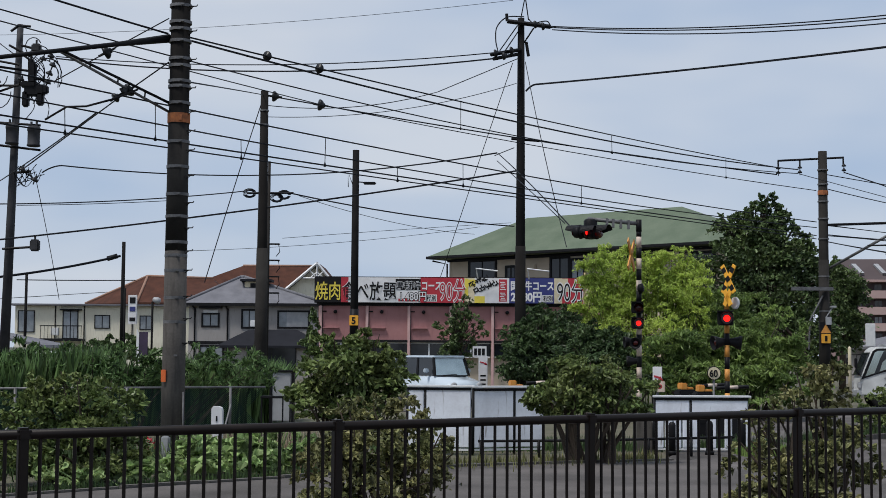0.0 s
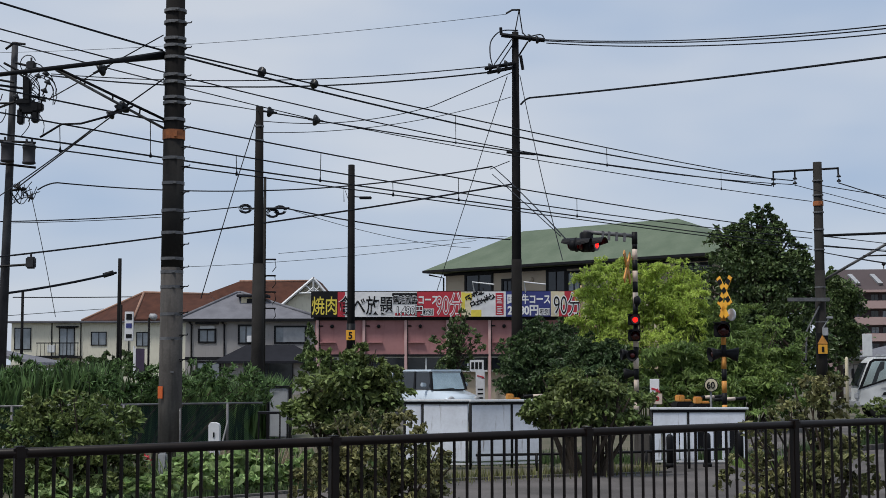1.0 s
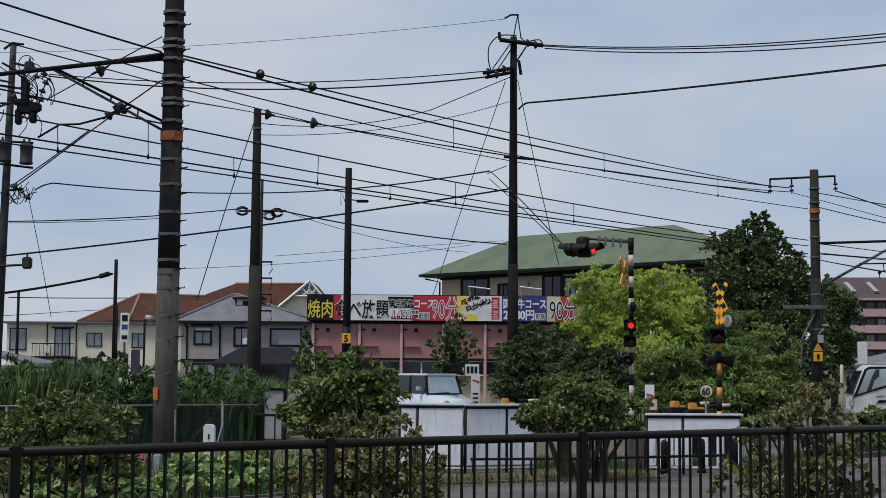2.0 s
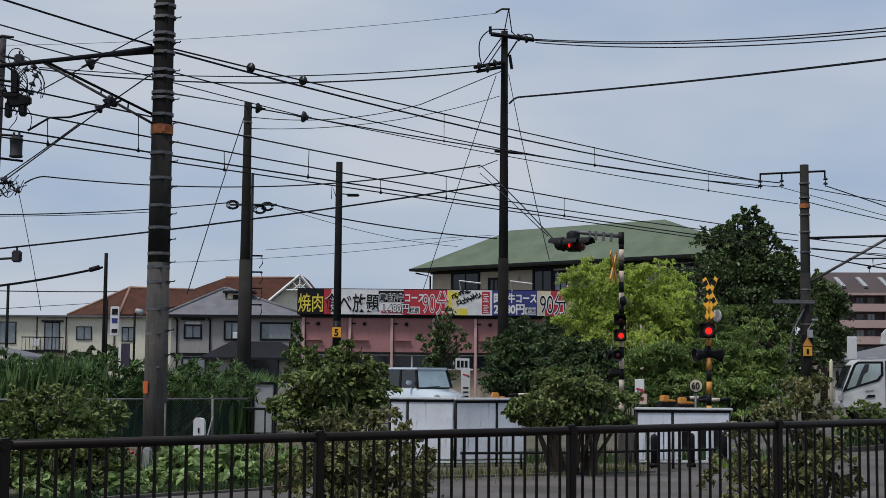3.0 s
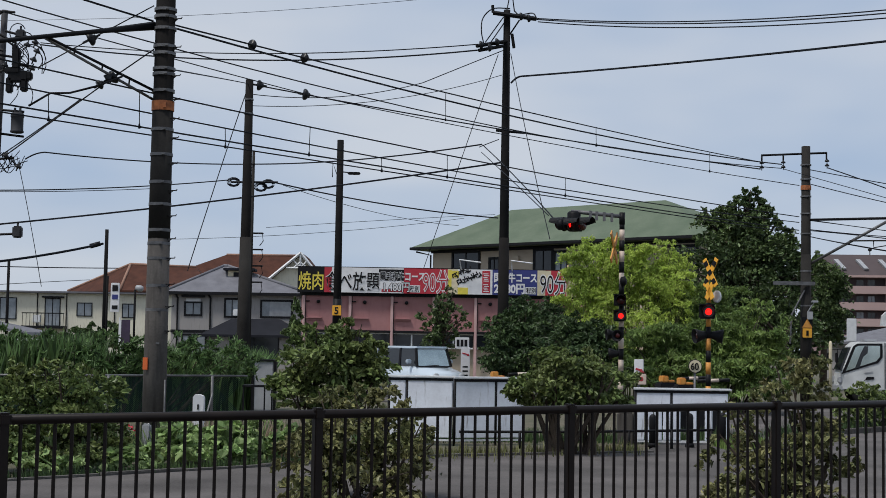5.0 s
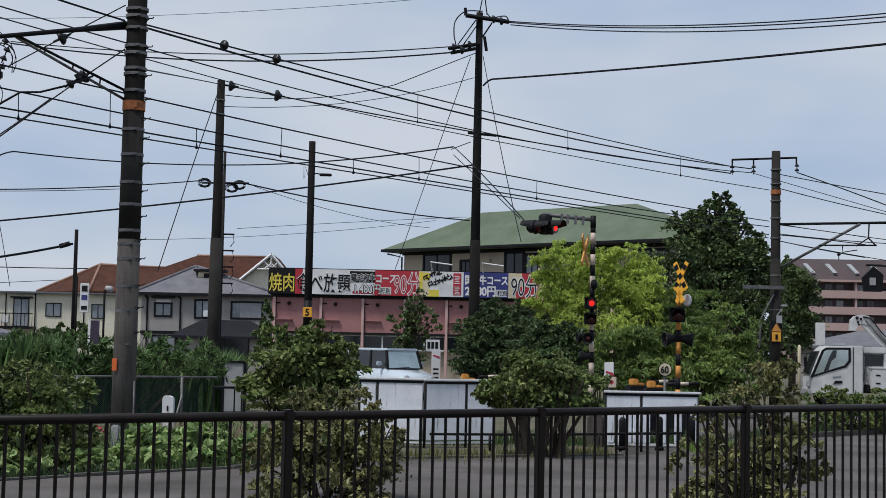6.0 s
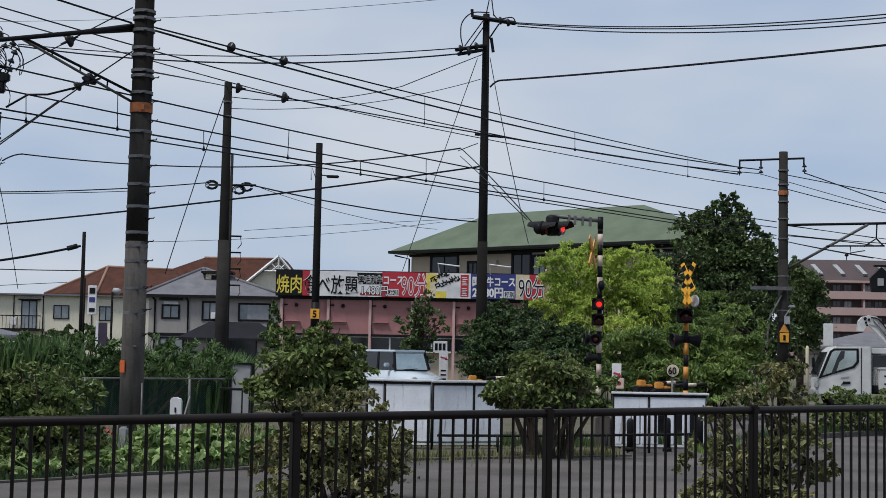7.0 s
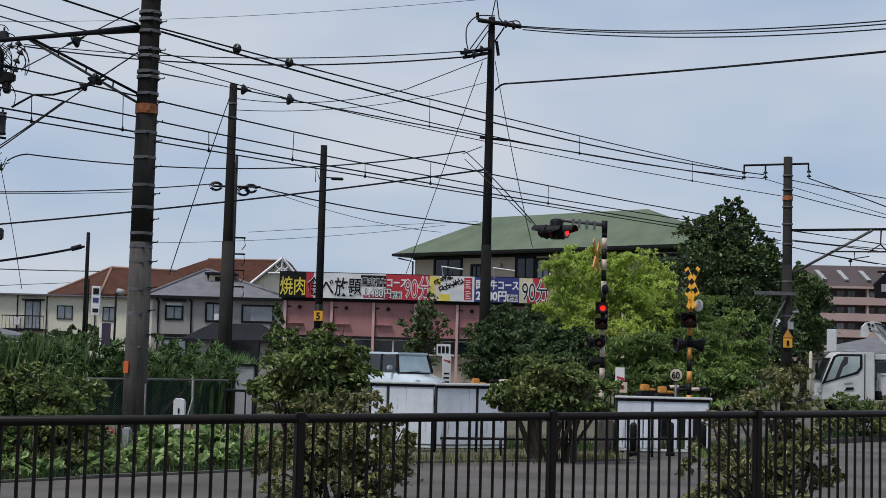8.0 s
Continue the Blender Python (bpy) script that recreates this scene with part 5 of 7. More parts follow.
LM = (4.88, 36.00, 1.64)
lm = thing("crossing_signal", (LM[0], LM[1], 0), "striped level crossing mast with overhead flashing lights", "signal", "crossing signals")
striped_mast(lm, 4.75, 0.065, BLACK, MASTWHITE, 0.27, 0.0)
LENS = []
LENS.append((flasher(lm, local(lm, (4.83, 35.70, 2.82)), 0.105, -8, True), 1))
LENS.append((flasher(lm, local(lm, (4.83, 35.70, 2.43)), 0.105, -8, True), 0))
bm = nb()
a, b = local(lm, (4.88, 36.00, 4.92)), local(lm, (3.60, 36.00, 5.03))
tube(bm, [a, b], 0.05, 8)
for s in (0.2, 0.35, 0.5, 0.62):
    q = a.lerp(b, s)
    box(bm, (q.x - 0.03, q.y - 0.05, q.z - 0.16), (q.x + 0.03, q.y + 0.05, q.z + 0.06))
part("gantry_arm", bm, STEEL, lm)
LENS.append((flasher(lm, local(lm, (3.53, 35.80, 4.69)), 0.13, 62), 0))
LENS.append((flasher(lm, local(lm, (3.89, 35.80, 4.69)), 0.15, 55), 1))
for q, yw in (((3.36, 36.10, 4.71), -125), ((3.74, 36.30, 4.76), 150)):
    fl = flasher(lm, local(lm, q), 0.15, yw)
    fl[0].data.materials[0] = REDDARK
bm = nb()
lathe(bm, [(0.13, -0.25), (0.17, -0.2), (0.17, 0.2), (0.13, 0.25)], 14, local(lm, (3.68, 36.05, 4.78)))
part("lamp_cluster_box", bm, BLACK, lm)
bm = nb()
for s in (-1, 1):
    m = Matrix.Translation(local(lm, (4.67, 35.85, 4.13))) @ pose(0, 0, 0, 0, 0, 70) @ pose(0, 0, 0, 0, 45 * s, 0)
    r = bmesh.ops.create_cube(bm, size=1, matrix=m @ Matrix.Diagonal((1.0, 0.03, 0.15, 1)))
part("crossbuck", bm, ORANGE_Y, lm, "orange crossbuck seen from the side")
for q, ax in (((4.66, 36.00, 1.98), (-1, -0.1, -0.05)), ((4.8, 35.85, 1.95), (-0.4, -1, -0.05)), ((4.74, 36.05, 1.5), (-1, 0.3, -0.05))):
    q = local(lm, q)
    lamp = horn(lm, q, ax, "rear_lamp")
    part("lamp_neck", tube(nb(), [(q.x, q.y, q.z), (0, 0, q.z)], 0.035, 6), BLACK, lamp)
    if ax[1] == -1:
        part("dim_lens", lathe(nb(), [(0.07, 0.0), (0.05, 0.012), (0.01, 0.016)], 14, q + Vector(ax).normalized() * 0.1, ax), REDDARK, lamp)
bm = nb()
tube(bm, [(0, 0, 4.72), (0, 0, 5.02)], 0.072, 12)
part("mast_cap", bm, BLACK, lm)
bm = nb()
lathe(bm, [(0.05, -0.06), (0.1, -0.04), (0.13, 0.06), (0.06, 0.1)], 12, local(lm, (4.89, 35.90, 3.30)), (1, -0.3, 0))
part("bell", bm, BLACK, lm)

RM = (5.49, 28.00, 1.62)
rm = thing("crossing_signal", (RM[0], RM[1], 0), "yellow and black crossing mast with crossbuck and red lamps", "signal", "crossing signals")
striped_mast(rm, 2.85, 0.05, ORANGE_Y, BLACK, 0.23, 0.0)
LENS.append((flasher(rm, local(rm, (5.433, 27.70, 2.35)), 0.105, -12, True), 0))
for q, ax in (((5.36, 28.00, 1.9), (-1, -0.25, -0.12)), ((5.62, 28.00, 1.9), (1, -0.25, -0.12))):
    lamp = horn(rm, local(rm, q), ax)
    part("dim_lens", lathe(nb(), [(0.07, 0.0), (0.05, 0.012), (0.01, 0.016)], 14, local(rm, q) + Vector(ax).normalized() * 0.1, ax), REDDARK, lamp)
cq = local(rm, (5.50, 27.85, 3.11))
for s in (-1, 1):
    face = Matrix.Translation(cq) @ pose(0, 0, 0, 0, 0, -58) @ pose(0, 0, 0, 0, s * 58, 0) @ Matrix.Translation((0, -0.012 * (s > 0), 0))
    bm = nb()
    bmesh.ops.create_cube(bm, size=1, matrix=face @ Matrix.Diagonal((0.62, 0.02, 0.1, 1)))
    board = part("crossbuck_board", bm, YELLOW, rm)
    for k in range(3):
        bm = nb()
        bmesh.ops.create_cube(bm, size=1, matrix=face @ Matrix.Translation((-0.2 + 0.2 * k, -0.013, 0)) @ Matrix.Diagonal((0.1, 0.008, 0.1, 1)))
        part("black_stripe", bm, BLACK, board)
for s in (-1, 1):
    bm = nb()
    m = Matrix.Translation(local(rm, (5.48, 27.85, 2.75))) @ pose(0, 0, 0, 0, 0, -58) @ pose(0, 0, 0, 0, s * 60, 0)
    bmesh.ops.create_cube(bm, size=1, matrix=m @ Matrix.Diagonal((0.34, 0.02, 0.1, 1)))
    part("direction_board", bm, YELLOW, rm)
bm = nb()
lathe(bm, [(0.09, -0.01), (0.12, 0), (0.12, 0.02), (0.09, 0.03)], 18, local(rm, (5.64, 27.90, 2.65)), (-0.85, -0.5, 0))
part("round_reflector", bm, SIGNWHITE, rm)
bm = nb()
box(bm, (-0.22, -0.15, -0.05), (0.2, 0.15, 0.75), 0.03)
part("base_cabinet", bm, BLACK, rm)

sp = (5.08, 27.20, 1.62)
s60 = thing("speed_sign", (sp[0], sp[1], 0), "round white sign reading 60 on a thin post", "sign")
part("post", tube(nb(), [(0, 0, -0.1), (0, 0, 1.3)], 0.022, 8), STEEL, s60)
bm = nb()
lathe(bm, [(0.115, 0), (0.13, 0.004), (0.13, 0.012), (0.115, 0.016)], 28, (0, -0.025, 1.31), (0, -1, 0))
part("rim", bm, BLACK, s60)
bm = nb()
lathe(bm, [(0.112, 0), (0.116, 0.003), (0.116, 0.006)], 28, (0, -0.041, 1.31), (0, -1, 0))
part("disc", bm, SIGNCREAM, s60)
lettering("numerals", "60", -0.092, 1.245, 0.18, SIGNBLACK, s60, -0.058, 0.88, 0.003)


def barrier_machine(at, yaw):
    e = thing("crossing_barrier", at, "yellow and black level crossing barrier machine", "barrier", "barrier machines", yaw)
    bm = nb()
    box(bm, (-0.2, -0.16, 0), (0.2, 0.16, 0.92), 0.03)
    part("body", bm, BLACK, e)
    bm = nb()
    box(bm, (-0.13, -0.12, 0.92), (0.0, 0.12, 1.06), 0.02)
    box(bm, (-0.02, -0.12, 0.92), (0.16, 0.12, 0.97), 0.02)
    part("cap", bm, ORANGE_Y, e)
    bm = nb()
    box(bm, (-0.14, -0.168, 0.3), (0.14, -0.158, 0.8), 0.004)
    part("door", bm, BLACK, e)
    for k in range(3):
        bm = nb()
        tube(bm, [(0.2 + k * 0.22, -0.2, 1.0 + k * 0.01), (0.42 + k * 0.22, -0.2, 1.01 + k * 0.01)], 0.035, 8)
        part("boom_stripe", bm, MASTWHITE if k % 2 else BLACK, e)
    return e


barrier_machine((5.18, 31.00, 1.62)[:2], 18)
barrier_machine((5.21, 29.00, 1.62)[:2], 8)
barrier_machine((1.66, 33.00, 1.60)[:2], 14)


def notice(at, w, z0, z1, label, turn=0, arrow=True, bars=3):
    e = thing("notice_board", at, label, "sign", "notice boards", turn)
    part("post", tube(nb(), [(0, 0.03, 0), (0, 0.03, z1)], 0.03, 8), STEEL, e)
    bm = nb()
    box(bm, (-w / 2, -0.02, z0), (w / 2, 0.01, z1), 0.008)
    part("board", bm, SIGNWHITE, e)
    if arrow:
        bm = nb()
        m = Matrix.Translation((0, -0.026, z1 - 0.22)) @ pose(0, 0, 0, 0, 15, 0)
        bmesh.ops.create_cube(bm, size=1, matrix=m @ Matrix.Diagonal((w * 0.7, 0.01, 0.04, 1)))
        bmesh.ops.create_cone(bm, cap_ends=True, segments=3, radius1=0.07, radius2=0.0, depth=0.02, matrix=Matrix.Translation((w * 0.3, -0.028, z1 - 0.26)) @ pose(0, 0, 0, 90, 0, 0))
        part("red_arrow", bm, SIGNRED, e)
        for k in range(bars):
            bm = nb()
            box(bm, (-w * 0.3, -0.026, z0 + 0.1 + k * 0.14), (w * 0.3, -0.02, z0 + 0.15 + k * 0.14))
            part("writing_bar", bm, SIGNBLACK, e)
    return e


notice((1.35, 48.00, 1.58)[:2], 0.3, 0.55, 1.6, "white notice board with a red arrow")
nb2 = notice((1.34, 52.00, 1.57)[:2], 0.5, 1.55, 1.95, "small white board with illegible dark writing", 0, False)
for k in range(3):
    bm = nb()
    box(bm, (-0.2 + k * 0.14, -0.03, 1.63), (-0.1 + k * 0.14, -0.02, 1.87))
    part("writing_bar", bm, SIGNBLACK, nb2)
warn = notice((4.59, 31.00), 0.2, 1.1, 1.4, "white warning board with a red arrow over a faded plate", -10, True, 0)
bm = nb()
box(bm, (-0.06, -0.03, 0.86), (0.16, 0.0, 1.09), 0.01)
part("faded_plate", bm, MASTWHITE, warn)
part("plate_mark", lathe(nb(), [(0.05, 0.0), (0.045, 0.004)], 12, (0.05, -0.031, 0.98), (0, -1, 0)), SIGNRED, warn)

# ---- white guard panels beside the crossing ----
def guard_box(name, o, turn, bays, h, label, slots=False):
    e = thing(name, o, label, "guard panel", "white guard panels", turn)
    for i, w in bays:
        bm = nb()
        if slots:
            box(bm, (i + 0.01, 0, 0.62), (i + w - 0.01, 0.05, h), 0.012)
            n = 3
            for k in range(n + 1):
                x = i + 0.03 + k * (w - 0.16) / n
                box(bm, (x, 0.002, 0.05), (x + 0.13, 0.048, 0.63), 0.012)
        else:
            box(bm, (i + 0.01, 0, 0.07), (i + w - 0.01, 0.05, h), 0.012)
        part("panel", bm, WHITEMETAL, e)
        bm = nb()
        tube(bm, [(i, 0.02, -0.1), (i, 0.02, h + 0.01)], 0.025, 8)
        part("panel_post", bm, DARKSTEEL, e)
    x1 = bays[-1][0] + bays[-1][1]
    bm = nb()
    box(bm, (-0.03, -0.03, h + 0.012), (x1 + 0.05, 0.12, h + 0.05), 0.01)
    part("capping", bm, WHITE, e)
    bm = nb()
    box(bm, (0, 0.0, h - 0.035), (x1, -0.012, h + 0.01))
    part("dark_seam", bm, DARKSTEEL, e)
    bm = nb()
    box(bm, (0, 0.01, 0.015), (x1, 0.04, 0.05))
    part("lower_rail", bm, WHITE, e)
    return e


guard_box("guard_panel", (-0.58, 24.50, 1.60)[:2], -4, ((0, 0.29), (0.3, 0.78)), 1.06, "white sheet metal guard panels with dark joints")
guard_box("guard_panel", (0.53, 24.40, 1.60)[:2], 22, ((0, 0.75), (0.76, 0.55)), 1.05, "white sheet metal guard panel with pale capping")
guard_box("guard_panel", (3.65, 25.00, 1.61)[:2], 3, ((0, 0.62), (0.63, 1.0)), 0.9, "white slotted guard panels with pale capping", True)

# ---- fence, marker stones ----
def net_fence():
    a, b = Vector((-8.83, 27.00, 0.95)), Vector((-3.64, 30.00, 0.95))
    d = b - a
    e = thing("netting_fence", (a.x, a.y, 0), "low steel post fence with dark green netting", "fence", turn=math.degrees(math.atan2(d.y, d.x)))
    L = math.hypot(d.x, d.y)
    h = 0.93
    bm = nb()
    tube(bm, [(0, 0, h), (L, 0, h)], 0.022, 8)
    part("top_rail", bm, STEEL, e)
    bm = nb()
    k = 0
    while k * 0.04 < L - h * 0.94:
        x = k * 0.04
        tube(bm, [(x, 0.03, 0.03), (x + h * 0.94, 0.03, h - 0.03)], 0.0055, 3, False)
        tube(bm, [(x, 0.036, h - 0.03), (x + h * 0.94, 0.036, 0.03)], 0.0055, 3, False)
        k += 1
    tagged(part("netting", bm, NETTING, e), "dark green chain-link mesh", kind="stuff")
    k, x = 0, 0.9
    while x < L:
        bm = nb()
        tube(bm, [(x, -0.02, -0.1), (x, -0.02, h)], 0.03, 8)
        part("post", bm, STEEL, e)
        bm = nb()
        tube(bm, [(x, -0.05, h - 0.35), (x - 0.35, -0.5, -0.05)], 0.02, 6)
        part("brace", bm, STEEL, e)
        x += 1.08
    return e


net_fence()
cab = thing("equipment_cabinet", (-3.62, 33.0), "pale grey steel trackside cabinet with a dark frame", "cabinet")
bm = nb()
box(bm, (-0.22, -0.15, 0.1), (0.22, 0.15, 1.2), 0.02)
part("body", bm, LAMPGREY, cab)
bm = nb()
for x in (-0.25, 0.25):
    box(bm, (x - 0.025, -0.18, -0.05), (x + 0.025, 0.16, 1.24), 0.006)
box(bm, (-0.25, -0.18, 1.205), (0.25, 0.16, 1.25), 0.006)
part("frame", bm, DARKSTEEL, cab)
rail = thing("low_pipe_fence", (0.6, 24.05), "low dark pipe rail on short posts before the guard panels", "fence", turn=-1.5)
part("rail", tube(nb(), [(0, 0, 0.2), (1.9, 0, 0.23), (4.2, 0, 0.3)], 0.022, 8), DARKSTEEL, rail)
for x in (0.05, 1.0, 1.9, 2.8, 3.5, 4.15):
    part("post", tube(nb(), [(x, 0, -0.1), (x, 0, 0.2 + 0.024 * x)], 0.024, 8), DARKSTEEL, rail)
blk = thing("concrete_post", (3.56, 25.6), "stained brownish concrete block beside the guard panels", "post")
bm = nb()
box(bm, (-0.14, -0.12, -0.1), (0.14, 0.12, 0.5), 0.03)
part("block", bm, CONCRETE_L, blk)
def bollard(at, h, r):
    e = thing("bollard", at, "short black rounded bollard before the guard panels", "bollard", "black bollards")
    part("tube", lathe(nb(), [(r, -0.1), (r, h - r), (r * 0.85, h - r * 0.45), (r * 0.5, h - r * 0.1), (r * 0.1, h)], 14), BLACK, e)
    part("base_ring", lathe(nb(), [(r * 1.3, -0.02), (r * 1.3, 0.03), (r * 1.05, 0.05)], 14), DARKSTEEL, e)
for at, h in (((3.84, 24.3), 0.53), ((4.48, 24.4), 0.55), ((5.05, 24.5), 0.57)):
    bollard(at, h, 0.06)
low = thing("cable_rack", (-3.24, 26.00, 1.58)[:2], "low dark steel rack beside the line", "rack")
bm = nb()
box(bm, (0, 0, 0.82), (0.55, 0.3, 0.86), 0.005)
for x in (0.02, 0.2, 0.4, 0.53):
    box(bm, (x - 0.012, 0, -0.05), (x + 0.012, 0.03, 0.82))
part("frame", bm, DARKSTEEL, low)
post = thing("boundary_marker", (-3.54, 23.00, 1.57)[:2], "white concrete boundary post with a rounded head", "marker", "boundary posts")
bm = nb()
outline = [(-0.085, -0.1), (0.085, -0.1), (0.085, 0.72), (0.07, 0.76), (0.02, 0.78), (-0.06, 0.78), (-0.085, 0.74)]
prism(bm, [(x, y, z) for y in (-0.08, 0.08) for x, z in outline], [tuple(range(7)), tuple(range(13, 6, -1))] + [(k, k + 7, (k + 1) % 7 + 7, (k + 1) % 7) for k in range(7)])
part("stone", bm, SIGNWHITE, post)
bm = nb()
box(bm, (-0.012, -0.09, 0.55), (0.012, -0.078, 0.63))
part("mark", bm, BLACK, post)
post = thing("boundary_marker", (-3.97, 21.00, 1.57)[:2], "short grey concrete boundary post", "marker", "boundary posts")
bm = nb()
box(bm, (-0.06, -0.06, -0.1), (0.06, 0.06, 0.42), 0.02)
part("stone", bm, LAMPGREY, post)

# tall printed sign by the houses, street lamp
sg = thing("shop_sign", (-13.25, 62.00, 1.52)[:2], "narrow white upright shop sign with dark marks", "sign")
part("post", tube(nb(), [(-0.35, 0, 0), (-0.35, 0, 4.4)], 0.05, 8), POLE_D, sg)
bm = nb()
box(bm, (-0.19, -0.05, 2.85), (0.19, 0.02, 4.1), 0.02)
part("board", bm, SIGNWHITE, sg)
for z0, z1, m in ((3.75, 4.0, SIGNBLACK), (3.4, 3.6, SIGNBLUE), (2.98, 3.14, SIGNBLACK)):
    bm = nb()
    box(bm, (-0.12, -0.065, z0), (0.12, -0.05, z1))
    part("writing_bar", bm, m, sg)
sl = thing("street_lamp", (-12.81, 64.00, 1.53)[:2], "grey street lamp with a rounded head", "lamp")
part("post", tube(nb(), [(0, 0, 0), (0, 0, 3.9)], 0.05, 8), POLE_D, sl)
bm = nb()
lathe(bm, [(0.04, -0.2), (0.1, -0.18), (0.15, 0), (0.13, 0.12), (0.05, 0.16)], 14, (0.2, 0, 3.95), (0.9, 0, -0.3))
part("head", bm, LAMPGREY, sl)
nob = thing("banner_flag", (-12.31, 60.00, 1.53)[:2], "narrow upright flag banner with dark print", "banner")
bm = nb()
box(bm, (-0.26, -0.02, 1.2), (0.14, 0.02, 2.5), 0.01)
part("flag", bm, FLAGPURPLE, nob)
bm = nb()
box(bm, (-0.3, -0.03, 1.2), (-0.22, -0.021, 2.5))
part("flag_edge", bm, SIGNWHITE, nob)
part("post", tube(nb(), [(-0.3, 0, 0), (-0.3, 0, 2.6)], 0.03, 6), WHITE, nob)

# railway marker with black pentagon hood
mk = thing("railway_signal", (19.88, 60.00, 1.59)[:2], "black pentagonal railway signal head with a white square", "signal")
part("post", tube(nb(), [(1.35, 0.1, -0.1), (1.35, 0.1, 5.52)], 0.07, 8), DARKSTEEL, mk)
part("bracket_arm", tube(nb(), [(0, 0.0, 5.49), (1.35, 0.1, 5.49)], 0.035, 8), DARKSTEEL, mk)
part("bracket_arm", tube(nb(), [(0.2, 0.05, 4.5), (1.35, 0.1, 4.5)], 0.035, 8), DARKSTEEL, mk)
bm = nb()
prism(bm, [(-0.36, -0.1, 4.4), (0.4, -0.1, 4.4), (0.46, -0.1, 5.1), (0.05, -0.1, 5.45), (-0.42, -0.1, 5.0), (-0.36, 0.1, 4.4), (0.4, 0.1, 4.4), (0.46, 0.1, 5.1), (0.05, 0.1, 5.45), (-0.42, 0.1, 5.0)], [(0, 1, 2, 3, 4), (9, 8, 7, 6, 5), (0, 5, 6, 1), (1, 6, 7, 2), (2, 7, 8, 3), (3, 8, 9, 4), (4, 9, 5, 0)])
box(bm, (-0.25, -0.1, 5.46), (0.4, 0.1, 5.54), 0.01)
part("hood", bm, BLACK, mk)
bm = nb()
box(bm, (-0.14, -0.13, 4.66), (0.12, -0.1, 4.98), 0.01)
part("white_square", bm, LAMPGREY, mk)


# ---- vehicles ----
def loft(bm, secs, mi=0):
    rings = [[bm.verts.new(p) for p in s] for s in secs]
    n = len(rings[0])
    for a, b in zip(rings, rings[1:]):
        for k in range(n):
            bm.faces.new((a[k], a[(k + 1) % n], b[(k + 1) % n], b[k])).material_index = mi
    bm.faces.new(rings[0][::-1])
    bm.faces.new(rings[-1])
    bmesh.ops.recalc_face_normals(bm, faces=bm.faces)
    return bm


def wheel(e, at, r, w):
    bm = nb()
    lathe(bm, [(r * 0.6, -w / 2), (r * 0.95, -w / 2), (r, -w * 0.3), (r, w * 0.3), (r * 0.95, w / 2), (r * 0.6, w / 2)], 20, at, (0, 1, 0))
    wh = part("wheel", bm, RUBBER, e)
    bm = nb()
    lathe(bm, [(r * 0.1, -w / 2 - 0.01), (r * 0.6, -w / 2 - 0.005), (r * 0.6, w / 2 + 0.005), (r * 0.1, w / 2 + 0.01)], 14, at, (0, 1, 0))
    part("rim", bm, STEEL, wh)


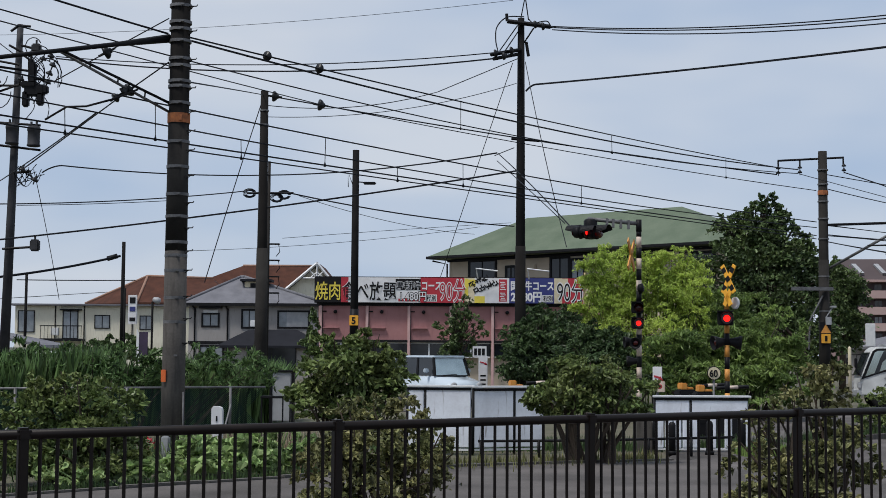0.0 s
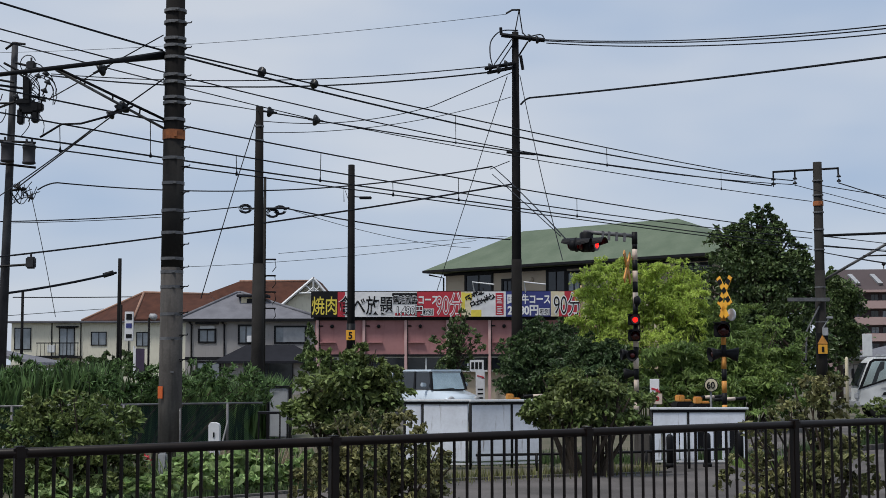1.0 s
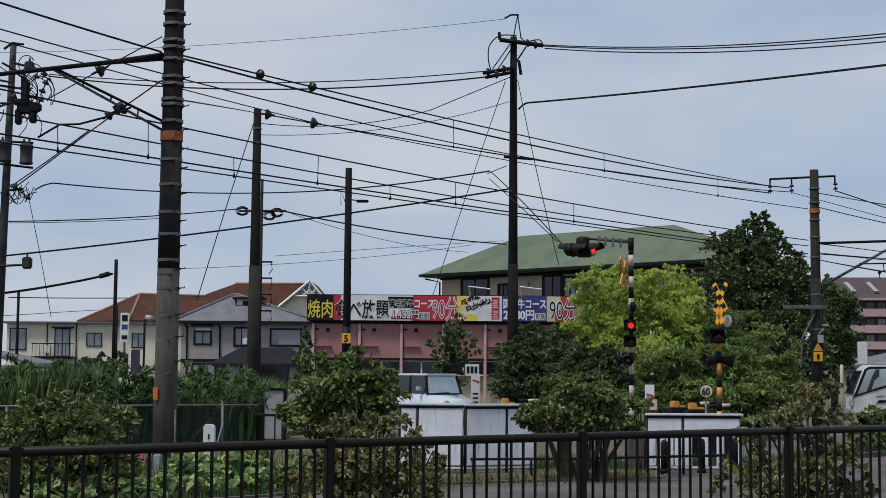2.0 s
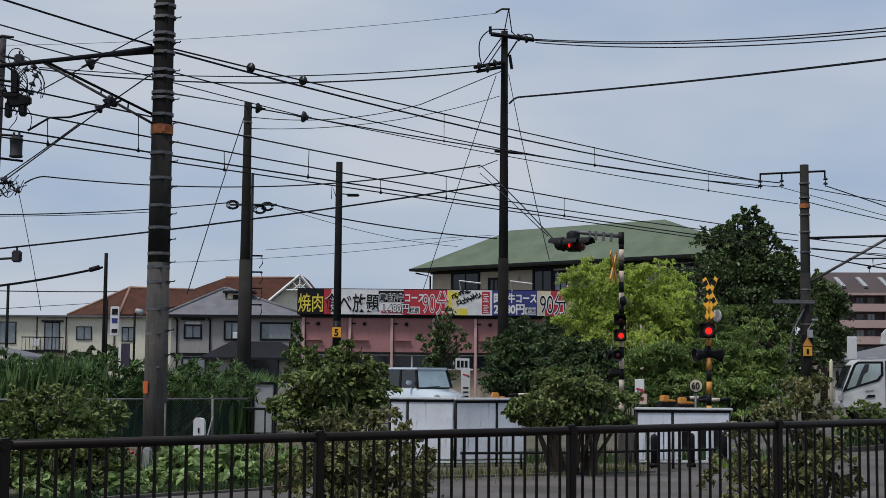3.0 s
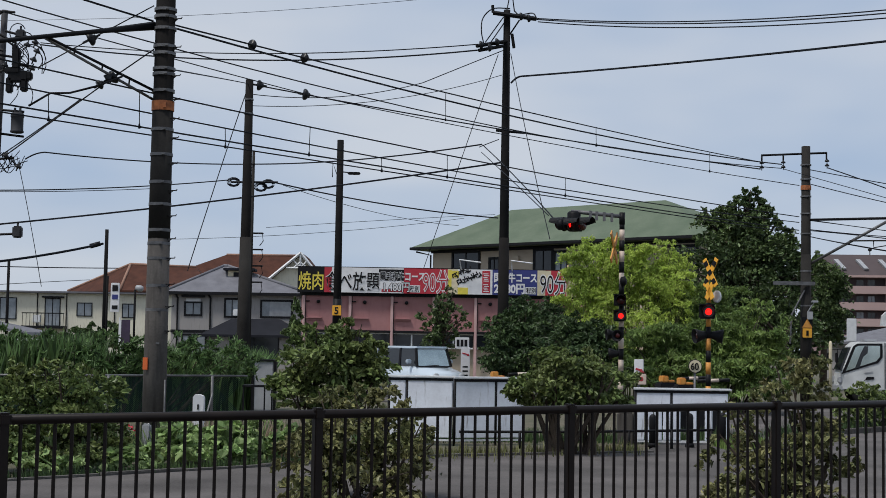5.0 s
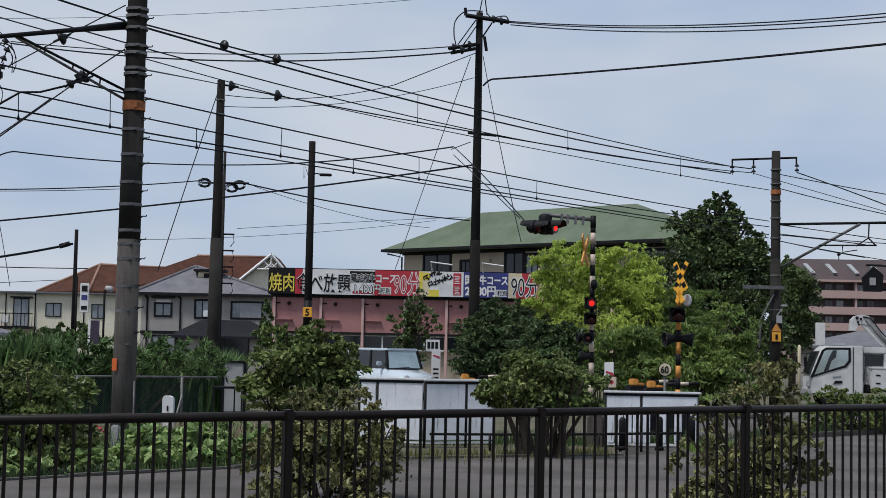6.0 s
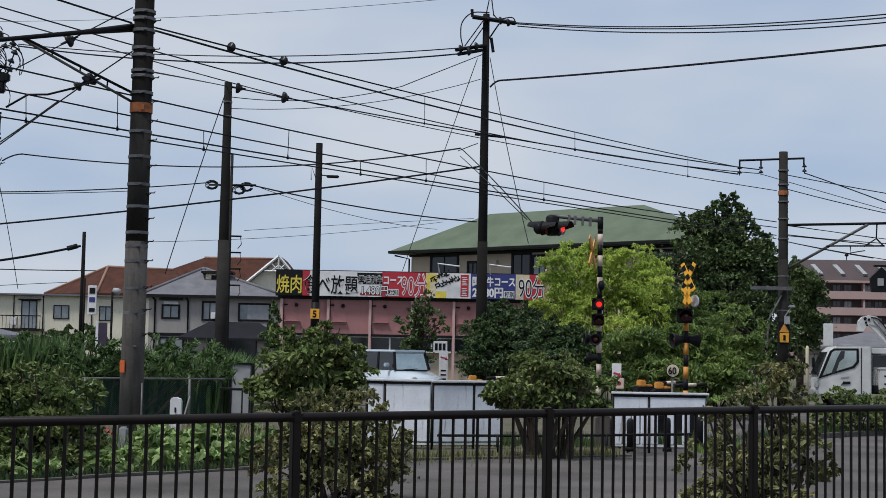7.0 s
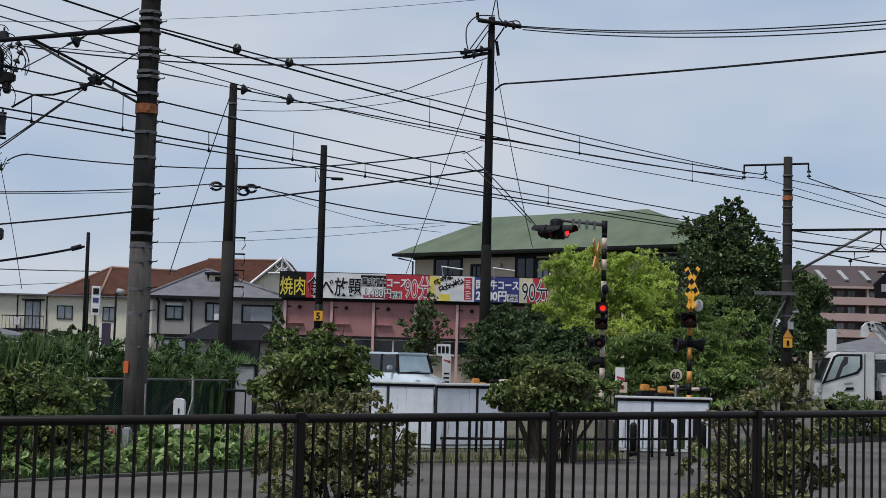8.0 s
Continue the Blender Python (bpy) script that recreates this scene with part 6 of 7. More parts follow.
def boxy_car(at, turn):
    """Front towards +x."""
    e = thing("car", at, "pale blue-white boxy small car waiting at the crossing", "car", turn=turn)
    bm = nb()
    hw = 0.72
    def ring(x, z0, z1, w0, w1):
        return [(x, -w0, z0), (x, -w0, (z0 + z1) / 2), (x, -w1, z1), (x, w1, z1), (x, w0, (z0 + z1) / 2), (x, w0, z0)]
    loft(bm, [ring(-1.68, 0.36, 0.86, 0.66, 0.62), ring(-1.62, 0.24, 0.95, 0.72, 0.68), ring(0.72, 0.21, 0.97, 0.73, 0.69), ring(0.88, 0.21, 0.93, 0.73, 0.67), ring(1.5, 0.23, 0.8, 0.71, 0.62), ring(1.68, 0.29, 0.68, 0.64, 0.55)])
    bmesh.ops.bevel(bm, geom=[x for x in bm.edges], offset=0.035, segments=2, affect="EDGES")
    for fc in bm.faces:
        fc.smooth = True
    part("body", bm, CARPAINT, e)
    bm = nb()
    box(bm, (-1.62, -0.63, 1.5), (0.72, 0.63, 1.61), 0.05)
    part("roof", bm, CARPAINT, e, "white roof")
    for y in (-0.62, 0.62):
        for x0, x1, xt0, xt1 in ((0.78, 0.86, 0.6, 0.68), (-0.2, -0.1, -0.24, -0.16), (-1.0, -0.92, -1.0, -0.93), (-1.64, -1.54, -1.58, -1.48)):
            bm = nb()
            yt = y * 0.94
            yb = y * 1.06
            prism(bm, [(x0, yb - 0.03, 0.97), (x1, yb - 0.03, 0.97), (x1, yb + 0.03, 0.97), (x0, yb + 0.03, 0.97), (xt0, yt - 0.03, 1.54), (xt1, yt - 0.03, 1.54), (xt1, yt + 0.03, 1.54), (xt0, yt + 0.03, 1.54)], [(0, 1, 2, 3), (4, 5, 6, 7), (0, 1, 5, 4), (1, 2, 6, 5), (2, 3, 7, 6), (3, 0, 4, 7)])
            part("pillar", bm, BLACK if x0 > -1.2 else CARPAINT, e)
        bm = nb()
        prism(bm, [(-1.56, y * 1.05 - 0.01, 0.98), (0.77, y * 1.05 - 0.01, 0.98), (0.6, y * 0.95 - 0.01, 1.52), (-1.5, y * 0.95 - 0.01, 1.52), (-1.56, y * 1.05 + 0.01, 0.98), (0.77, y * 1.05 + 0.01, 0.98), (0.6, y * 0.95 + 0.01, 1.52), (-1.5, y * 0.95 + 0.01, 1.52)], [(0, 1, 2, 3), (4, 7, 6, 5), (0, 4, 5, 1), (1, 5, 6, 2), (2, 6, 7, 3), (3, 7, 4, 0)])
        part("side_window", bm, GLASSD, e)
        bm = nb()
        box(bm, (-1.5, y * 1.175 - 0.006, 0.55), (0.8, y * 1.175 + 0.006, 0.58), 0.003)
        part("side_moulding", bm, LAMPGREY, e)
        bm = nb()
        box(bm, (0.5, y * 1.3 - 0.09, 1.06), (0.62, y * 1.3 + 0.09, 1.2), 0.03)
        part("mirror", bm, CARPAINT, e)
        for x in (-1.1, 1.1):
            wheel(e, (x, y, 0.28), 0.28, 0.16)
        bm = nb()
        lathe(bm, [(0.04, 0), (0.12, 0.01), (0.12, 0.04), (0.05, 0.06)], 14, (1.6, y * 0.78, 0.66), (1, 0, 0.1))
        part("headlight", bm, LAMPGREY, e)
    bm = nb()
    prism(bm, [(0.82, -0.64, 0.98), (0.82, 0.64, 0.98), (0.65, 0.57, 1.52), (0.65, -0.57, 1.52), (0.8, -0.64, 0.97), (0.8, 0.64, 0.97), (0.63, 0.57, 1.51), (0.63, -0.57, 1.51)], [(0, 1, 2, 3), (7, 6, 5, 4), (0, 4, 5, 1), (1, 5, 6, 2), (2, 6, 7, 3), (3, 7, 4, 0)])
    bm2 = nb()
    tube(bm2, [(0.835, -0.6, 0.975), (0.84, 0.6, 0.975)], 0.02, 6)
    tube(bm2, [(0.84, -0.35, 0.99), (0.825, 0.2, 1.02)], 0.01, 5)
    part("wiper_cowl", bm2, BLACK, e)
    part("windscreen", bm, SKYGLASS, e, "reflecting windscreen")
    bm = nb()
    prism(bm, [(-1.6, -0.62, 0.98), (-1.6, 0.62, 0.98), (-1.54, 0.57, 1.52), (-1.54, -0.57, 1.52), (-1.58, -0.62, 0.98), (-1.58, 0.62, 0.98), (-1.52, 0.57, 1.52), (-1.52, -0.57, 1.52)], [(0, 1, 2, 3), (7, 6, 5, 4), (0, 4, 5, 1), (1, 5, 6, 2), (2, 6, 7, 3), (3, 7, 4, 0)])
    part("rear_window", bm, GLASSD, e)
    return e


boxy_car((-0.16, 46.6), -55)


def truck(at, turn):
    """Front towards -x; a white cab-over lorry with a bucket boom."""
    e = thing("work_truck", at, "white cab-over work truck with a folded boom", "truck", turn=turn)
    bm = nb()
    def ring(y, w):
        return [(-0.05 + w, y, 0.45), (0.0 + w, y, 1.0), (0.32 + w, y, 1.82), (0.5 + w, y, 1.98), (1.65, y, 2.0), (1.65, y, 0.45)]
    loft(bm, [ring(-0.85, 0.05), ring(-0.78, 0.0), ring(0.78, 0.0), ring(0.85, 0.05)])
    bmesh.ops.bevel(bm, geom=[x for x in bm.edges], offset=0.03, segments=2, affect="EDGES")
    part("cab", bm, TRUCKWHITE, e)
    # added dark box in the gap behind the cab, standing in for its shade
    bm = nb()
    box(bm, (1.67, -0.7, 0.5), (1.98, 0.7, 1.85), 0.02)
    part("cab_gap_shade", bm, DARKSTEEL, e)
    bm = nb()
    prism(bm, [(-0.035, -0.72, 1.08), (-0.035, 0.72, 1.08), (0.26, 0.7, 1.8), (0.26, -0.7, 1.8), (0.1, -0.72, 1.08), (0.1, 0.72, 1.08), (0.4, 0.7, 1.8), (0.4, -0.7, 1.8)], [(0, 1, 2, 3), (7, 6, 5, 4), (0, 4, 5, 1), (1, 5, 6, 2), (2, 6, 7, 3), (3, 7, 4, 0)])
    part("windscreen", bm, GLASSD, e)

    def slab(outline, y, half, material, name):
        k = len(outline)
        pts = [(x, y - half, z) for x, z in outline] + [(x, y + half, z) for x, z in outline]
        fcs = [tuple(range(k)), tuple(range(2 * k - 1, k - 1, -1))] + [(m, m + k, (m + 1) % k + k, (m + 1) % k) for m in range(k)]
        return part(name, prism(nb(), pts, fcs), material, e)

    for y in (-0.862, 0.862):
        slab([(0.0, 0.95), (0.62, 1.16), (1.12, 1.31), (1.26, 1.5), (1.25, 1.93), (0.5, 1.92), (0.36, 1.84)], y, 0.008, BLACK, "window_surround")
        slab([(0.13, 1.05), (0.62, 1.22), (1.06, 1.37), (1.18, 1.52), (1.18, 1.86), (0.52, 1.85), (0.43, 1.8)], y * 1.006, 0.008, SKYGLASS, "side_window")
        slab([(0.4, 1.12), (0.55, 1.17), (0.66, 1.5), (0.8, 1.62), (0.82, 1.84), (0.7, 1.84), (0.58, 1.6)], y * 1.014, 0.006, GLASSD, "window_divider")
        slab([(1.32, 0.5), (1.345, 0.5), (1.345, 1.95), (1.32, 1.95)], y, 0.006, TRIMDARK, "door_gap")
        slab([(0.72, 0.78), (0.98, 0.8), (1.0, 0.88), (0.78, 0.88)], y, 0.012, BLACK, "door_handle")
        slab([(0.7, 0.98), (0.95, 1.02), (0.95, 1.05), (0.7, 1.01)], y, 0.008, LAMPGREY, "door_marking")
        bm = nb()
        tube(bm, [(0.25, y, 1.75), (-0.14, y * 1.12, 1.72), (-0.16, y * 1.12, 1.2), (0.0, y, 1.05)], 0.014, 6)
        box(bm, (-0.21, y * 1.12 - 0.09, 1.3), (-0.13, y * 1.12 + 0.09, 1.62), 0.02)
        part("mirror", bm, DARKSTEEL, e)
        bm = nb()
        box(bm, (-0.1, y * 0.84 - 0.14, 0.66), (0.02, y * 0.84 + 0.14, 0.86), 0.03)
        part("headlight", bm, LAMPGREY, e)
        wheel(e, (0.7, y * 0.85, 0.38), 0.38, 0.22)
        wheel(e, (3.4, y * 0.85, 0.38), 0.38, 0.22)
    bm = nb()
    box(bm, (-0.12, -0.85, 0.42), (0.05, 0.85, 0.6), 0.03)
    part("bumper", bm, LAMPGREY, e)
    bm = nb()
    box(bm, (0.75, -0.5, 2.0), (1.15, 0.5, 2.07), 0.02)
    part("roof_marker", bm, LAMPGREY, e)
    bm = nb()
    box(bm, (1.75, -0.85, 0.55), (4.6, 0.85, 0.75), 0.02)
    part("chassis_bed", bm, DARKSTEEL, e)
    bm = nb()
    box(bm, (1.66, -0.85, 1.76), (3.6, 0.85, 1.96), 0.03)
    box(bm, (1.66, -0.7, 0.75), (3.6, 0.85, 1.76), 0.03)
    box(bm, (2.3, -0.85, 0.75), (2.42, -0.7, 1.76), 0.01)
    part("equipment_box", bm, TRUCKWHITE, e, "white equipment body behind the cab")
    bm = nb()
    box(bm, (1.72, -0.72, 1.36), (2.28, -0.69, 1.72), 0.01)
    part("box_window", bm, GLASSD, e)
    bm = nb()
    box(bm, (1.86, -0.93, 0.62), (2.4, -0.7, 1.3), 0.03)
    box(bm, (1.84, -0.95, 1.28), (2.42, -0.7, 1.33), 0.01)
    part("tool_locker", bm, TRUCKWHITE, e, "white tool locker with a lid")
    for z in (0.8, 1.05):
        bm = nb()
        box(bm, (2.02, -0.945, z), (2.16, -0.925, z + 0.05), 0.006)
        part("latch", bm, BLACK, e)
    # folded boom: knuckle, main arm, hydraulic ram
    knuckle = slab([(1.29, 2.5), (1.33, 2.82), (1.45, 2.95), (1.66, 3.0), (1.88, 2.96), (2.0, 2.84), (1.86, 2.66), (1.66, 2.72), (1.55, 2.62), (1.47, 2.48)], -0.3, 0.14, TRUCKWHITE, "knuckle")
    for x, z, r in ((1.52, 2.89, 0.05), (1.55, 2.76, 0.035), (1.64, 2.86, 0.04), (1.58, 2.68, 0.03)):
        part("pin", lathe(nb(), [(r, 0), (r, 0.03), (r * 0.6, 0.035)], 12, (x, -0.44, z), (0, -1, 0)), BLACK, knuckle)
    slab([(1.62, 2.72), (1.8, 2.94), (3.2, 1.62), (3.2, 1.3), (2.98, 1.3)], -0.3, 0.11, TRUCKWHITE, "main_arm")
    part("hydraulic_ram", tube(nb(), [(1.78, -0.48, 2.86), (2.08, -0.48, 2.5), (2.1, -0.48, 2.48), (2.75, -0.48, 1.75)], [0.03, 0.03, 0.055, 0.055], 10), STEEL, e)
    part("hose", tube(nb(), smooth([(1.7, -0.46, 2.93), (1.95, -0.47, 2.86), (2.3, -0.47, 2.42), (2.8, -0.47, 1.95)]), 0.022, 6), BLACK, e)
    slab([(2.5, 1.9), (2.9, 1.9), (3.1, 2.35), (2.7, 2.35)], 0.1, 0.2, TRUCKWHITE, "turret")
    return e


tk = (13.06, 46.00, 1.55)
truck((tk[0] + 0.24, tk[1] + 0.6), -8)
by = thing("bollard", (12.62, 45.00, 1.55)[:2], "yellow guard post beside the road", "bollard")
bm = nb()
lathe(bm, [(0.055, -0.1), (0.055, 1.9), (0.035, 1.96), (0.01, 1.98)], 12)
part("tube", bm, SIGNCREAM, by)
wb = thing("notice_board", (20.64, 70.00, 1.55)[:2], "white upright board behind the truck", "sign", "notice boards")
bm = nb()
box(bm, (-0.05, 0.0, 0.0), (0.05, 0.05, 2.3), 0.01)
box(bm, (-0.24, -0.05, 2.2), (0.24, 0.0, 3.3), 0.02)
part("board", bm, WHITE, wb)

# ---- plants ----
plant("shrub", "loose broad-leaved shrub with olive green leaves", "shrub", (-4.62, 18.80, 1.57)[:2],
      [(-4.75, 18.80, 0.9, 0.7, 0.48), (-4.18, 18.40, 0.95, 0.5, 0.48), (-5.2, 18.60, 0.85, 0.44, 0.45), (-4.61, 18.30, 0.38, 0.82, 0.42), (-4.12, 18.60, 0.38, 0.42, 0.38), (-5.3, 18.30, 0.34, 0.43, 0.39), (-4.75, 19.00, 1.24, 0.26, 0.2)], 10000, 0.085, LEAF_BUSH, 0.05, 3)
plant("shrub", "tall broad-leaved shrub with dark green leaves", "shrub", (-1.30, 20.50, 1.60)[:2],
      [(-1.29, 20.50, 1.43, 0.76, 0.40), (-1.78, 20.60, 1.19, 0.48, 0.48), (-0.81, 20.40, 1.28, 0.44, 0.36), (-1.14, 20.50, 1.75, 0.32, 0.20), (-1.67, 20.60, 1.75, 0.24, 0.24), (-1.43, 20.30, 0.88, 0.63, 0.24)], 9000, 0.098, LEAF_BUSH, 0.05, 3)
plant("shrub", "low dense shrub with brownish green leaves", "shrub", (-0.67, 15.20, 1.60)[:2],
      [(-0.72, 15.30, 0.65, 0.66, 0.39), (-1.11, 15.10, 0.43, 0.38, 0.44), (-0.18, 15.10, 0.49, 0.41, 0.44), (-0.69, 14.90, 0.16, 0.78, 0.49), (-0.49, 15.40, 1.03, 0.3, 0.16), (-0.97, 15.40, 1.01, 0.32, 0.15), (-0.3, 15.2, 0.75, 0.35, 0.3)], 9000, 0.07, LEAF_OLIVE, 0.04, 3)
plant("shrub", "rounded shrub on a short trunk at the crossing", "shrub", (2.22, 22.20, 1.61)[:2],
      [(2.22, 22.20, 1.10, 0.82, 0.48), (1.71, 22.30, 1.01, 0.43, 0.35), (2.80, 22.00, 1.03, 0.43, 0.34), (1.97, 22.30, 1.40, 0.39, 0.22), (2.52, 22.20, 1.36, 0.39, 0.22)], 10000, 0.085, LEAF_BUSH, 0.07, 4)
plant("shrub", "sparse upright shrub with thin stems", "shrub", (3.97, 15.50, 1.58)[:2],
      [(4.00, 15.50, 1.24, 0.33, 0.33), (3.70, 15.50, 1.11, 0.24, 0.18), (3.94, 15.50, 0.64, 0.60, 0.36), (3.42, 15.50, 1.0, 0.24, 0.15), (3.26, 15.50, 0.42, 0.3, 0.38), (3.58, 15.50, 0.39, 0.36, 0.33), (4.31, 15.50, 0.46, 0.33, 0.36), (3.83, 15.30, 0.06, 0.72, 0.45), (4.16, 15.50, 1.48, 0.18, 0.12)], 7000, 0.075, LEAF_OLIVE, 0.045, 4, inner=0.2)
plant("hedge", "low clipped hedge along the road edge", "hedge", (9.9, 30.9),
      [(8.97, 30.20, 0.58, 0.53, 0.46), (9.83, 30.70, 0.54, 0.6, 0.5), (10.75, 31.50, 0.54, 0.6, 0.5), (11.9, 32.60, 0.54, 0.62, 0.5), (9.3, 30.4, 0.2, 0.6, 0.3), (10.3, 31.1, 0.2, 0.7, 0.3), (11.4, 32.1, 0.2, 0.7, 0.3)], 10000, 0.09, LEAF_BUSH, 0.03, 2)
def plumes(e, n, x0, x1, z0, z1, material, seed, depth=0.9, label="", size=0.14):
    """Arching culms with drooping side twigs full of narrow leaves, in the clump's own space."""
    r = random.Random(seed)
    pts = []
    for _ in range(n):
        s = r.random()
        tip = Vector((x0 + (x1 - x0) * s, r.uniform(-depth, depth), r.uniform(z0, z1) - 0.5 * abs(2 * s - 1) ** 2))
        root = Vector((tip.x * 0.55 + r.uniform(-.2, .2), tip.y * 0.4, 0))
        ctrl = Vector((root.x * 0.8 + tip.x * 0.2, tip.y * 0.6, tip.z * 1.22))
        def at(u):
            return root * (1 - u) ** 2 + ctrl * 2 * u * (1 - u) + tip * u * u
        part("culm", tube(nb(), [at(0), at(0.3), at(0.55), at(0.8), at(1)], [0.02, 0.018, 0.014, 0.009, 0.004], 5), LEAF_MID, e)
        for _ in range(38):
            u = 0.3 + 0.7 * r.random() ** 0.8
            p = at(u)
            a = r.uniform(0, 6.283)
            ln = r.uniform(0.18, 0.55) * (1.25 - 0.6 * u)
            d = Vector((math.cos(a), math.sin(a) * 0.8, r.uniform(-0.15, 0.5)))
            for k in range(16):
                v = r.uniform(0.1, 1.0)
                q = p + d * ln * v - Vector((0, 0, 0.3 * ln * v * v))
                pts.append((q.x + r.gauss(0, 0.035), q.y + r.gauss(0, 0.035), q.z + r.gauss(0, 0.03)))
    leaf_mesh("plume_foliage", np.array(pts), size, material, e, 4.2, None, 0.5, upbias=0.7, label=label)


bamboo = plant("bamboo_clump", "feathery light green bamboo clump", "bamboo", (6.53, 47.00, 1.64)[:2],
      [(5.34, 47.00, 3.66, 1.01, 1.19), (7.27, 47.00, 3.85, 1.19, 1.28), (6.29, 46.50, 4.00, 0.82, 0.91), (7.74, 46.00, 2.91, 0.90, 1.08), (5.86, 46.00, 2.36, 1.52, 1.08), (8.09, 47.50, 4.44, 0.65, 0.65), (4.84, 47.50, 4.60, 0.32, 0.46), (5.40, 47.50, 4.98, 0.46, 0.37), (7.63, 47.50, 5.00, 0.56, 0.37), (8.46, 47.00, 4.05, 0.37, 0.64)], 15000, 0.13, LEAF_BAMBOO, 0.05, 5, aspect=4.0, droop=0.5, inner=0.3)
plumes(bamboo, 50, -2.35, 2.2, 3.3, 5.0, LEAF_BAMBOO, 11)
plumes(bamboo, 26, 1.2, 4.2, 2.5, 3.9, LEAF_MID, 12, 0.8, "deeper green arching bamboo foliage")
plant("tree", "large dark broad-leaved tree with an uneven crown", "tree", (14.00, 64.00, 1.66)[:2],
      [(13.75, 64.00, 5.70, 2.25, 2.00), (14.35, 64.00, 7.3, 1.25, 1.15), (13.1, 64.00, 7.0, 1.1, 0.85), (15.3, 64.00, 5.9, 1.25, 1.4), (12.44, 63.00, 3.91, 1.35, 1.47), (14.90, 63.00, 3.43, 1.60, 1.72), (14.1, 64.00, 8.3, 0.5, 0.45), (12.4, 64.00, 7.6, 0.55, 0.4), (14.95, 64.00, 8.0, 0.5, 0.5), (14.5, 64.00, 8.65, 0.28, 0.34), (14.2, 64.00, 8.5, 0.22, 0.3), (15.4, 64.00, 7.5, 0.45, 0.45), (15.9, 64.00, 6.9, 0.5, 0.5), (16.1, 64.00, 5.7, 1.0, 1.1), (16.2, 64.00, 4.5, 1.1, 1.1), (13.6, 64.00, 8.0, 0.3, 0.3), (16.16, 63.00, 2.99, 1.11, 1.35), (15.98, 62.00, 1.63, 1.21, 0.97)], 33000, 0.19, LEAF_TREE, 0.25, 1, inner=0.35, ragged=0.4)
plant("tree", "dark rounded tree behind the railway pole", "tree", (21.46, 78.00, 1.68)[:2],
      [(21.50, 78.00, 5.11, 1.52, 1.67), (21.78, 78.00, 3.29, 1.37, 1.37), (21.06, 78.00, 6.33, 0.91, 0.76)], 12000, 0.2, LEAF_TREE, 0.2, 1)
plant("shrub_mass", "dense dark green shrubs by the crossing", "shrub", (4.07, 53.00, 1.61)[:2],
      [(3.65, 53.00, 2.25, 1.34, 1.03), (4.68, 53.00, 2.05, 1.45, 1.03), (3.04, 53.00, 1.42, 0.93, 0.93), (5.72, 53.00, 1.85, 1.24, 0.93), (4.56, 54.00, 3.00, 0.95, 0.53), (3.40, 54.00, 3.20, 0.63, 0.42), (5.06, 52.60, 1.03, 2.05, 0.72)], 20000, 0.17, LEAF_DARK, 0.06, 3, aspect=2.3, droop=0.2, ragged=0.4)
plant("shrub_mass", "dark leafy shrubs before the bamboo", "shrub", (4.92, 44.00, 1.62)[:2],
      [(4.32, 44.00, 1.81, 0.94, 0.77), (5.26, 44.00, 1.68, 0.86, 0.77), (4.69, 43.50, 1.13, 1.36, 0.59), (4.11, 44.50, 2.33, 0.69, 0.43), (5.72, 43.60, 1.31, 0.68, 0.60)], 13000, 0.14, LEAF_DARK, 0.05, 3, aspect=2.2, droop=0.2, ragged=0.4)
plant("shrub_mass", "dark leafy shrubs round the foot of the pole", "shrub", (2.91, 47.50, 1.61)[:2],
      [(2.63, 47.50, 1.99, 0.83, 0.83), (3.37, 47.50, 2.37, 0.83, 0.74), (3.70, 47.00, 1.45, 0.82, 0.73), (2.69, 47.00, 1.26, 1.01, 0.55), (3.12, 48.00, 2.93, 0.47, 0.37)], 12000, 0.15, LEAF_DARK, 0.05, 3, aspect=2.2, droop=0.2, ragged=0.45)
mid_shrub = plant("shrub_mass", "mid green spreading shrubs beside the bamboo", "shrub", (7.20, 38.00, 1.63)[:2],
      [(5.87, 38.00, 1.65, 0.96, 0.67), (6.91, 38.00, 1.65, 0.89, 0.66), (8.20, 38.50, 2.11, 0.98, 0.83), (8.94, 38.50, 1.52, 0.83, 0.68), (7.54, 37.50, 1.37, 1.46, 0.51), (8.92, 39.00, 2.73, 0.53, 0.38), (5.57, 37.00, 1.07, 0.87, 0.36), (9.67, 39.00, 1.98, 0.38, 0.68), (9.11, 38.00, 0.79, 0.96, 0.41), (7.83, 37.50, 0.65, 1.10, 0.32), (6.59, 37.50, 0.78, 0.80, 0.37)], 9000, 0.16, LEAF_MID, 0.06, 3, aspect=3.0, droop=0.4)
plumes(mid_shrub, 46, -2.0, 2.7, 1.1, 2.35, LEAF_MID, 13, 0.5, "arching sprays of narrow green leaves", 0.19)
plant("tree", "thin young conifer before the restaurant", "tree", (0.78, 62.00, 1.61)[:2],
      [(0.70, 62.00, 2.57, 0.73, 1.09), (0.41, 62.00, 3.05, 0.48, 0.48), (1.01, 62.00, 3.18, 0.48, 0.48), (0.77, 62.00, 3.54, 0.36, 0.36), (0.66, 62.00, 1.61, 0.97, 0.60), (0.07, 62.00, 2.77, 0.44, 0.36), (1.69, 62.00, 2.84, 0.41, 0.53), (0.63, 62.00, 2.25, 0.73, 0.44), (1.05, 62.00, 3.99, 0.27, 0.31)], 3000, 0.15, LEAF_TREE, 0.08, 1, inner=0.15)
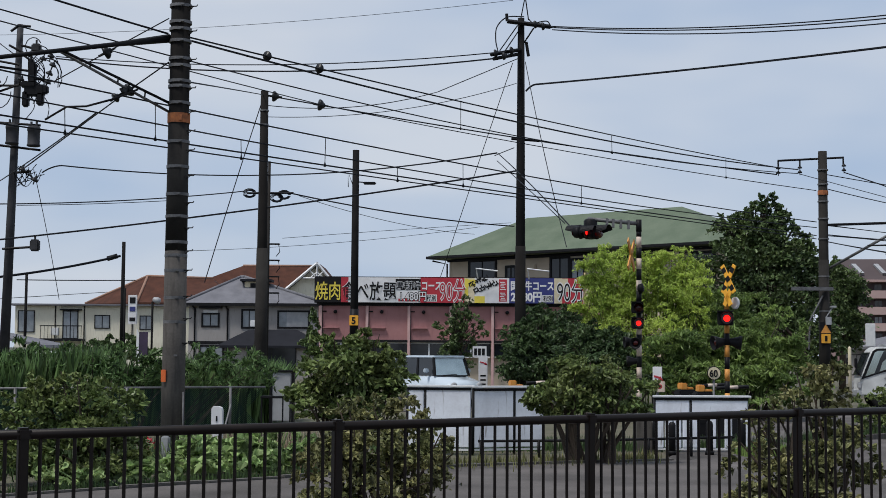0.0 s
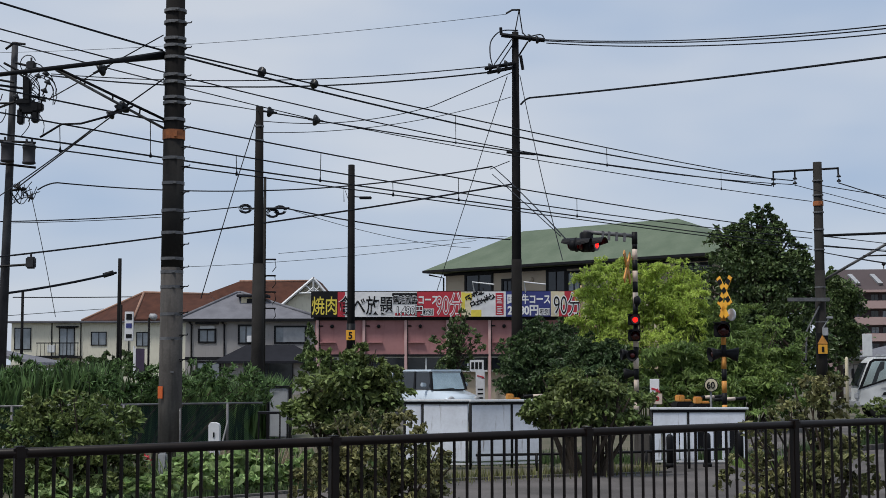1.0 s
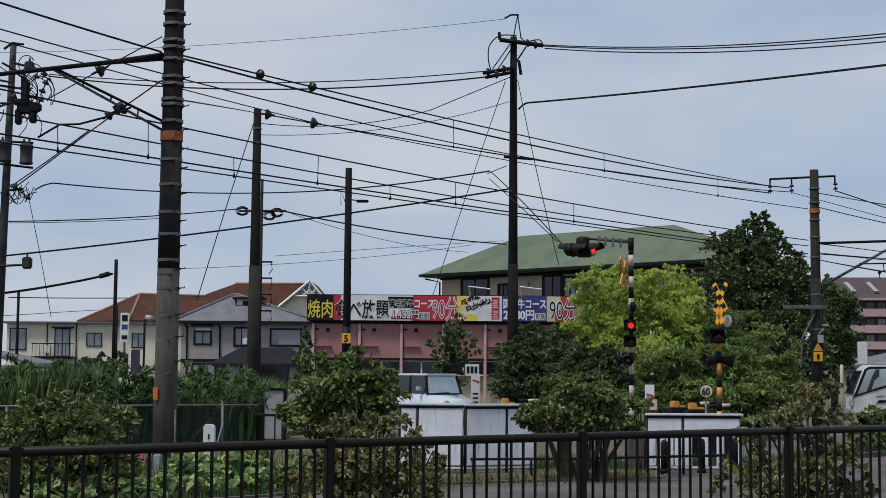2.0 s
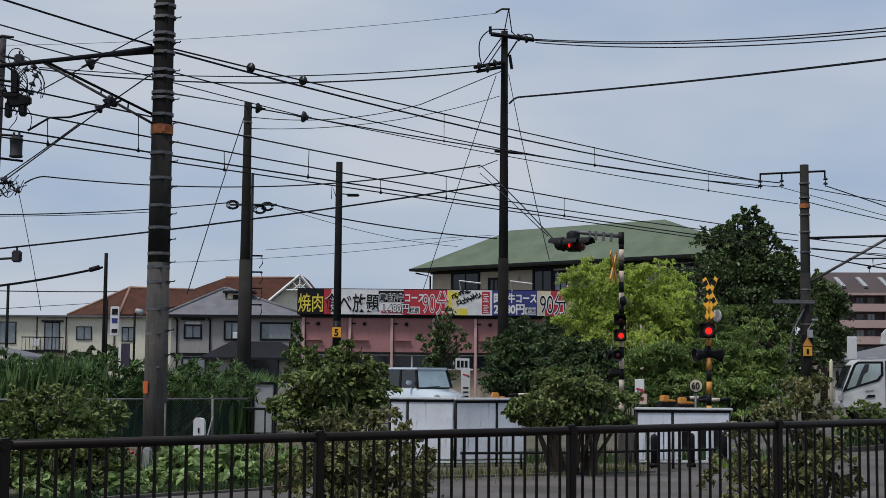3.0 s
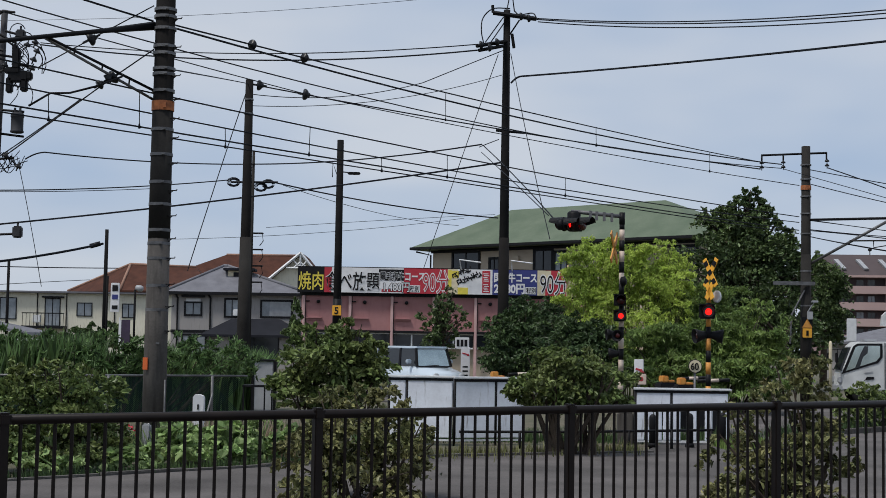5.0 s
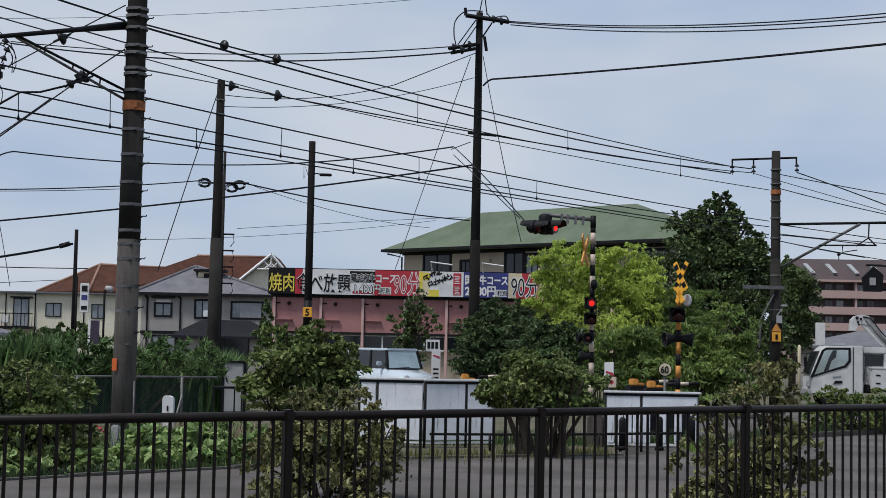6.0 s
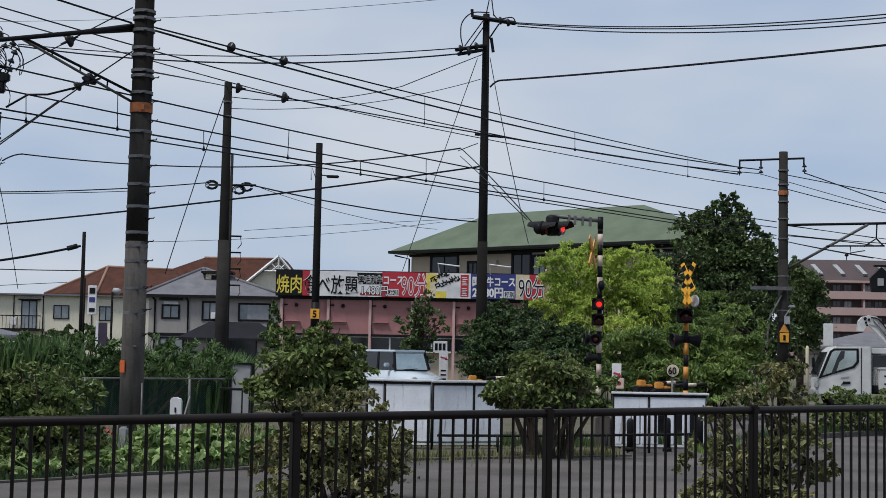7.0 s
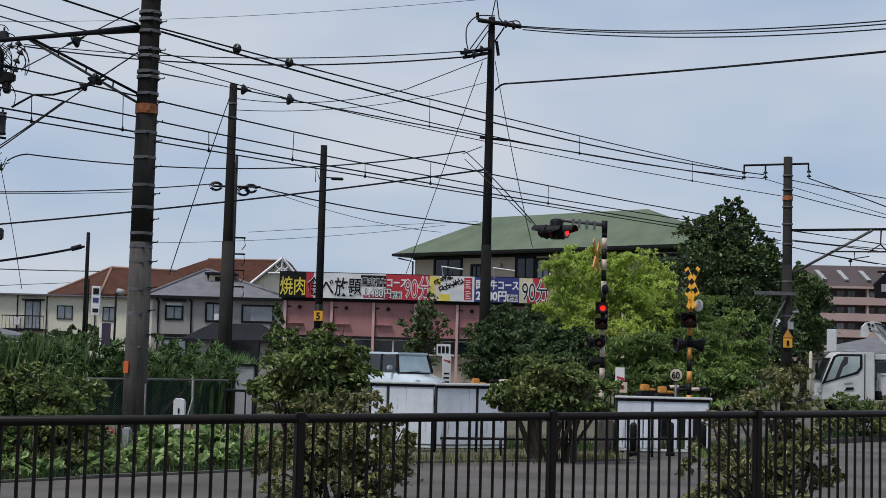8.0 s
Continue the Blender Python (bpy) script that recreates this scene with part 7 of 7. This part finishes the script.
plant("shrub", "dark garden shrubs before the houses", "shrub", (-16.41, 70.00, 1.50)[:2],
      [(-16.42, 70.00, 1.96, 0.96, 0.55), (-15.06, 70.00, 2.30, 0.41, 0.55), (-16.98, 69.00, 1.61, 1.21, 0.54), (-14.49, 68.00, 1.75, 0.80, 0.53)], 3500, 0.22, LEAF_TREE, 0.06, 2)
plant("shrub", "small dark tree beside the restaurant wall", "shrub", (-6.43, 72.00, 1.55)[:2],
      [(-6.48, 72.00, 2.95, 0.37, 0.98), (-6.52, 72.00, 2.11, 0.56, 0.56)], 1500, 0.2, LEAF_TREE, 0.06, 2)


def reeds():
    """Tall grass behind the netting: long blades in a band."""
    n = 12000
    a, b = np.array((-9.50, 29.00, 1.54)), np.array((-3.88, 33.00, 1.57))
    s, dep = rng.uniform(0, 1, n), rng.uniform(0, 4.5, n)
    base = a[None] + (b - a)[None] * s[:, None]
    base[:, 1] += dep
    h = 1.25 + 0.25 * np.sin(s * 13) * np.sin(s * 31 + 1) + rng.uniform(-0.45, 0.4, n) + (0.25 * (s < 0.35))
    lean = rng.normal(size=(n, 2)) * 0.09
    vs, fs = np.zeros((n, 5, 3)), []
    w = rng.uniform(0.02, 0.055, n)
    ang = rng.uniform(0, 3.14, n)
    dx, dy = np.cos(ang) * w, np.sin(ang) * w
    for k, (zz, bend, ww) in enumerate(((0.0, 0, 1), (0.0, 0, -1), (0.65, 0.35, 1), (0.65, 0.35, -1), (1.0, 1.0, 0))):
        vs[:, k, 0] = base[:, 0] + lean[:, 0] * bend * h * 1.3 + dx * ww
        vs[:, k, 1] = base[:, 1] + lean[:, 1] * bend * h * 1.3 + dy * ww
        vs[:, k, 2] = zz * h * (1 - 0.1 * bend)
    i = np.arange(n)[:, None] * 5
    fs = (i + np.array([[0, 1, 3]])).tolist() + (i + np.array([[0, 3, 2]])).tolist() + (i + np.array([[2, 3, 4]])).tolist()
    me = bpy.data.meshes.new("tall_grass")
    me.from_pydata(vs.reshape(-1, 3).tolist(), [], fs)
    me.materials.append(LEAF_REED)
    return tagged(new("tall_grass", me), "dense tall green grass behind the netting fence", "grass", kind="stuff")


reeds()
plant("tall_weeds", "tall leafy green weeds behind the netting fence", "weeds", (-7.02, 31.00, 1.56)[:2],
      [(-9.51, 30.50, 1.23, 0.71, 0.48), (-8.56, 30.50, 1.30, 0.71, 0.54), (-7.74, 31.00, 1.30, 0.73, 0.48), (-6.78, 31.00, 1.28, 0.66, 0.48), (-5.93, 31.00, 1.25, 0.54, 0.48), (-5.17, 31.50, 1.29, 0.55, 0.49), (-4.31, 31.50, 1.26, 0.61, 0.46), (-3.76, 31.50, 1.18, 0.31, 0.37)],
      4500, 0.2, LEAF_REED, 0.03, 5, aspect=5.0, droop=-0.35, ragged=0.3)


def vine_bed():
    e = thing("vine_bed", (-2.92, 19.60, 1.59)[:2], "low bed of bright green broad vine leaves", "plant")
    bl = [tuple(np.array(b) - np.array([e.location.x, e.location.y, 0, 0, 0])) for b in ((-3.42, 19.60, 0.18, 0.50, 0.27), (-2.77, 19.80, 0.20, 0.54, 0.31), (-2.25, 20.00, 0.27, 0.35, 0.35), (-3.29, 20.20, 0.33, 0.47, 0.20), (-4.5, 17.75, 0.1, 0.4, 0.14), (-3.75, 18.3, 0.12, 0.45, 0.16), (-2.1, 20.15, 0.3, 0.35, 0.3))]
    p, o = blob_points(ragged_blobs(bl), 2300, 0.3, 0.2, 16)
    p[:, 2] = np.maximum(p[:, 2], 0.06)
    leaf_mesh("leaves", p, 0.145, LEAF_BIG, e, 1.15, o * 0.6, 0.1, upbias=2.2)
    bm = nb()
    r = random.Random(3)
    for b in bl:
        for _ in range(10):
            t = Vector((b[0] + r.uniform(-1, 1) * b[3], b[1] + r.uniform(-.5, .5) * b[3], b[2] + r.uniform(0, 1) * b[4]))
            part("stem", tube(nb(), [(t.x * 0.8, t.y, 0), t], 0.008, 5), LEAF_BIG, e)


vine_bed()


def weeds(label, a, b, wide, n, hmin, hmax, material):
    a, b = np.array(a), np.array(b)
    s, t = rng.uniform(0, 1, n), rng.normal(size=n) * wide
    p = a[None] + (b - a)[None] * s[:, None]
    p[:, 1] += t
    vs, i = np.zeros((n, 3, 3)), np.arange(n)[:, None] * 3
    ang, h = rng.uniform(0, 6.28, n), rng.uniform(hmin, hmax, n)
    w = rng.uniform(0.006, 0.016, n)
    vs[:, 0] = np.stack([p[:, 0] - np.cos(ang) * w, p[:, 1] - np.sin(ang) * w, np.zeros(n) - 0.05], 1)
    vs[:, 1] = np.stack([p[:, 0] + np.cos(ang) * w, p[:, 1] + np.sin(ang) * w, np.zeros(n) - 0.05], 1)
    vs[:, 2] = np.stack([p[:, 0] + rng.normal(size=n) * 0.12 * h, p[:, 1] + rng.normal(size=n) * 0.12 * h, h], 1)
    me = bpy.data.meshes.new("weeds")
    me.from_pydata(vs.reshape(-1, 3).tolist(), [], (i + np.array([[0, 1, 2]])).tolist())
    me.materials.append(material)
    return tagged(new("weeds", me), label, "grass", kind="stuff")


weeds("rough grass and weeds in the planted strip", (-9, 19.5, 0), (-1.5, 22.5, 0), 0.8, 6000, 0.1, 0.45, LEAF_DARK)
weeds("grass tufts beneath the shrubs at the crossing", (-1.5, 20.5, 0), (3.5, 23.5, 0), 0.5, 1800, 0.05, 0.14, LEAF_OLIVE)
red = thing("flower", (-3.93, 19.55), "small wilted red flower head among the vine leaves", "flower")
part("stalk", tube(nb(), [(0, 0, -0.02), (0.02, 0, 0.25), (0.0, 0, 0.42)], 0.008, 5), LEAF_BIG, red)
leaf_mesh("petals", np.array([(0.0, 0.0, 0.43)]) + rng.normal(size=(16, 3)) * np.array([0.04, 0.03, 0.05]), 0.06, SIGNRED, red, 1.3)
weeds("dry straw stalks behind the vine bed", (-3.4, 20.9, 0), (-1.7, 21.6, 0), 0.25, 900, 0.25, 0.6, STRAW)
weeds("short bright grass by the guard panels", (4.9, 24.2, 0), (6.0, 24.7, 0), 0.3, 3000, 0.05, 0.16, LEAF_MID)
weeds("low weeds and litter along the kerb", (*along(EDGE, -14, 0.25), 0), (*along(EDGE, 5, 0.35), 0), 0.16, 7000, 0.03, 0.13, LEAF_DARK)
weeds("weeds behind the white guard panels", (-1.2, 25.3, 0), (6.2, 26.6, 0), 0.3, 3000, 0.08, 0.26, LEAF_DARK)
weeds("verge grass along the road past the crossing", (6.6, 27.7, 0), (13, 34, 0), 0.3, 3500, 0.08, 0.3, LEAF_DARK)


# ---- what moves: the lens drums turn over as the lamps flash ----
def motions():
    """State 0 lamps are lit first, then they alternate about every 0.6 s."""
    turns = [0.633, 1.233, 1.833, 2.433, 3.033, 3.633, 4.3, 4.9, 5.533, 6.133, 6.733, 7.333, 7.933]
    for (lens, at, yaw), phase in LENS:
        a = yaw + (180 if phase else 0)
        rows = [(0.0, pose(at.x, at.y, at.z, 0, 0, a))]
        for t in turns:
            for k in range(4):
                rows.append((t - 1 / 30 + k / 30, pose(at.x, at.y, at.z, 0, 0, a + 60 * k)))
            a += 180
        if rows[-1][0] < 8.0:
            rows.append((8.0, pose(at.x, at.y, at.z, 0, 0, a)))
        walk(lens, rows)


motions()
